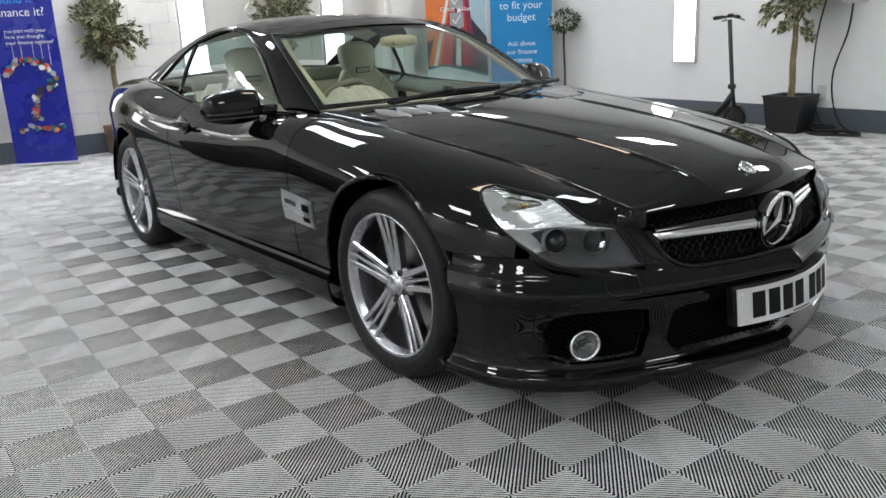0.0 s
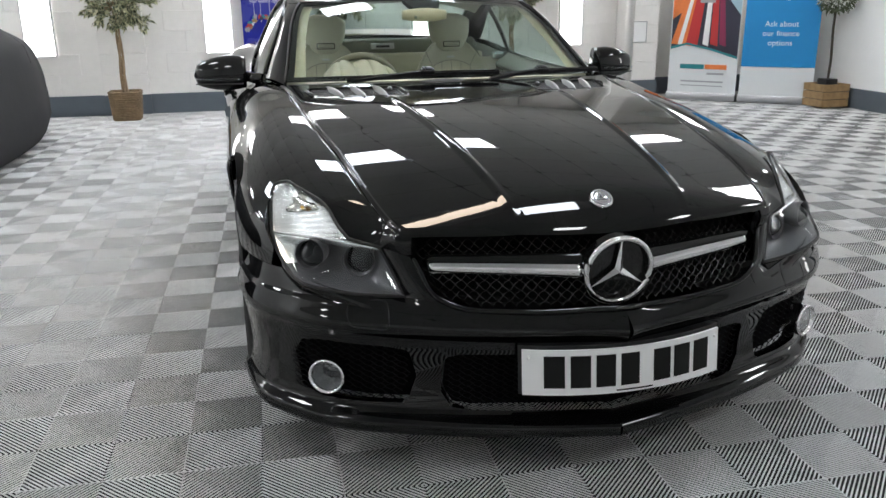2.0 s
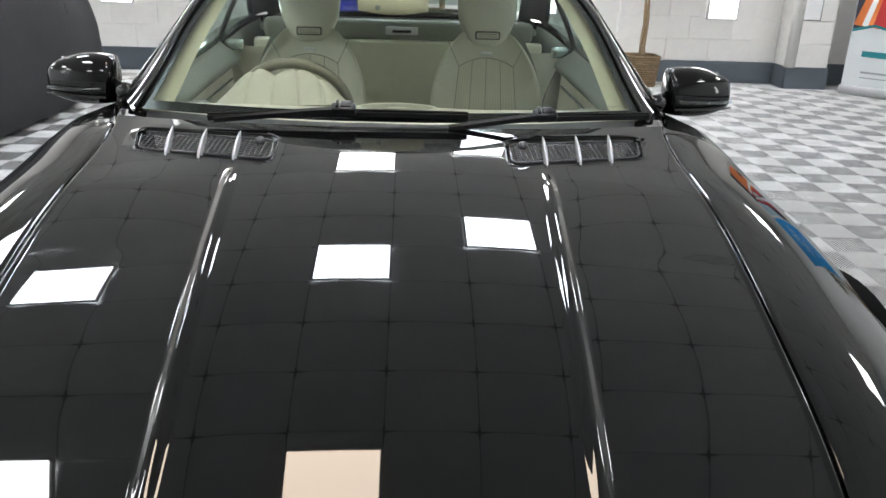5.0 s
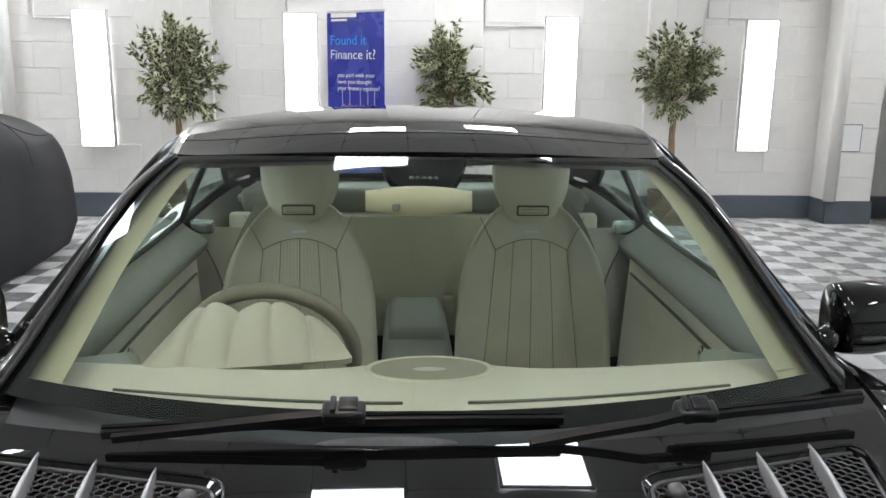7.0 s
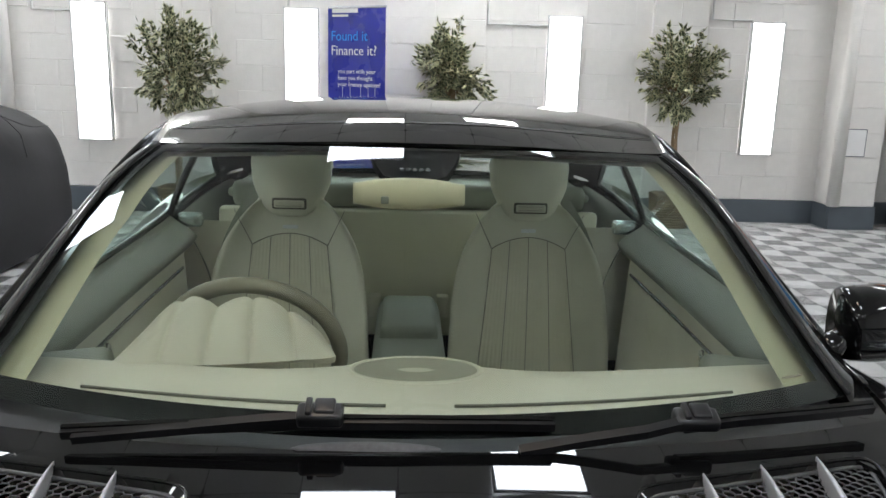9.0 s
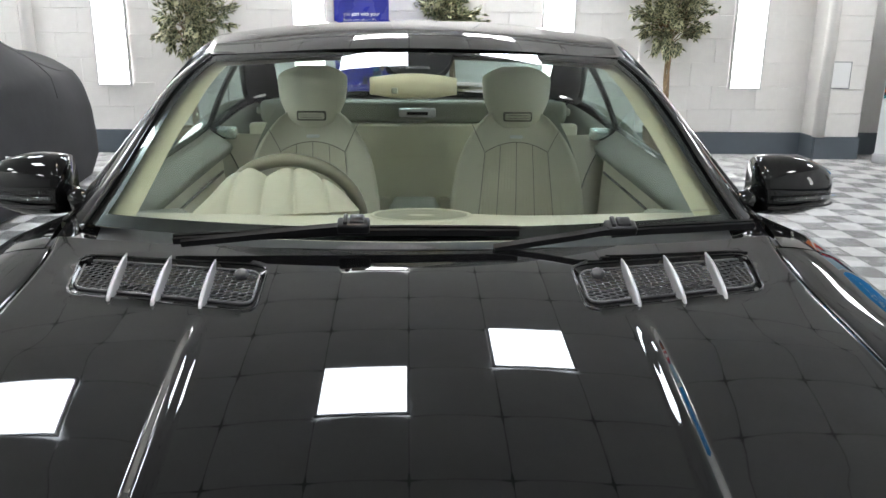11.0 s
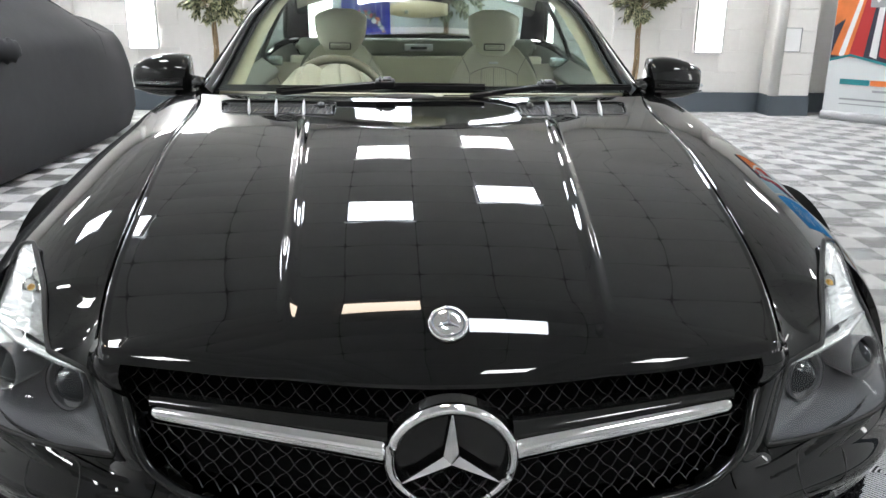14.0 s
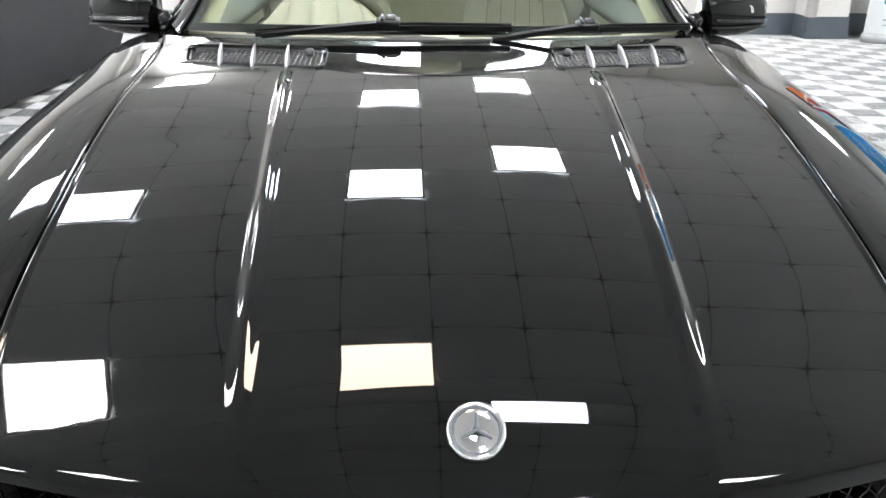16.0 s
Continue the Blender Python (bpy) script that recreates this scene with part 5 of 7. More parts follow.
    for q in range(3):
        g = a0 = math.pi / 2 + q * 2 * math.pi / 3
        box(bm, (-0.009, 0.013 * math.cos(g), 0.013 * math.sin(g)), (0.003, 0.026, 0.005), 0.001, Matrix.Rotation(g, 3, "X"))
    part("hub_emblem", bm, CHROME, w)
    bm = bmesh.new()
    lathe(bm, [(-0.10, 0.06), (-0.10, 0.185), (-0.13, 0.185), (-0.13, 0.06)], 60, "x")
    part("brake_disc", bm, DISC, w)
    bm = bmesh.new()
    lathe(bm, [(-0.075, 0.12), (-0.07, 0.19), (-0.16, 0.195), (-0.16, 0.12), (-0.075, 0.12)], 16, "x", (0, 0, 0), (math.radians(130), math.radians(200)))
    part("brake_caliper", bm, BLACK_PLASTIC, w)
    return w


for y, tr in ((0.0, 0.331), (2.56, 0.328)):
    wheel(pose(0.862, y, tr), tr, False)
    wheel(pose(-0.862, y, tr, 0, 0, 180), tr, True)


# ---- cabin ----
def loft(rings, closed_ends=True):
    bm = bmesh.new()
    rows = [[bm.verts.new(p) for p in r] for r in rings]
    n = len(rows[0])
    for a, b in zip(rows, rows[1:]):
        for i in range(n):
            bm.faces.new((a[i], a[(i + 1) % n], b[(i + 1) % n], b[i]))
    if closed_ends:
        bm.faces.new(rows[0][::-1])
        bm.faces.new(rows[-1])
    return bm


def pill(c, hw, hd, n=32, e=0.6):
    out = []
    for i in range(n):
        a = 2 * math.pi * i / n
        ca, sa = math.cos(a), math.sin(a)
        out.append((c[0] + hw * math.copysign(abs(ca) ** e, ca), c[1] + hd * math.copysign(abs(sa) ** e, sa), c[2]))
    return out


seat_w = spl((0.38, 0.240), (0.50, 0.238), (0.62, 0.232), (0.745, 0.216), (0.82, 0.192), (0.877, 0.160), (0.93, 0.118), (0.97, 0.075))


def seat(s):
    cx = s * 0.353

    def front(x, z):
        """The face of the backrest at an offset x from its middle."""
        t = (z - 0.48) / 0.48
        hw = width(t)
        return 1.905 + 0.085 * t + 0.004 - 0.062 * min(1, abs(x) / hw) ** 3.0 * (1 - 0.55 * t) - 0.012 * math.sin(math.pi * min(max(t, 0), 1))

    def width(t):
        return seat_w(0.48 + 0.48 * t)
    rings = []
    for t in lin(-0.18, 1, 26):
        z = 0.48 + 0.48 * t
        hw = width(t) * (1.0 if t < 0.97 else 0.90)
        fr = [(cx + x, front(x, z), z) for x in lin(-hw, hw, 25)]
        bk = [(cx + hw * math.cos(a), front(hw, z) + 0.03 + 0.10 * math.sin(a), z) for a in lin(0.15, math.pi - 0.15, 9)]
        rings.append(fr + bk)
    e = part("seat", loft(rings), CREAM, car, "cream leather sports seat with a ribbed centre panel")
    # ribbed middle panel, wider towards the cushion
    flare = lambda t: 1.20 - 0.27 * t
    bm = sheet(lambda x, t: Vector((cx + x * flare(t), front(x * flare(t), 0.50 + 0.32 * t) - 0.004 - 0.0004 * math.cos(x * 2 * math.pi / 0.0105), 0.50 + 0.32 * t + 0.035 * t * (1 - (x / 0.12) ** 2))), lin(-0.118, 0.118, 140), lin(-0.28, 1, 17))
    part("ribbed_panel", bm, CREAM_PERF, e, "ribbed leather panel")
    for x in (-0.118, -0.06, 0.0, 0.06, 0.118):
        bm = bmesh.new()
        tube(bm, [(cx + x * flare(t), front(x * flare(t), 0.50 + 0.32 * t) - 0.0045, 0.50 + 0.32 * t + 0.035 * t * (1 - (x / 0.12) ** 2)) for t in lin(-0.28, 1, 17)], 0.0012, 5)
        part("seam", bm, STITCH, e)
    bm = bmesh.new()
    tube(bm, [(cx + x * flare(1), front(x * flare(1), 0.82) - 0.006, 0.82 + 0.035 * (1 - (x / 0.12) ** 2)) for x in lin(-0.118, 0.118, 18)], 0.0015, 5)
    part("seam", bm, STITCH, e)
    for q in (-1, 1):
        bm = bmesh.new()
        tube(bm, [(cx + q * (0.110 + 0.050 * t), front(0.110 + 0.050 * t, 0.82 + 0.105 * t) - 0.0015, 0.82 + 0.105 * t) for t in lin(0, 1, 8)], 0.0012, 5)
        part("seam", bm, STITCH, e)
    # small silver plate
    bm = bmesh.new()
    box(bm, (cx, front(0, 0.872) - 0.004, 0.872), (0.046, 0.006, 0.011), 0.0045)
    part("seat_badge", bm, WHITE_PLATE, e, "small plain silver badge")
    # head restraint with an air outlet
    head_w = spl((0.90, 0.040), (0.915, 0.066), (0.95, 0.094), (1.0, 0.114), (1.05, 0.119), (1.085, 0.105), (1.107, 0.050))
    rings = []
    for t in lin(0, 1, 16):
        a = math.pi * (t - 0.5)
        z = 1.005 + 0.102 * math.sin(a)
        k = max(0.12, math.cos(a)) ** 0.45
        rings.append(pill((cx, 1.995 + 0.03 * t, z), head_w(z), 0.060 * k, 32, 0.75))
    part("headrest", loft(rings), CREAM, e)
    bm = bmesh.new()
    box(bm, (cx, 1.947, 0.944), (0.100, 0.012, 0.033), 0.006)
    part("vent_gap", bm, SLOT, e)
    bm = bmesh.new()
    box(bm, (cx, 1.945, 0.944), (0.090, 0.012, 0.024), 0.005)
    part("neck_vent", bm, CREAM, e, "slim air vent")
    bm = bmesh.new()
    for q in (-1, 0, 1):
        box(bm, (cx, 1.9405, 0.944 + 0.0055 * q), (0.074, 0.003, 0.0022))
    part("vent_slats", bm, SLOT, e, smooth=False)
    # cushion
    rings = []
    for t in lin(0, 1, 14):
        y = 1.42 + 0.50 * t
        rings.append([(p[0], y, 0.35 + (p[1]) + 0.02 * (1 - t)) for p in pill((cx, 0.0, 0), 0.235 * (1 - 0.25 * (1 - t) ** 4), 0.075, 28, 0.55)])
    part("cushion", loft(rings), CREAM, e)
    # belt
    bm = sheet(lambda t, q: Vector((cx + s * (0.222 - 0.11 * t ** 3) + 0.018 * q, 1.955 + 0.06 * t - 0.05 * (1 - t), 0.50 + 0.46 * t)), lin(0, 1, 12), lin(-1, 1, 3))
    part("seat_belt", bm, GREY_LEATHER, e, "grey seat belt strap")
    return e


for s in (1, -1):
    seat(s)


# dashboard: a long moulded shelf under the windscreen
bm = bmesh.new()
prof = [(0.0, 0.842), (0.03, 0.850), (0.10, 0.856), (0.17, 0.860), (0.205, 0.858), (0.226, 0.848), (0.236, 0.826), (0.24, 0.78), (0.255, 0.70), (0.25, 0.60)]
rows = []
for x in lin(-0.66, 0.66, 61):
    u = x / 0.66
    rows.append([bm.verts.new((x * (1 - 0.02 * dy), 0.60 + 0.13 * u * u + (dy * 1.12 + (0.055 * math.exp(-(x / 0.15) ** 2) if dy > 0.15 else 0.0)) * (1 - 0.12 * u * u), z - 0.014 * u ** 4)) for dy, z in prof])
for a, b in zip(rows, rows[1:]):
    for i in range(len(prof) - 1):
        bm.faces.new((a[i], b[i], b[i + 1], a[i + 1]))
dash = part("dashboard", bm, CREAM_DIMMED, car, "cream leather dashboard")
for x0, x1 in ((-0.50, -0.04), (0.06, 0.50)):
    bm = bmesh.new()
    tube(bm, [(x, 0.705 + 0.13 * (x / 0.66) ** 2, 0.8572 - 0.014 * (x / 0.66) ** 4) for x in lin(x0, x1, 20)], 0.0032, 5)
    part("demister_slot", bm, SLOT, dash)
bm = bmesh.new()
lathe(bm, [(-0.002, 0.098), (0.0015, 0.102), (0.001, 0.108), (-0.006, 0.114)], 48, "z")
for v in bm.verts:
    v.co = Vector((v.co.x + 0.005, 0.845 + v.co.y * 0.55, 0.8605 + v.co.z))
part("speaker_rim", bm, CREAM_DIMMED, dash, "raised rim round the speaker")
bm = bmesh.new()
lathe(bm, [(0.0, 0.0005), (0.002, 0.06), (0.001, 0.100)], 40, "z")
for v in bm.verts:
    v.co = Vector((v.co.x * 1.0 + 0.005, 0.845 + v.co.y * 0.55, 0.8590 + v.co.z))
part("speaker_cover", bm, mat("speaker_grey_green", (0.26, 0.25, 0.195), 0.6, var=0.1, scale=300), dash, "round grey speaker cover")

# instrument cowl: soft lobes that fan out from its crest, scalloped at the foot
bm = bmesh.new()
rows = []
crest = spl((0, 0.020), (0.10, 0.050), (0.27, 0.075), (0.40, 0.064), (0.60, 0.078), (0.74, 0.066), (0.90, 0.040), (1, 0.014))
for a in lin(0, 1, 91):
    lobe = abs(math.sin((a * 5 - 0.05) * math.pi)) ** 0.5
    foot = Vector((-0.492 + 0.362 * a, 0.868 + 0.055 * a * a - 0.014 * (lobe - 0.5), 0.852))
    top = Vector((-0.470 + 0.305 * a, 1.005, 0.854 + crest(a)))
    row = []
    for t in lin(0, 1, 20):
        p = foot.lerp(top, t)
        p.z += (0.020 * math.sin(math.pi * t) + 0.016 * (lobe - 0.7) * math.sin(math.pi * min(0.75, 0.10 + 0.75 * t))) * min(1, 6 * a, 6 * (1 - a))
        row.append(bm.verts.new(p))
    rows.append(row)
for a, b in zip(rows, rows[1:]):
    for i in range(19):
        bm.faces.new((a[i], b[i], b[i + 1], a[i + 1]))
flange(bm, 0.012)
part("instrument_cowl", bm, CREAM_DIMMED, dash, "soft cream lobed cowl over the instruments")

# steering wheel
sw = Matrix.Translation((-0.302, 1.10, 0.795)) @ Matrix.Rotation(radians(24), 4, "X")
bm = bmesh.new()
tube(bm, [sw @ Vector((0.165 * math.sin(a), 0, 0.165 * math.cos(a))) for a in lin(0, 2 * math.pi, 61)[:-1]], 0.0155, 12, closed=True)
stw = part("steering_wheel", bm, mat("taupe_leather", (0.22, 0.20, 0.145), 0.45, var=0.06, scale=20, bump=0.0003, bscale=350), car, "taupe leather steering wheel")
bm = bmesh.new()
for a in (90, -90, 180):
    d = sw.to_3x3() @ Vector((math.sin(radians(a)), 0, math.cos(radians(a))))
    c = sw.translation + d * 0.10
    tube(bm, [sw.translation, sw.translation + d * 0.155], 0.016, 8)
part("wheel_spokes", bm, SATIN, stw)
bm = bmesh.new()
bmesh.ops.create_cone(bm, cap_ends=True, segments=32, radius1=0.075, radius2=0.06, depth=0.04, matrix=sw @ Matrix.Rotation(radians(90), 4, "X"))
part("wheel_boss", bm, CREAM, stw)

# doors, inside
for s in (1, -1):
    def dr(y, t):
        top = z0(y) - 0.003
        x = xe(y) - 0.014 - 0.078 * math.sin(min(1, max(0, t) * 1.25) * math.pi / 2) ** 1.5 + 0.05 * max(0, t - 0.75)
        return Vector((s * x, y, top - 0.085 * t))
    bm = sheet(dr, lin(0.85, 2.05, 36), lin(-0.02, 1, 12))
    dc = part("door_top_pad", bm, GREY_LEATHER, car, "grey-green padded door top")
    bm = sheet(lambda y, t: Vector((s * (xe(y) - 0.083 - 0.025 * t), y, z0(y) - 0.074 - 0.41 * t)), lin(0.80, 1.95, 30), lin(0, 1, 12))
    part("door_card", bm, CREAM, dc, "cream leather door panel")
    bm = bmesh.new()
    tube(bm, [(s * (xe(y) - 0.097), y, z0(y) - 0.112) for y in lin(0.98, 1.90, 24)], 0.0045, 6)
    part("door_trim_strip", bm, DARK_REFLECTOR, dc, "dark trim strip")
    bm = bmesh.new()
    tube(bm, [(s * (0.660 - 0.022 * math.sin(math.pi * t)), 1.17 + 0.15 * t, 0.735 - 0.01 * t) for t in lin(0, 1, 12)], 0.008, 8)
    part("inner_handle", bm, CHROME, dc, "chrome inner door handle")
    bm = bmesh.new()
    rings = [[(s * (0.625 + 0.04 * k * math.cos(a)), y, 0.48 + 0.03 * k * math.sin(a)) for a in lin(0, 2 * math.pi, 17)[:-1]] for y, k in zip(lin(1.05, 1.85, 12), (0.2, 0.7, 1, 1, 1, 1, 1, 1, 1, 0.9, 0.6, 0.15))]
    part("armrest", loft(rings), CREAM, dc, "cream armrest")
    bm = bmesh.new()
    box(bm, (s * 0.672, 2.075, 0.868), (0.075, 0.035, 0.045), 0.010)
    part("lock_plate", bm, mat("pale_green_chrome", (0.62, 0.70, 0.68), 0.2, 0.9), dc, "bright lock plate")
    # trim of the post behind the door
    bm = sheet(lambda a, b: Vector((s * (0.47 + 0.235 * a), 2.10 + 0.03 * (1 - a) ** 2, 0.42 + 0.445 * b - 0.01 * (1 - a))), lin(0, 1, 10), lin(0, 1, 10))
    part("post_trim", bm, CREAM, dc, "cream trim behind the door")
    # rear side trim and corner pad
    bm = sheet(lambda y, t: Vector((s * (xe(y) - 0.02 - 0.10 * math.sin(t * math.pi / 2)), y, z0(y) - 0.015 - 0.28 * t)), lin(2.09, 2.62, 16), lin(0, 1, 10))
    part("rear_side_trim", bm, GREY_LEATHER, car, "grey-green rear side trim")
    bm = bmesh.new()
    box(bm, (s * 0.585, 0.905, 0.818), (0.17, 0.16, 0.05), 0.022, Matrix.Rotation(s * -0.35, 3, "Z"), 3)
    part("dash_end_pad", bm, GREY_LEATHER, dash, "grey-green dash end")
    # roll-over hoop behind the seat
    bm = bmesh.new()
    rings = []
    for t in lin(0, 1, 8):
        z = 0.62 + 0.30 * t
        rings.append(pill((s * 0.43, 2.17, z), 0.155 * (1 - 0.42 * t ** 4), 0.05 * (1 - 0.4 * t ** 4), 24, 0.75))
    part("seat_back_pad", loft(rings), CREAM, car, "cream pad behind the seat")

# rear bulkhead, parcel shelf, floor and tunnel
bm = bmesh.new()
box(bm, (0, 2.24, 0.67), (1.24, 0.05, 0.43), 0.012)
part("rear_bulkhead", bm, mat("pale_olive_leather", (0.70, 0.68, 0.53), 0.5, var=0.05, scale=15, bump=0.0004, bscale=350), car, "pale olive padded bulkhead behind the seats")
bm = bmesh.new()
box(bm, (0, 2.262, 0.925), (1.16, 0.05, 0.085), 0.02)
rs = part("roll_bar_cover", bm, GREY_LEATHER, car, "grey-green cross cover behind the seats")
bm = bmesh.new()
box(bm, (0.01, 2.232, 0.925), (0.14, 0.014, 0.034), 0.006)
part("latch_plate", bm, SATIN, rs, "silver latch plate")
bm = bmesh.new()
box(bm, (0.01, 2.224, 0.923), (0.08, 0.006, 0.012), 0.002)
part("latch_slot", bm, VOID, rs)
bm = bmesh.new()
box(bm, (0, 2.50, 0.925), (1.20, 0.46, 0.03), 0.01)
part("parcel_shelf", bm, GREY_LEATHER, car, "grey-green parcel shelf")
bm = bmesh.new()
box(bm, (0, 1.52, 0.30), (1.44, 1.5, 0.03), 0.005)
part("cabin_floor", bm, mat("olive_carpet", (0.10, 0.10, 0.075), 0.95, var=0.2, scale=150), car)
bm = bmesh.new()
box(bm, (0.0, 1.60, 0.46), (0.20, 1.15, 0.28), 0.03)
tn = part("centre_console", bm, GREY_LEATHER, car, "grey-green centre console")
bm = bmesh.new()
box(bm, (0.0, 1.93, 0.597), (0.165, 0.34, 0.075), 0.02)
part("console_lid", bm, GREY_LEATHER, tn, "grey-green armrest lid")
for s in (1, -1):
    bm = bmesh.new()
    box(bm, (s * 0.112, 2.19, 0.570), (0.040, 0.04, 0.075), 0.006)
    part("console_side", bm, CREAM, tn, "pale cream block beside the armrest lid")
bm = bmesh.new()
box(bm, (0, 0.92, 0.6), (1.30, 0.05, 0.42), 0.01)
part("dash_lower", bm, CREAM_DIMMED, dash)

# inner mirror and overhead console
bm = bmesh.new()
rings = []
for t in lin(0, 1, 12):
    x = -0.010 + (t - 0.5) * 0.200
    k = max(0.3, math.sin(math.pi * (0.06 + 0.88 * t))) ** 0.35
    rings.append([(x, 1.055 + 0.018 * math.cos(a) * k, 1.114 + 0.029 * math.sin(a) * k) for a in lin(0, 2 * math.pi, 21)[:-1]])
im = part("inner_mirror", loft(rings), mat("cream_plastic", (0.55, 0.50, 0.33), 0.4, var=0.04, scale=20), car, "cream-backed inner rear-view mirror")
bm = bmesh.new()
box(bm, (-0.053, 1.036, 1.105), (0.014, 0.006, 0.014), 0.002)
part("mirror_sensor", bm, GREY_LEATHER, im)
CONSOLE_M = Matrix.Translation(screen_at(0, 0.915) - Vector((0, -0.44, 0.9)) * 0.016) @ Matrix.Rotation(radians(24), 4, "X")
bm = bmesh.new()
prism(bm, [(-0.088, 0.058), (0.088, 0.058), (0.074, 0.0), (0.058, -0.040), (0.034, -0.056), (-0.034, -0.056), (-0.058, -0.040), (-0.074, 0.0)], -0.012, 0.006, CONSOLE_M)
oc = part("overhead_console", bm, VOID, car, "black overhead console with small buttons", smooth=False)
for k in range(5):
    bm = bmesh.new()
    bmesh.ops.create_cone(bm, cap_ends=True, segments=12, radius1=0.0055, radius2=0.0045, depth=0.004, matrix=CONSOLE_M @ Matrix.Translation((-0.024 + 0.012 * k, -0.022, 0.007)))
    part("console_button", bm, DARK_REFLECTOR, oc)
# small marks printed in the corner of the windscreen
bm = bmesh.new()
for k in range(5):
    p = screen_at(0.86 + 0.012 * k, 0.075)
    box(bm, p + Vector((0, -0.001, 0.0015)), (0.006, 0.006, 0.001))
part("glass_mark", bm, STITCH, windscreen, smooth=False)


# ---- things round the room ----
LEAF = mat("variegated_leaf", (0.075, 0.095, 0.045), 0.5, var=0.45, scale=30)
LEAF_PALE = mat("pale_leaf_edge", (0.54, 0.53, 0.33), 0.5, var=0.25, scale=30)
BARK = mat("pale_twisted_bark", (0.27, 0.19, 0.11), 0.8, var=0.35, scale=40, bump=0.002, bscale=80)
BASKET = mat("woven_basket", (0.22, 0.15, 0.085), 0.75, var=0.4, scale=60, bump=0.002, bscale=120)
SOIL = mat("dark_soil", (0.03, 0.024, 0.018), 0.95, var=0.4, scale=80, bump=0.004, bscale=60)
POT_BLACK = mat("satin_black_pot", (0.014, 0.014, 0.015), 0.4, var=0.15, scale=20)
WOOD = mat("pale_pine", (0.33, 0.21, 0.10), 0.65, var=0.3, scale=18, bump=0.001, bscale=60)
PETAL = mat("white_petal", (0.75, 0.74, 0.68), 0.6, var=0.1, scale=30)
BLUE = mat("royal_blue_print", (0.018, 0.025, 0.30), 0.28, var=0.1, scale=3, rvar=0.06)
BLUE_TXT = mat("cyan_print", (0.03, 0.32, 0.85), 0.4)
SKY = mat("bright_blue_print", (0.015, 0.25, 0.58), 0.4, var=0.03, scale=3)
WHITE_TXT = mat("white_print", (0.82, 0.82, 0.82), 0.45)
PALE = mat("pale_banner_base", (0.72, 0.74, 0.75), 0.45, var=0.02, scale=3)
ALU = mat("brushed_aluminium", (0.6, 0.6, 0.62), 0.35, 1.0)
SCOOT = mat("black_scooter_metal", (0.015, 0.015, 0.016), 0.4, var=0.1, scale=40)
CABLE = mat("black_cable_sheath", (0.012, 0.012, 0.012), 0.5)
COVER = mat("charcoal_stretch_cover", (0.022, 0.022, 0.024), 0.78, var=0.15, scale=6, bump=0.0012, bscale=14)
CONDUIT = mat("white_conduit", (0.72, 0.72, 0.70), 0.45)
RED, ORANGE, TEAL, GREYP = mat("red_print", (0.50, 0.03, 0.03), 0.4), mat("orange_print", (0.75, 0.20, 0.05), 0.4, var=0.3, scale=6), mat("teal_print", (0.02, 0.22, 0.25), 0.4), mat("grey_print", (0.35, 0.36, 0.38), 0.4)
DARKP = mat("dark_print", (0.03, 0.03, 0.05), 0.4)
MAROON = mat("maroon_print", (0.22, 0.02, 0.07), 0.4)


def leaf_mesh(bm, p, d, size, bend, up):
    """One pointed leaf, folded along its middle."""
    d = d.normalized()
    side = d.cross(up)
    side = side.normalized() if side.length > 0.01 else Vector((1, 0, 0))
    n = side.cross(d)
    w = size * 0.24
    a = bm.verts.new(p)
    m1 = bm.verts.new(p + d * size * 0.5 + n * bend * 0.4 * size)
    l1, r1 = bm.verts.new(p + d * size * 0.42 + side * w + n * bend * size * 0.7), bm.verts.new(p + d * size * 0.42 - side * w + n * bend * size * 0.7)
    t = bm.verts.new(p + d * size - n * bend * size * 0.4)
    bm.faces.new((a, l1, m1))
    bm.faces.new((l1, t, m1))
    bm.faces.new((a, m1, r1))
    bm.faces.new((m1, t, r1))


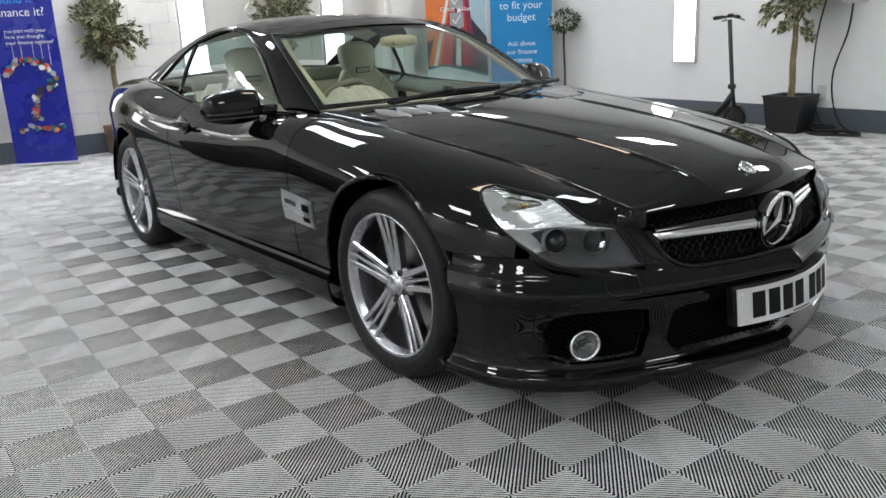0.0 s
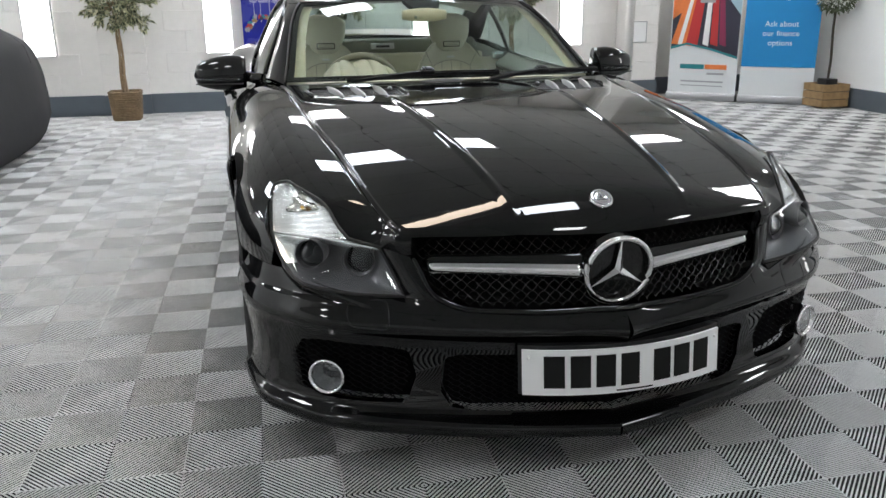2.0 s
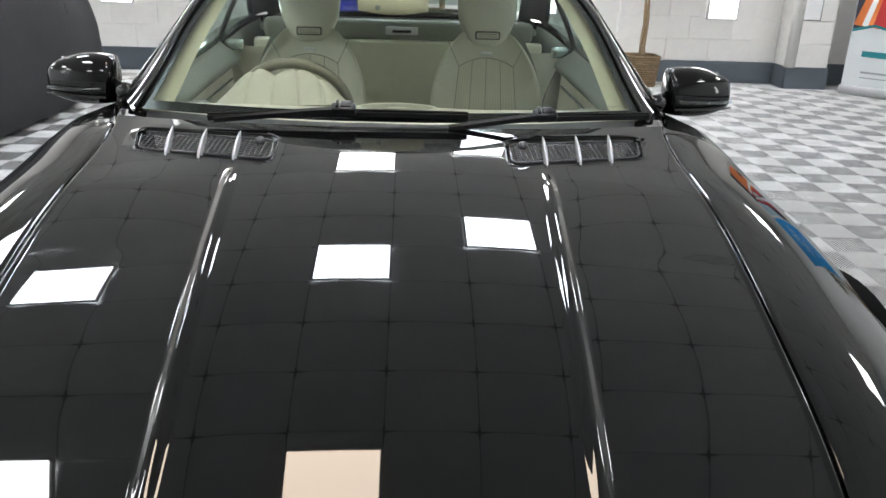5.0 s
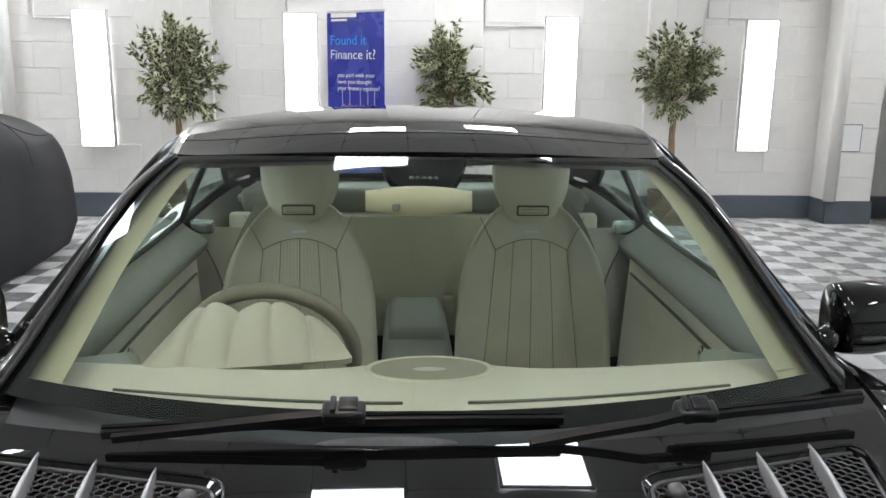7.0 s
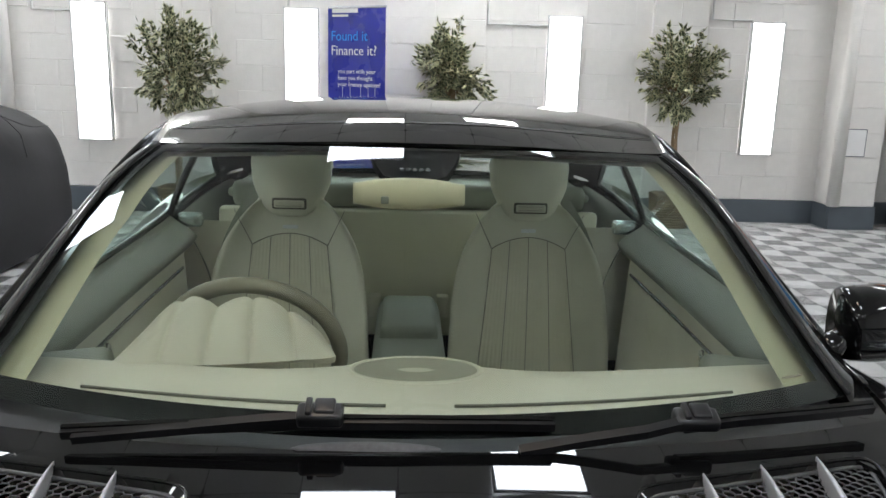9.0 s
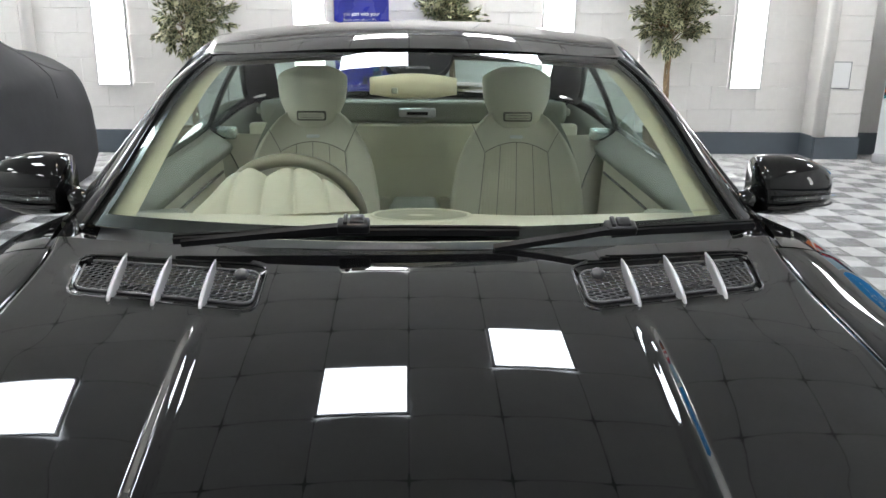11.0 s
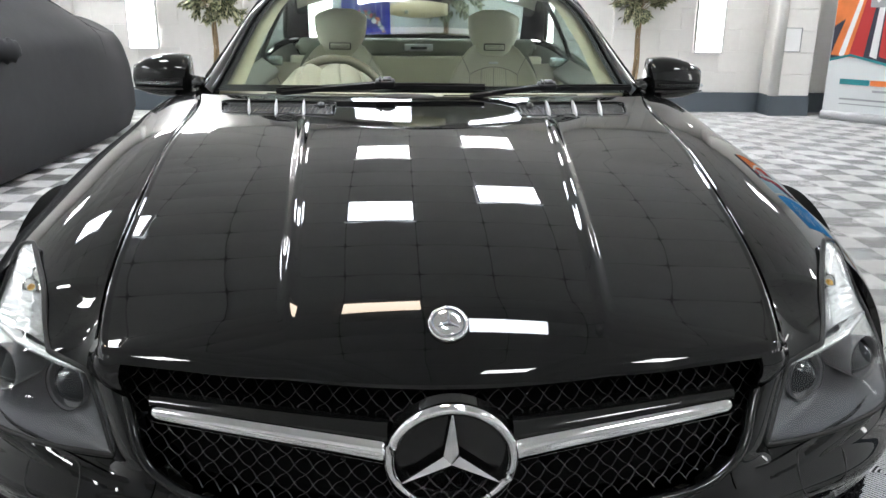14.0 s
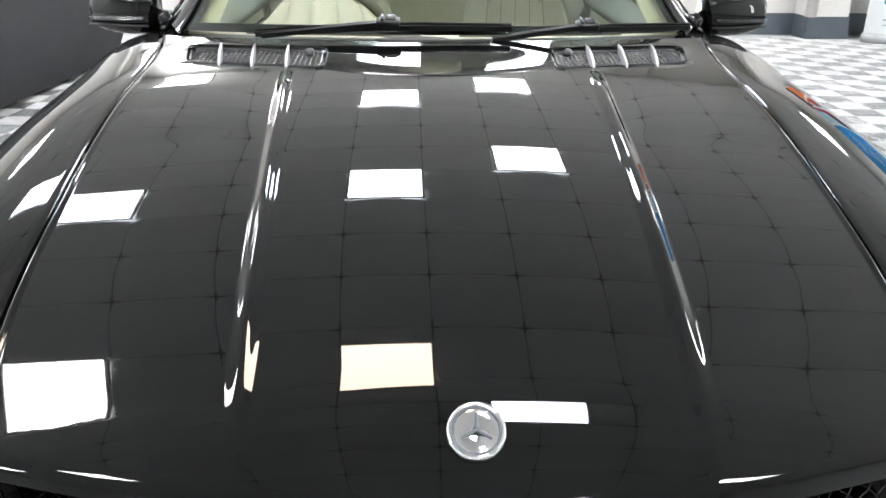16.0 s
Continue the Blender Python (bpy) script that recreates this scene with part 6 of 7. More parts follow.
def ficus(e, seed, height, spread, crown_h, n_leaf, trunk0):
    """Twisted stems and a loose round crown of variegated leaves, in the thing's own space."""
    rnd = random.Random(seed)
    base_z = height - crown_h
    bm = bmesh.new()
    for k in range(3):
        ph = k * 2 * math.pi / 3
        tube(bm, [(0.022 * math.cos(ph + 5 * t) * (1 - 0.3 * t), 0.022 * math.sin(ph + 5 * t) * (1 - 0.3 * t), trunk0 + (base_z + crown_h * 0.35 - trunk0) * t) for t in lin(0, 1, 24)], lambda t: 0.016 - 0.006 * t, 7)
    part("trunk", bm, BARK, e, "pale twisted trunk")
    bm = bmesh.new()
    tips = []
    c0 = Vector((0, 0, base_z + crown_h * 0.48))
    for k in range(54):
        while True:
            q = Vector((rnd.uniform(-1, 1), rnd.uniform(-1, 1), rnd.uniform(-1, 1)))
            if 0.25 < q.length < 1:
                break
        out = q.normalized() * (0.72 + 0.40 * rnd.random())
        tip = c0 + Vector((out.x * spread, out.y * spread * 0.8, out.z * crown_h * 0.52))
        root = Vector((0, 0, base_z + crown_h * (0.02 + 0.30 * rnd.random())))
        mid = root.lerp(tip, 0.5) + Vector((0, 0, 0.05 * rnd.random()))
        cv = curve3([root, mid, tip + Vector((0, 0, -0.03 if out.z < 0.3 else 0.02))])
        tube(bm, [cv(t) for t in lin(0, 1, 7)], lambda t: 0.005 - 0.0035 * t, 4, cap=False)
        tips.append(cv)
    part("branch_work", bm, BARK, e)
    # each leaf is pale with a dark green middle on both faces
    dark, pale = bmesh.new(), bmesh.new()
    for k in range(n_leaf):
        cv = rnd.choice(tips)
        t = 0.30 + 0.70 * rnd.random() ** 0.6
        p = cv(t) + Vector((rnd.gauss(0, 0.018), rnd.gauss(0, 0.018), rnd.gauss(0, 0.018)))
        d = (cv(min(1, t + 0.02)) - cv(t - 0.02)).normalized() + Vector((rnd.gauss(0, 0.55), rnd.gauss(0, 0.55), rnd.gauss(-0.35, 0.5)))
        size, bend = rnd.uniform(0.058, 0.094), rnd.uniform(-0.15, 0.25)
        up = Vector((rnd.gauss(0, 0.5), rnd.gauss(0, 0.5), 1))
        leaf_mesh(pale, p, d, size, bend, up)
        d.normalize()
        n = d.cross(up).cross(d).normalized() * 0.0016
        for q in (1, -1):
            leaf_mesh(dark, p + d * size * 0.12 + n * q, d, size * 0.72, bend, up)
    for nm, b, mat_ in (("foliage", dark, LEAF), ("pale_foliage", pale, LEAF_PALE)):
        lf = part(nm, b, mat_, e, smooth=False)
        lf["kind"] = "stuff"


def basket_pot(e, r, h, material, square=False):
    bm = bmesh.new()
    if square:
        ring = lambda k, z: [(k * x, k * y, z) for x, y in ((-1, -1), (1, -1), (1, 1), (-1, 1))]
        rows = [ring(r * 0.80, 0.0), ring(r, h), ring(r * 1.04, h), ring(r * 1.04, h + 0.012), ring(r * 0.92, h + 0.012), ring(r * 0.88, h - 0.04)]
        vs = [[bm.verts.new(p) for p in q] for q in rows]
        for a, b in zip(vs, vs[1:]):
            for i in range(4):
                bm.faces.new((a[i], a[(i + 1) % 4], b[(i + 1) % 4], b[i]))
        bm.faces.new(vs[0][::-1])
    else:
        # wickerwork: rounded bands round a tapered square body
        m = int(h / 0.022)
        for k in range(m):
            z = (k + 0.5) * h / m
            hw = r * (0.84 + 0.16 * z / h)
            pts = []
            for i in range(48):
                a = 2 * math.pi * i / 48
                ca, sa = math.cos(a), math.sin(a)
                wv = 0.004 * math.sin(12 * a + math.pi * (k % 2))
                pts.append((math.copysign(abs(ca) ** 0.35, ca) * (hw + wv), math.copysign(abs(sa) ** 0.35, sa) * (hw + wv), z))
            tube(bm, pts, h / m * 0.60, 5, closed=True)
    part("pot", bm, material, e, smooth=not square)
    bm = bmesh.new()
    bmesh.ops.create_cone(bm, cap_ends=True, segments=24, radius1=r * 0.82, radius2=r * 0.80, depth=0.02, matrix=Matrix.Translation((0, 0, h - 0.035)))
    part("soil", bm, SOIL, e)


for i, (x, y, h, sp, ch) in enumerate(((-1.97, 6.66, 1.74, 0.385, 0.78), (0.38, 6.84, 1.72, 0.335, 0.70), (2.40, 6.82, 1.70, 0.385, 0.66))):
    e = thing("potted_ficus", "variegated ficus tree in a woven basket pot by the block wall", "potted plant", (x, y, 0), "ficus trees by the wall")
    basket_pot(e, 0.155, 0.30, BASKET)
    ficus(e, 11 + i, h, sp, ch, 2300, 0.22)
e = thing("potted_ficus", "variegated ficus tree in a black square planter", "potted plant", (5.38, 2.02, 0))
basket_pot(e, 0.19, 0.35, POT_BLACK, True)
ficus(e, 21, 1.85, 0.42, 0.88, 2300, 0.27)

# flowering standard in a wooden box
e = thing("flower_tree", "white-flowered standard tree in a slatted wooden box", "potted plant", (5.62, 5.28, 0))
bm = bmesh.new()
box(bm, (0, 0, 0.13), (0.30, 0.30, 0.24), 0.004)
part("box_core", bm, SOIL, e, smooth=False)
for k in range(3):
    for q, (dx, dy, lx, ly) in enumerate(((0, -0.16, 0.34, 0.016), (0, 0.16, 0.34, 0.016), (-0.16, 0, 0.016, 0.304), (0.16, 0, 0.016, 0.304))):
        bm = bmesh.new()
        box(bm, (dx, dy, 0.055 + 0.085 * k), (lx, ly, 0.078), 0.003)
        part("slat", bm, WOOD, e, smooth=False)
bm = bmesh.new()
box(bm, (0, 0, 0.28), (0.15, 0.15, 0.07), 0.005)
part("inner_pot", bm, POT_BLACK, e)
bm = bmesh.new()
tube(bm, [(0.01 * math.sin(6 * t), 0, 0.28 + 0.80 * t) for t in lin(0, 1, 12)], 0.014, 7)
part("trunk", bm, mat("dark_stem", (0.05, 0.04, 0.03), 0.8, var=0.3, scale=40), e)
rnd = random.Random(5)
for m_, n, s0, nm in ((LEAF, 420, 0.05, "foliage"), (PETAL, 520, 0.034, "blossom")):
    bm = bmesh.new()
    for k in range(n):
        d = Vector((rnd.gauss(0, 1), rnd.gauss(0, 1), rnd.gauss(0, 1))).normalized()
        if nm == "blossom" and d.z < -0.25:
            continue
        p = Vector((0, 0, 1.16)) + Vector((d.x * 0.18, d.y * 0.18, d.z * 0.13)) * rnd.uniform(0.7, 1.05)
        leaf_mesh(bm, p, d + Vector((rnd.gauss(0, 0.5), rnd.gauss(0, 0.5), rnd.gauss(0, 0.5))), s0 * rnd.uniform(0.8, 1.3), 0.2, Vector((rnd.gauss(0, 1), rnd.gauss(0, 1), 1)))
    part(nm, bm, m_, e, smooth=False)["kind"] = "stuff"


# ---- banners ----
def banner(name, label, at, turn, w, h, material, base=0.09):
    e = thing(name, label, "roll-up banner", at)
    e.rotation_euler = (0, 0, turn)
    bm = bmesh.new()
    box(bm, (0, 0.01, base / 2), (w + 0.02, 0.09, base), 0.012)
    part("base", bm, ALU, e, "aluminium foot case")
    bm = sheet(lambda u, v: Vector((u * w / 2, 0.012 * math.sin(u * 2.6 + v * 2) * 0.4, base + (h - base) * v)), lin(-1, 1, 21), lin(0, 1, 21))
    part("sheet", bm, material, e)
    bm = bmesh.new()
    box(bm, (0, 0.004, h), (w, 0.02, 0.022), 0.004)
    part("top_rail", bm, ALU, e)
    return e


def patch(e, name, pts, material, o=0.010):
    bm = bmesh.new()
    bm.faces.new([bm.verts.new((x, -o, z)) for x, z in pts])
    g = bmesh.ops.extrude_face_region(bm, geom=bm.faces[:])
    for v in [q for q in g["geom"] if isinstance(q, bmesh.types.BMVert)]:
        v.co.y -= 0.001
    return part(name, bm, material, e, smooth=False)


def bar(e, x0, x1, z, h, material, o=0.010, name="print_bar"):
    return patch(e, name, [(x0, z - h / 2), (x1, z - h / 2), (x1, z + h / 2), (x0, z + h / 2)], material, o)


def line(e, text, x, z, size, material, o=0.011, align="CENTER"):
    return words("print_line", text, size, material, e, Matrix.Translation((x, -o, z)) @ Matrix.Rotation(radians(90), 4, "X"), align)


# deep blue poster that stands against the wall
e = banner("finance_banner", "tall curled deep blue banner with white and cyan writing", (-0.45, 6.66, 0), radians(-33), 0.60, 1.84, BLUE, 0.03)
bar(e, -0.25, 0.02, 1.81, 0.035, WHITE_TXT)
bar(e, -0.25, -0.08, 1.77, 0.018, WHITE_TXT)
line(e, "Found it", -0.265, 1.60, 0.115, BLUE_TXT, align="LEFT")
line(e, "Finance it?", -0.265, 1.48, 0.115, WHITE_TXT, align="LEFT")
line(e, "you part with your", -0.19, 1.31, 0.052, WHITE_TXT, align="LEFT")
line(e, "have you thought", -0.19, 1.255, 0.052, WHITE_TXT, align="LEFT")
line(e, "your finance options?", -0.19, 1.20, 0.052, WHITE_TXT, align="LEFT")
# a question mark made up of small objects, as loose coloured patches
rnd = random.Random(3)
cols = [GREYP, WHITE_TXT, ORANGE, DARKP, RED, TEAL, WOOD]
qm = [(0.30 * math.cos(a) * 0.72 - 0.02, 0.86 + 0.17 * math.sin(a)) for a in lin(2.9, -0.9, 16)] + [(0.03 - 0.01 * k, 0.70 - 0.05 * k) for k in range(6)] + [(-0.16 + 0.075 * k, 0.375 + 0.01 * (k % 2)) for k in range(6)]
for k, (x, z) in enumerate(qm):
    for r in range(3):
        cx, cz = x + rnd.gauss(0, 0.018), z + rnd.gauss(0, 0.018)
        n = rnd.randint(4, 6)
        patch(e, "collage_piece", [(cx + rnd.uniform(0.018, 0.042) * math.cos(2 * math.pi * i / n), cz + rnd.uniform(0.015, 0.035) * math.sin(2 * math.pi * i / n)) for i in range(n)], rnd.choice(cols), 0.010 + 0.0006 * r)
for x in (-0.14, -0.06, 0.05, 0.13, 0.20):
    bar(e, x, x + 0.004, 1.08, 0.20, WHITE_TXT)

# two roll-up banners in the corner
B1, B2 = (4.66, 6.30, 0), (5.27, 5.71, 0)
e = banner("motor_finance_banner", "roll-up banner with streaked red and orange road picture over pale base", B1, radians(-48), 0.82, 2.05, PALE)
W = 0.40
patch(e, "picture_field", [(-W, 0.62), (-0.2, 0.66), (0.1, 0.60), (W, 0.52), (W, 2.0), (-W, 2.0)], DARKP, 0.009)
for k, (a, b, m_) in enumerate(((-0.40, -0.15, ORANGE), (-0.22, -0.08, RED), (-0.02, 0.05, WHITE_TXT), (0.07, 0.16, RED), (0.18, 0.26, MAROON), (-0.32, -0.27, WHITE_TXT))):
    patch(e, "light_streak", [(a, 0.665), (b, 0.64), (b * 0.35 + 0.06, 1.75), (a * 0.35 + 0.05, 1.75)], m_, 0.0102 + 0.0004 * k)
patch(e, "sky_patch", [(0.16, 1.3), (W, 1.0), (W, 2.0), (0.1, 2.0)], mat("pale_sky_print", (0.35, 0.5, 0.58), 0.4), 0.0095)
patch(e, "orange_glow", [(-W, 0.95), (-0.2, 1.1), (-0.05, 1.7), (-W, 1.75)], ORANGE, 0.0096)
patch(e, "curve_band", [(-W, 0.60), (-0.2, 0.655), (0.1, 0.59), (W, 0.50), (W, 0.53), (0.1, 0.615), (-0.2, 0.68), (-W, 0.63)], TEAL, 0.0128)
for z in (1.24, 0.86 + 0.62):
    patch(e, "tick_box", [(-0.08, z - 0.10), (0.10, z - 0.10), (0.10, z + 0.09), (-0.08, z + 0.09)], GREYP, 0.0135)
    patch(e, "tick_mark", [(-0.05, z), (-0.01, z - 0.06), (0.07, z + 0.06), (0.06, z + 0.065), (-0.01, z - 0.035), (-0.035, z + 0.01)], WHITE_TXT, 0.0150)
line(e, "Great Value", 0.0, 1.375, 0.085, WHITE_TXT, 0.0152)
bar(e, -0.27, 0.02, 0.40, 0.055, TEAL)
bar(e, 0.03, 0.29, 0.40, 0.055, ORANGE)
bar(e, 0.06, 0.26, 0.32, 0.022, GREYP)
bar(e, -0.25, 0.26, 0.225, 0.018, GREYP)
bar(e, -0.25, 0.26, 0.175, 0.010, GREYP)

e = banner("car_finance_banner", "bright blue roll-up banner with white finance wording over pale base", B2, radians(-40), 0.80, 2.05, PALE)
patch(e, "blue_field", [(-W, 0.42), (W, 0.42), (W, 2.02), (-W, 2.02)], SKY, 0.009)
for k, t in enumerate(("Car", "finance", "to fit your", "budget")):
    line(e, t, 0.0, 1.68 - 0.15 * k, 0.135, WHITE_TXT, 0.0105)
for k, t in enumerate(("Ask about", "our finance", "options")):
    line(e, t, 0.0, 0.90 - 0.105 * k, 0.088, WHITE_TXT, 0.0105)


# ---- electric scooter ----
e = thing("electric_scooter", "black folding electric scooter standing by the white wall", "scooter", (5.17, 2.98, 0))
e.rotation_euler = (0, 0, radians(4))
# it points along -y
bm = bmesh.new()
box(bm, (0, 0.02, 0.155), (0.15, 0.62, 0.055), 0.018, None, 3)
part("deck", bm, SCOOT, e)
bm = bmesh.new()
box(bm, (0, 0.02, 0.185), (0.13, 0.50, 0.006), 0.002)
part("deck_mat", bm, RUBBER, e)
bm = bmesh.new()
tube(bm, [(0, -0.27, 0.165), (0, -0.36, 0.26), (0, -0.43, 0.36)], 0.032, 10)
part("neck", bm, SCOOT, e)
bm = bmesh.new()
tube(bm, [(0, -0.455, 0.22), (0, -0.425, 0.42), (0, -0.36, 1.10)], 0.021, 12)
st = part("stem", bm, SCOOT, e)
bm = bmesh.new()
box(bm, (0, -0.42, 0.44), (0.06, 0.07, 0.05), 0.012)
part("stem_latch", bm, SCOOT, st)
bm = bmesh.new()
tube(bm, [(-0.24, -0.33, 1.12), (-0.1, -0.36, 1.13), (0.1, -0.36, 1.13), (0.24, -0.33, 1.12)], 0.012, 8)
part("handlebar", bm, SCOOT, e)
for sx in (-1, 1):
    bm = bmesh.new()
    tube(bm, [(sx * 0.13, -0.355, 1.128), (sx * 0.245, -0.33, 1.12)], 0.018, 10)
    part("grip", bm, RUBBER, e)
    bm = bmesh.new()
    tube(bm, [(sx * 0.11, -0.37, 1.12), (sx * 0.15, -0.41, 1.10), (sx * 0.22, -0.40, 1.09)], 0.006, 6)
    part("brake_lever", bm, SCOOT, e)
bm = bmesh.new()
box(bm, (0, -0.37, 1.145), (0.06, 0.05, 0.03), 0.01)
part("display", bm, GLOSS_BLACK, e)
for y in (-0.46, 0.43):
    bm = bmesh.new()
    lathe(bm, [(-0.025, 0.07), (-0.03, 0.105), (-0.018, 0.122), (0.018, 0.122), (0.03, 0.105), (0.025, 0.07)], 36, "x", (0, y, 0.122))
    wh = part("wheel", bm, RUBBER, e, "air-filled black tyre")
    bm = bmesh.new()
    lathe(bm, [(-0.03, 0.0005), (-0.032, 0.05), (-0.022, 0.072), (0.022, 0.072), (0.032, 0.05), (0.03, 0.0005)], 28, "x", (0, y, 0.122))
    part("hub", bm, SCOOT, wh)
    bm = bmesh.new()
    lathe(bm, [(-0.035, 0.136), (0.0, 0.141), (0.035, 0.136)], 16, "x", (0, y, 0.122), (math.radians(20), math.radians(150)))
    part("mudguard", bm, SCOOT, e)
for sx in (-1, 1):
    bm = bmesh.new()
    tube(bm, [(sx * 0.045, -0.46, 0.122), (sx * 0.045, -0.455, 0.22), (0, -0.45, 0.27)], 0.012, 8)
    part("fork", bm, SCOOT, e)
    bm = bmesh.new()
    tube(bm, [(sx * 0.05, 0.43, 0.122), (sx * 0.05, 0.30, 0.15)], 0.014, 8)
    part("rear_stay", bm, SCOOT, e)

# ---- car charger on the wall with its cables ----
e = thing("wall_charger", "white rounded charging box on the wall with black cables", "charger", (5.68, 1.60, 0))
bm = bmesh.new()
rings = []
for k in range(8):
    t = k / 7
    q = 1 - 0.35 * t ** 3
    rings.append([(-0.12 * t, 0.16 * q * math.copysign(abs(math.cos(a)) ** 0.6, math.cos(a)), 1.36 + 0.16 * q * math.copysign(abs(math.sin(a)) ** 0.6, math.sin(a))) for a in lin(0, 2 * math.pi, 33)[:-1]])
part("box", loft(rings), mat("white_plastic", (0.78, 0.78, 0.77), 0.35), e)
bm = bmesh.new()
cv = curve3([(-0.06, 0.0, 1.20), (-0.07, 0.02, 0.95), (-0.08, 0.12, 0.60), (-0.10, 0.10, 0.30), (-0.15, -0.02, 0.08), (-0.25, -0.22, 0.016)])
tube(bm, [cv(t) for t in lin(0, 1, 40)], 0.009, 7)
part("cable", bm, CABLE, e)
bm = bmesh.new()
cv = curve3([(-0.02, 0.24, 1.40), (-0.04, 0.32, 1.0), (-0.06, 0.34, 0.55), (-0.10, 0.28, 0.25), (-0.22, 0.10, 0.03), (-0.34, 0.02, 0.014)])
tube(bm, [cv(t) for t in lin(0, 1, 40)], 0.008, 7)
part("cable", bm, CABLE, e)
bm = bmesh.new()
tube(bm, [(-0.36 + (0.13 + 0.02 * math.sin(3 * a)) * math.cos(a), -0.05 + (0.26 + 0.03 * math.sin(2 * a)) * math.sin(a), 0.012 + 0.002 * a) for a in lin(0, 4 * math.pi, 90)], 0.009, 7)
part("cable_coil", bm, CABLE, e)
bm = bmesh.new()
tube(bm, [(-0.24 + 0.07 * math.cos(a) * (1 + 0.2 * math.sin(2.3 * a)), 0.10 + 0.11 * math.sin(a), 0.018 + 0.004 * a) for a in lin(0, 5 * math.pi, 90)], 0.011, 7)
part("cable_bundle", bm, CABLE, e)
bm = bmesh.new()
box(bm, (5.692, 1.87, 0.36), (0.022, 0.09, 0.15), 0.004)
solo("wall_socket", bm, mat("white_socket", (0.70, 0.70, 0.69), 0.4), "small white socket plate on the wall", "socket")


# ---- car under a dark cover ----
def covered_car():
    e = thing("covered_car", "parked car hidden under a charcoal fabric cover", "covered car", (-3.42, 4.2, 0))
    top = spl((-2.3, 0.62), (-2.0, 0.80), (-1.4, 0.92), (-0.8, 1.22), (-0.2, 1.36), (0.5, 1.34), (1.0, 1.10), (1.45, 1.02), (1.70, 0.90), (1.80, 0.70))
    wid = spl((-2.3, 0.62), (-2.0, 0.82), (-1.2, 0.93), (0.0, 0.95), (1.0, 0.95), (1.45, 0.90), (1.70, 0.80), (1.80, 0.66))

    def f(y, a):
        w, h = wid(y), top(y)
        ang = math.pi * a
        ca, sa = math.cos(ang), math.sin(ang)
        x = -w * math.copysign(abs(ca) ** 0.45, ca)
        z = 0.03 + (h - 0.03) * abs(sa) ** 0.55
        if z > 0.85:
            x *= 1 - 0.42 * ((z - 0.85) / 0.55)
        fold = 0.006 * math.sin(y * 3.1 + 5 * a) * math.sin(ang) + 0.0022 * math.sin(6 * y + 31 * z) * (1 - abs(sa) * 0.5)
        tuck = -0.10 * max(0, (0.22 - z) / 0.22) ** 1.5
        return Vector((x * (1 + tuck) + fold * (1 if x > 0 else -1), y, z + 0.4 * fold * sa))
    ys = lin(-2.3, 1.8, 90)
    bm = sheet(f, ys, lin(0.0, 1.0, 72))
    for k in (0, -1):
        bm.verts.ensure_lookup_table()
        n = 72
        row = bm.verts[0:n] if k == 0 else bm.verts[(len(ys) - 1) * n:len(ys) * n]
        bm.faces.new(row)
    part("cover", bm, COVER, e)
    bm = bmesh.new()
    for a in (0.74, 0.26):
        tube(bm, [f(y, a) + Vector((0, 0, 0.002)) for y in lin(-2.2, 1.7, 60)], 0.004, 5)
    part("seam", bm, mat("seam_thread", (0.05, 0.05, 0.052), 0.8), e)
    for y in (0.75, -1.2):
        bm = bmesh.new()
        tube(bm, [f(y + 0.25 * math.sin(math.pi * a) ** 2, a) + Vector((0, 0, 0.002)) for a in lin(0.12, 0.88, 40)], 0.004, 5)
        part("seam", bm, bpy.data.materials["seam_thread"], e)
    bm = bmesh.new()
    g = bmesh.ops.create_uvsphere(bm, u_segments=20, v_segments=12, radius=1)
    for v in g["verts"]:
        n = v.co.copy()
        v.co = Vector((0.93 + 0.08 * n.x, -0.86 + 0.08 * n.y, 0.83 + 0.075 * n.z + 0.01 * math.sin(9 * n.x + 7 * n.y)))
    part("mirror_pocket", bm, COVER, e)
    return e


covered_car()

# ---- fittings on the block wall ----
for i, x in enumerate((-2.75, 3.30)):
    e = thing("track_light", "white track with three small lit spotlights", "spotlight", (x, WALL_Y - 0.002, 2.17 + 0.03 * i), "spotlight tracks")
    bm = bmesh.new()
    box(bm, (0, -0.03, 0), (0.94, 0.03, 0.028), 0.004)
    for k in (-0.4, 0.4):
        box(bm, (k, -0.008, 0), (0.03, 0.03, 0.02))
    part("track", bm, CONDUIT, e)
    for k in (-0.32, 0.0, 0.31):
        bm = bmesh.new()
        lathe(bm, [(-0.09, 0.0005), (-0.09, 0.034), (-0.15, 0.042), (-0.152, 0.038)], 20, "y", (k, 0, -0.005))
        sp = part("spot", bm, CONDUIT, e)
        bm = bmesh.new()
        bmesh.ops.create_cone(bm, cap_ends=True, segments=20, radius1=0.036, radius2=0.036, depth=0.006, matrix=Matrix.Translation((k, -0.147, -0.005)) @ Matrix.Rotation(radians(90), 4, "X"))
        part("bulb", bm, glow("spot_bulb", (1.0, 0.97, 0.92), 14.0) if "spot_bulb" not in bpy.data.materials else bpy.data.materials["spot_bulb"], sp)


def conduit(name, pts, r=0.010):
    bm = bmesh.new()
    tube(bm, pts, r, 8)
    return tagged(part(name, bm, CONDUIT, None), "thin white cable conduit fixed to the block wall", "conduit", "wall conduits")


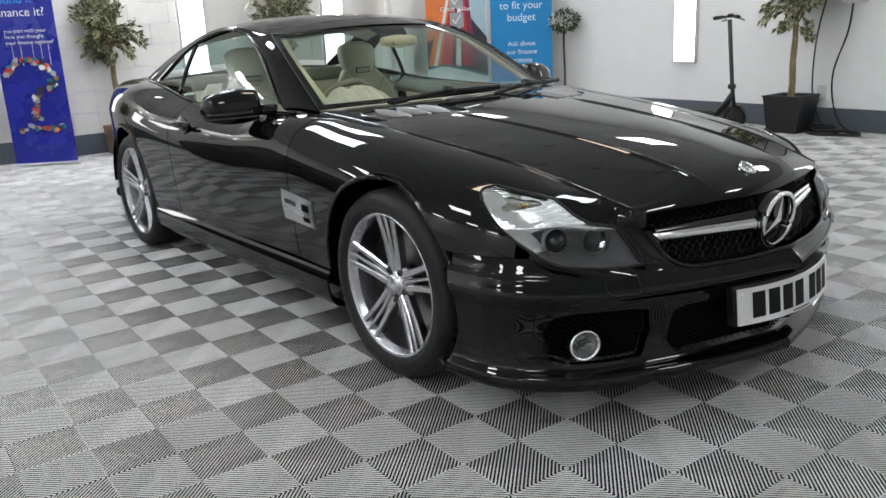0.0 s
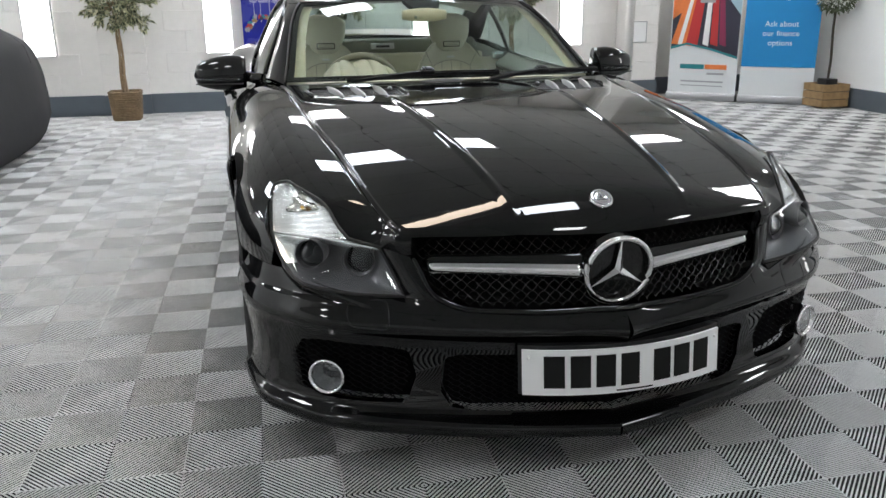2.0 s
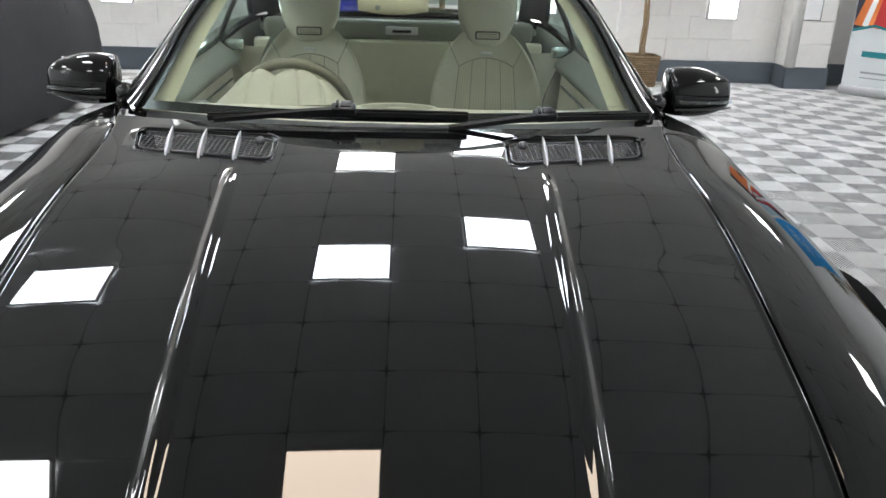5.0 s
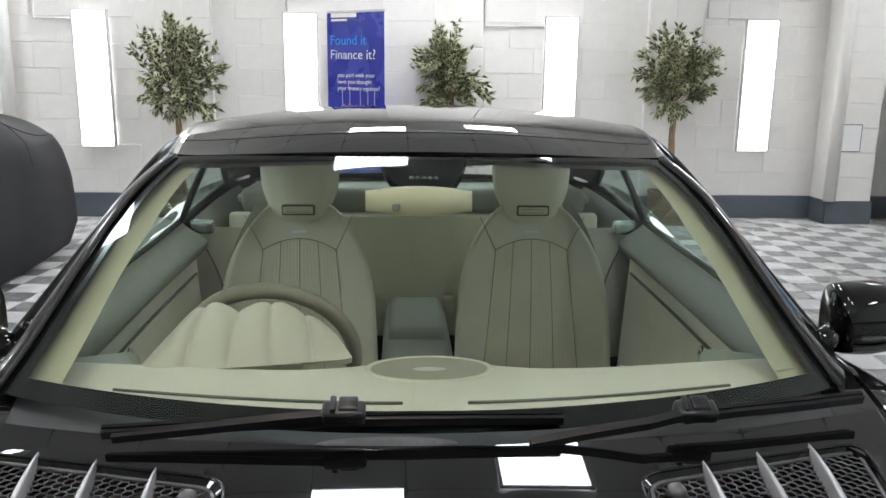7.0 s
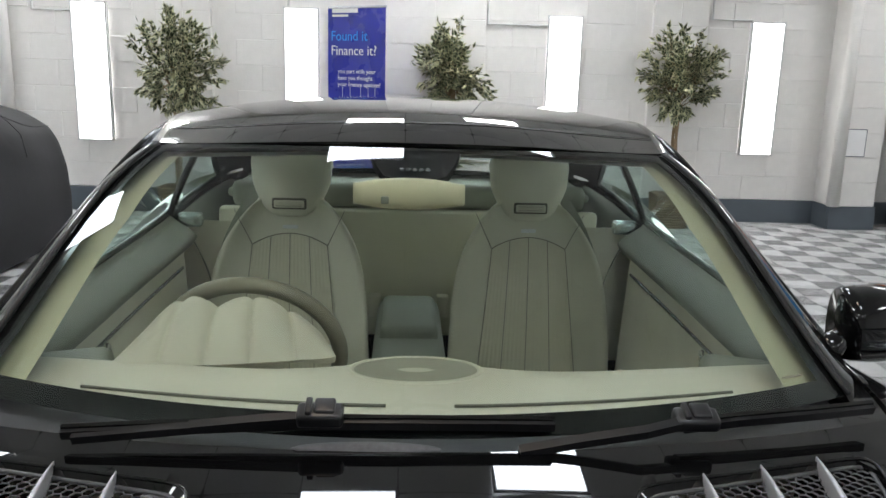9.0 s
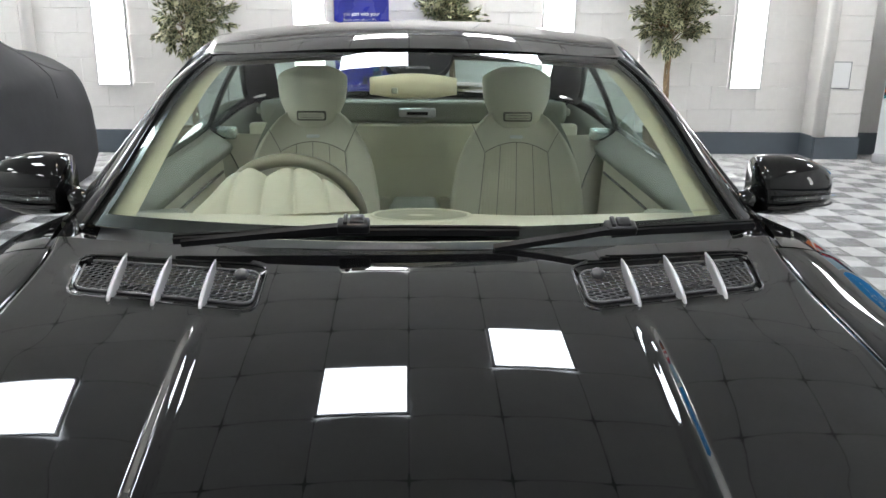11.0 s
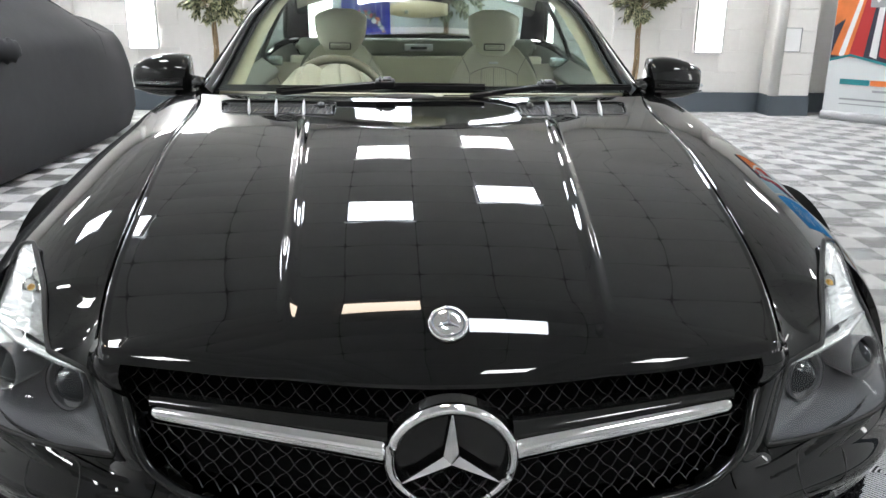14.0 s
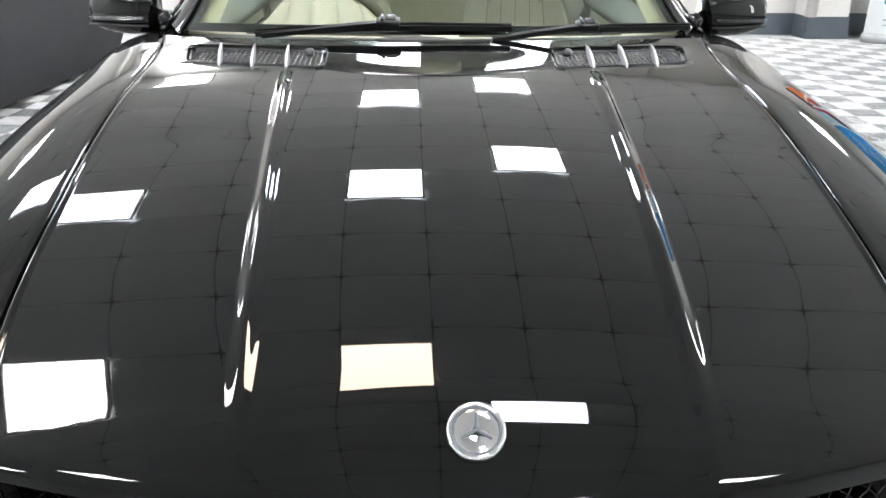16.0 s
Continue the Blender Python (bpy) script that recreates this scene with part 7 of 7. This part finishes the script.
wy = WALL_Y - 0.012
conduit("conduit", [(-3.31, wy, 3.08), (-3.31, wy, 1.77), (-2.97, wy, 1.77)])
conduit("conduit", [(-1.08, wy, 3.08), (-1.08, wy, 1.86)])
conduit("conduit", [(0.70, wy, 3.08), (0.70, wy, 1.76), (1.26, wy, 1.76)])
conduit("conduit", [(2.75, wy, 3.08), (2.75, wy, 1.86), (3.13, wy, 1.86)])
bm = bmesh.new()
tube(bm, [(3.92, 6.80, SK), (3.92, 6.80, 3.1)], 0.055, 20)
tagged(part("drain_pipe", bm, BLOCK, None), "white painted upright pipe beside the pillar", "pipe")
bm = bmesh.new()
tube(bm, [(-3.56, 7.05, SK), (-3.56, 7.05, 3.1)], 0.06, 20)
tagged(part("drain_pipe", bm, BLOCK, None), "white painted upright pipe on the block wall", "pipe")
e = thing("access_panel", "small square painted hatch in the block pillar", "hatch", (4.05, 6.786, 0.80))
bm = bmesh.new()
for dx, dz, lx, lz in ((0.095, 0, 0.006, 0.25), (-0.095, 0, 0.006, 0.25), (0, 0.122, 0.19, 0.006), (0, -0.122, 0.19, 0.006)):
    box(bm, (dx, 0.002, dz), (lx, 0.008, lz))
part("gap", bm, SKIRT, e, smooth=False)
bm = bmesh.new()
box(bm, (0, 0.0, 0), (0.182, 0.01, 0.236), 0.003)
part("hatch_door", bm, PLASTER, e, smooth=False)


# ---- blocks of the wall, each laid on its own ----
def block_mesh(w):
    bm = bmesh.new()
    box(bm, (0, 0, 0), (w, 0.012, 0.2200), 0.003, None, 1)
    me = bpy.data.meshes.new("block")
    bm.to_mesh(me)
    bm.free()
    me.materials.append(BLOCK)
    return me


b_full = block_mesh(0.4488)
for j in range(12):
    z = SK + 0.1125 + 0.225 * j
    for i in range(19):
        x = -4.25 + 0.45 * i + (0.225 if j % 2 else 0)
        if x > 3.72 or any(x0 - 0.23 < x < x1 + 0.23 for x0, x1 in PIERS):
            continue
        ob = new("block", b_full)
        ob.parent = wall_north
        ob.matrix_local = Matrix.Translation((x, WALL_Y + 0.006, z))
for k, (x0, x1) in enumerate(PIERS):
    pier = bpy.data.objects["pillar_%d" % (k + 2)]
    m2 = block_mesh((x1 - x0) / 2 - 0.002)
    for j in range(12):
        z = SK + 0.1125 + 0.225 * j
        for q in (-1, 1):
            ob = new("block", m2)
            ob.parent = pier
            ob.matrix_local = Matrix.Translation(((x0 + x1) / 2 + q * (x1 - x0) / 4, WALL_Y - 0.042, z))
m3 = block_mesh(0.405)
for j in range(12):
    ob = new("block", m3)
    ob.parent = bpy.data.objects["pillar_1"]
    ob.matrix_local = Matrix.Translation((4.105, 6.798, SK + 0.1125 + 0.225 * j))


# ---- floor tiles, each with diagonal ribs in four quarters ----
def tile_mesh():
    bm = bmesh.new()
    q, p = 0.2, 0.2 * math.sqrt(2) / 28
    w, top, low = p * 0.225, 0.0, -0.0023

    def rib(a, b, sgn_mid):
        d = Vector((b[0] - a[0], b[1] - a[1]))
        if d.length < 0.004:
            return
        n = Vector((-d.y, d.x)).normalized() * w
        v, u = ([bm.verts.new((g[0] + n.x * e, g[1] + n.y * e, z)) for e, z in ((1, low), (0.85, -0.0008), (0.35, top), (-0.35, top), (-0.85, -0.0008), (-1, low))] for g in (a, b))
        for i in range(5):
            bm.faces.new((v[i], v[i + 1], u[i + 1], u[i])).smooth = True
    for cx in (0, 1):
        for cy in (0, 1):
            # in alternate quarters the ribs run along the other diagonal
            anti = (cx + cy) % 2 == 0
            x0, y0 = (cx - 1) * q, (cy - 1) * q
            for k in range(28):
                c = (k + 0.5) * q / 14
                a = (min(c, q), max(0, c - q))
                b = (max(0, c - q), min(c, q))
                if not anti:
                    a, b = (q - a[0], a[1]), (q - b[0], b[1])
                rib((x0 + a[0], y0 + a[1]), (x0 + b[0], y0 + b[1]), 0)
    # rim of the tile
    e = 0.1995
    for (ax, ay), (bx, by) in (((-e, -e), (e, -e)), ((e, -e), (e, e)), ((e, e), (-e, e)), ((-e, e), (-e, -e))):
        d = Vector((bx - ax, by - ay)).normalized()
        n = Vector((-d.y, d.x)) * 0.0006
        lo = [bm.verts.new((ax + n.x * k, ay + n.y * k, z)) for k, z in ((0, low), (0, -0.0011), (2, -0.0011))]
        hi = [bm.verts.new((bx + n.x * k, by + n.y * k, z)) for k, z in ((0, low), (0, -0.0011), (2, -0.0011))]
        for i in range(2):
            bm.faces.new((lo[i], hi[i], hi[i + 1], lo[i + 1]))
    me = bpy.data.meshes.new("floor_tile")
    bm.to_mesh(me)
    bm.free()
    me.materials.append(RIB)
    return me


TILE_TURN, TILE_AT = radians(-2.2), Vector((-1.24, -0.011))
tile = tile_mesh()
floor_ob = bpy.data.objects["floor"]
near, far = [], []
turn = Matrix.Rotation(TILE_TURN, 2)
for i in range(-22, 24):
    for j in range(-14, 26):
        p = TILE_AT + turn @ Vector((0.4 * i, 0.4 * j))
        if LEFT_X + 0.1 < p.x < RIGHT_X - 0.05 and -5.0 < p.y < WALL_Y + 0.1:
            d = abs(p.x + 0.3) * 1.0 + abs(p.y + 0.2)
            (near if (-2.9 < p.x < 2.3 and -2.7 < p.y < 3.3) else far).append((p, d))
near.sort(key=lambda q: q[1])
far += near[300:]
for p, _ in near[:300]:
    ob = new("floor_tile", tile)
    ob.parent = floor_ob
    ob.matrix_local = Matrix.Translation((p.x, p.y, 0)) @ Matrix.Rotation(TILE_TURN, 4, "Z")
nv = len(tile.vertices)
co = np.empty(nv * 3)
tile.vertices.foreach_get("co", co)
co = co.reshape(-1, 3)
c, s_ = math.cos(TILE_TURN), math.sin(TILE_TURN)
co = np.stack([co[:, 0] * c - co[:, 1] * s_, co[:, 0] * s_ + co[:, 1] * c, co[:, 2]], 1)
quads = np.array([list(p.vertices) for p in tile.polygons])
V = np.concatenate([co + np.array([p.x, p.y, 0]) for p, _ in far])
F = np.concatenate([quads + nv * k for k in range(len(far))])
me = bpy.data.meshes.new("floor_tiles_far")
me.vertices.add(len(V))
me.vertices.foreach_set("co", V.ravel())
me.loops.add(F.size)
me.loops.foreach_set("vertex_index", F.ravel().astype(np.int32))
me.polygons.add(len(F))
me.polygons.foreach_set("loop_start", np.arange(0, F.size, 4, dtype=np.int32))
me.update(calc_edges=True)
me.materials.append(RIB)
me.polygons.foreach_set("use_smooth", np.tile(np.array([p.use_smooth for p in tile.polygons]), len(far)))
ob = new("floor_tiles", me)
ob.parent = floor_ob
tagged(ob, kind="stuff")
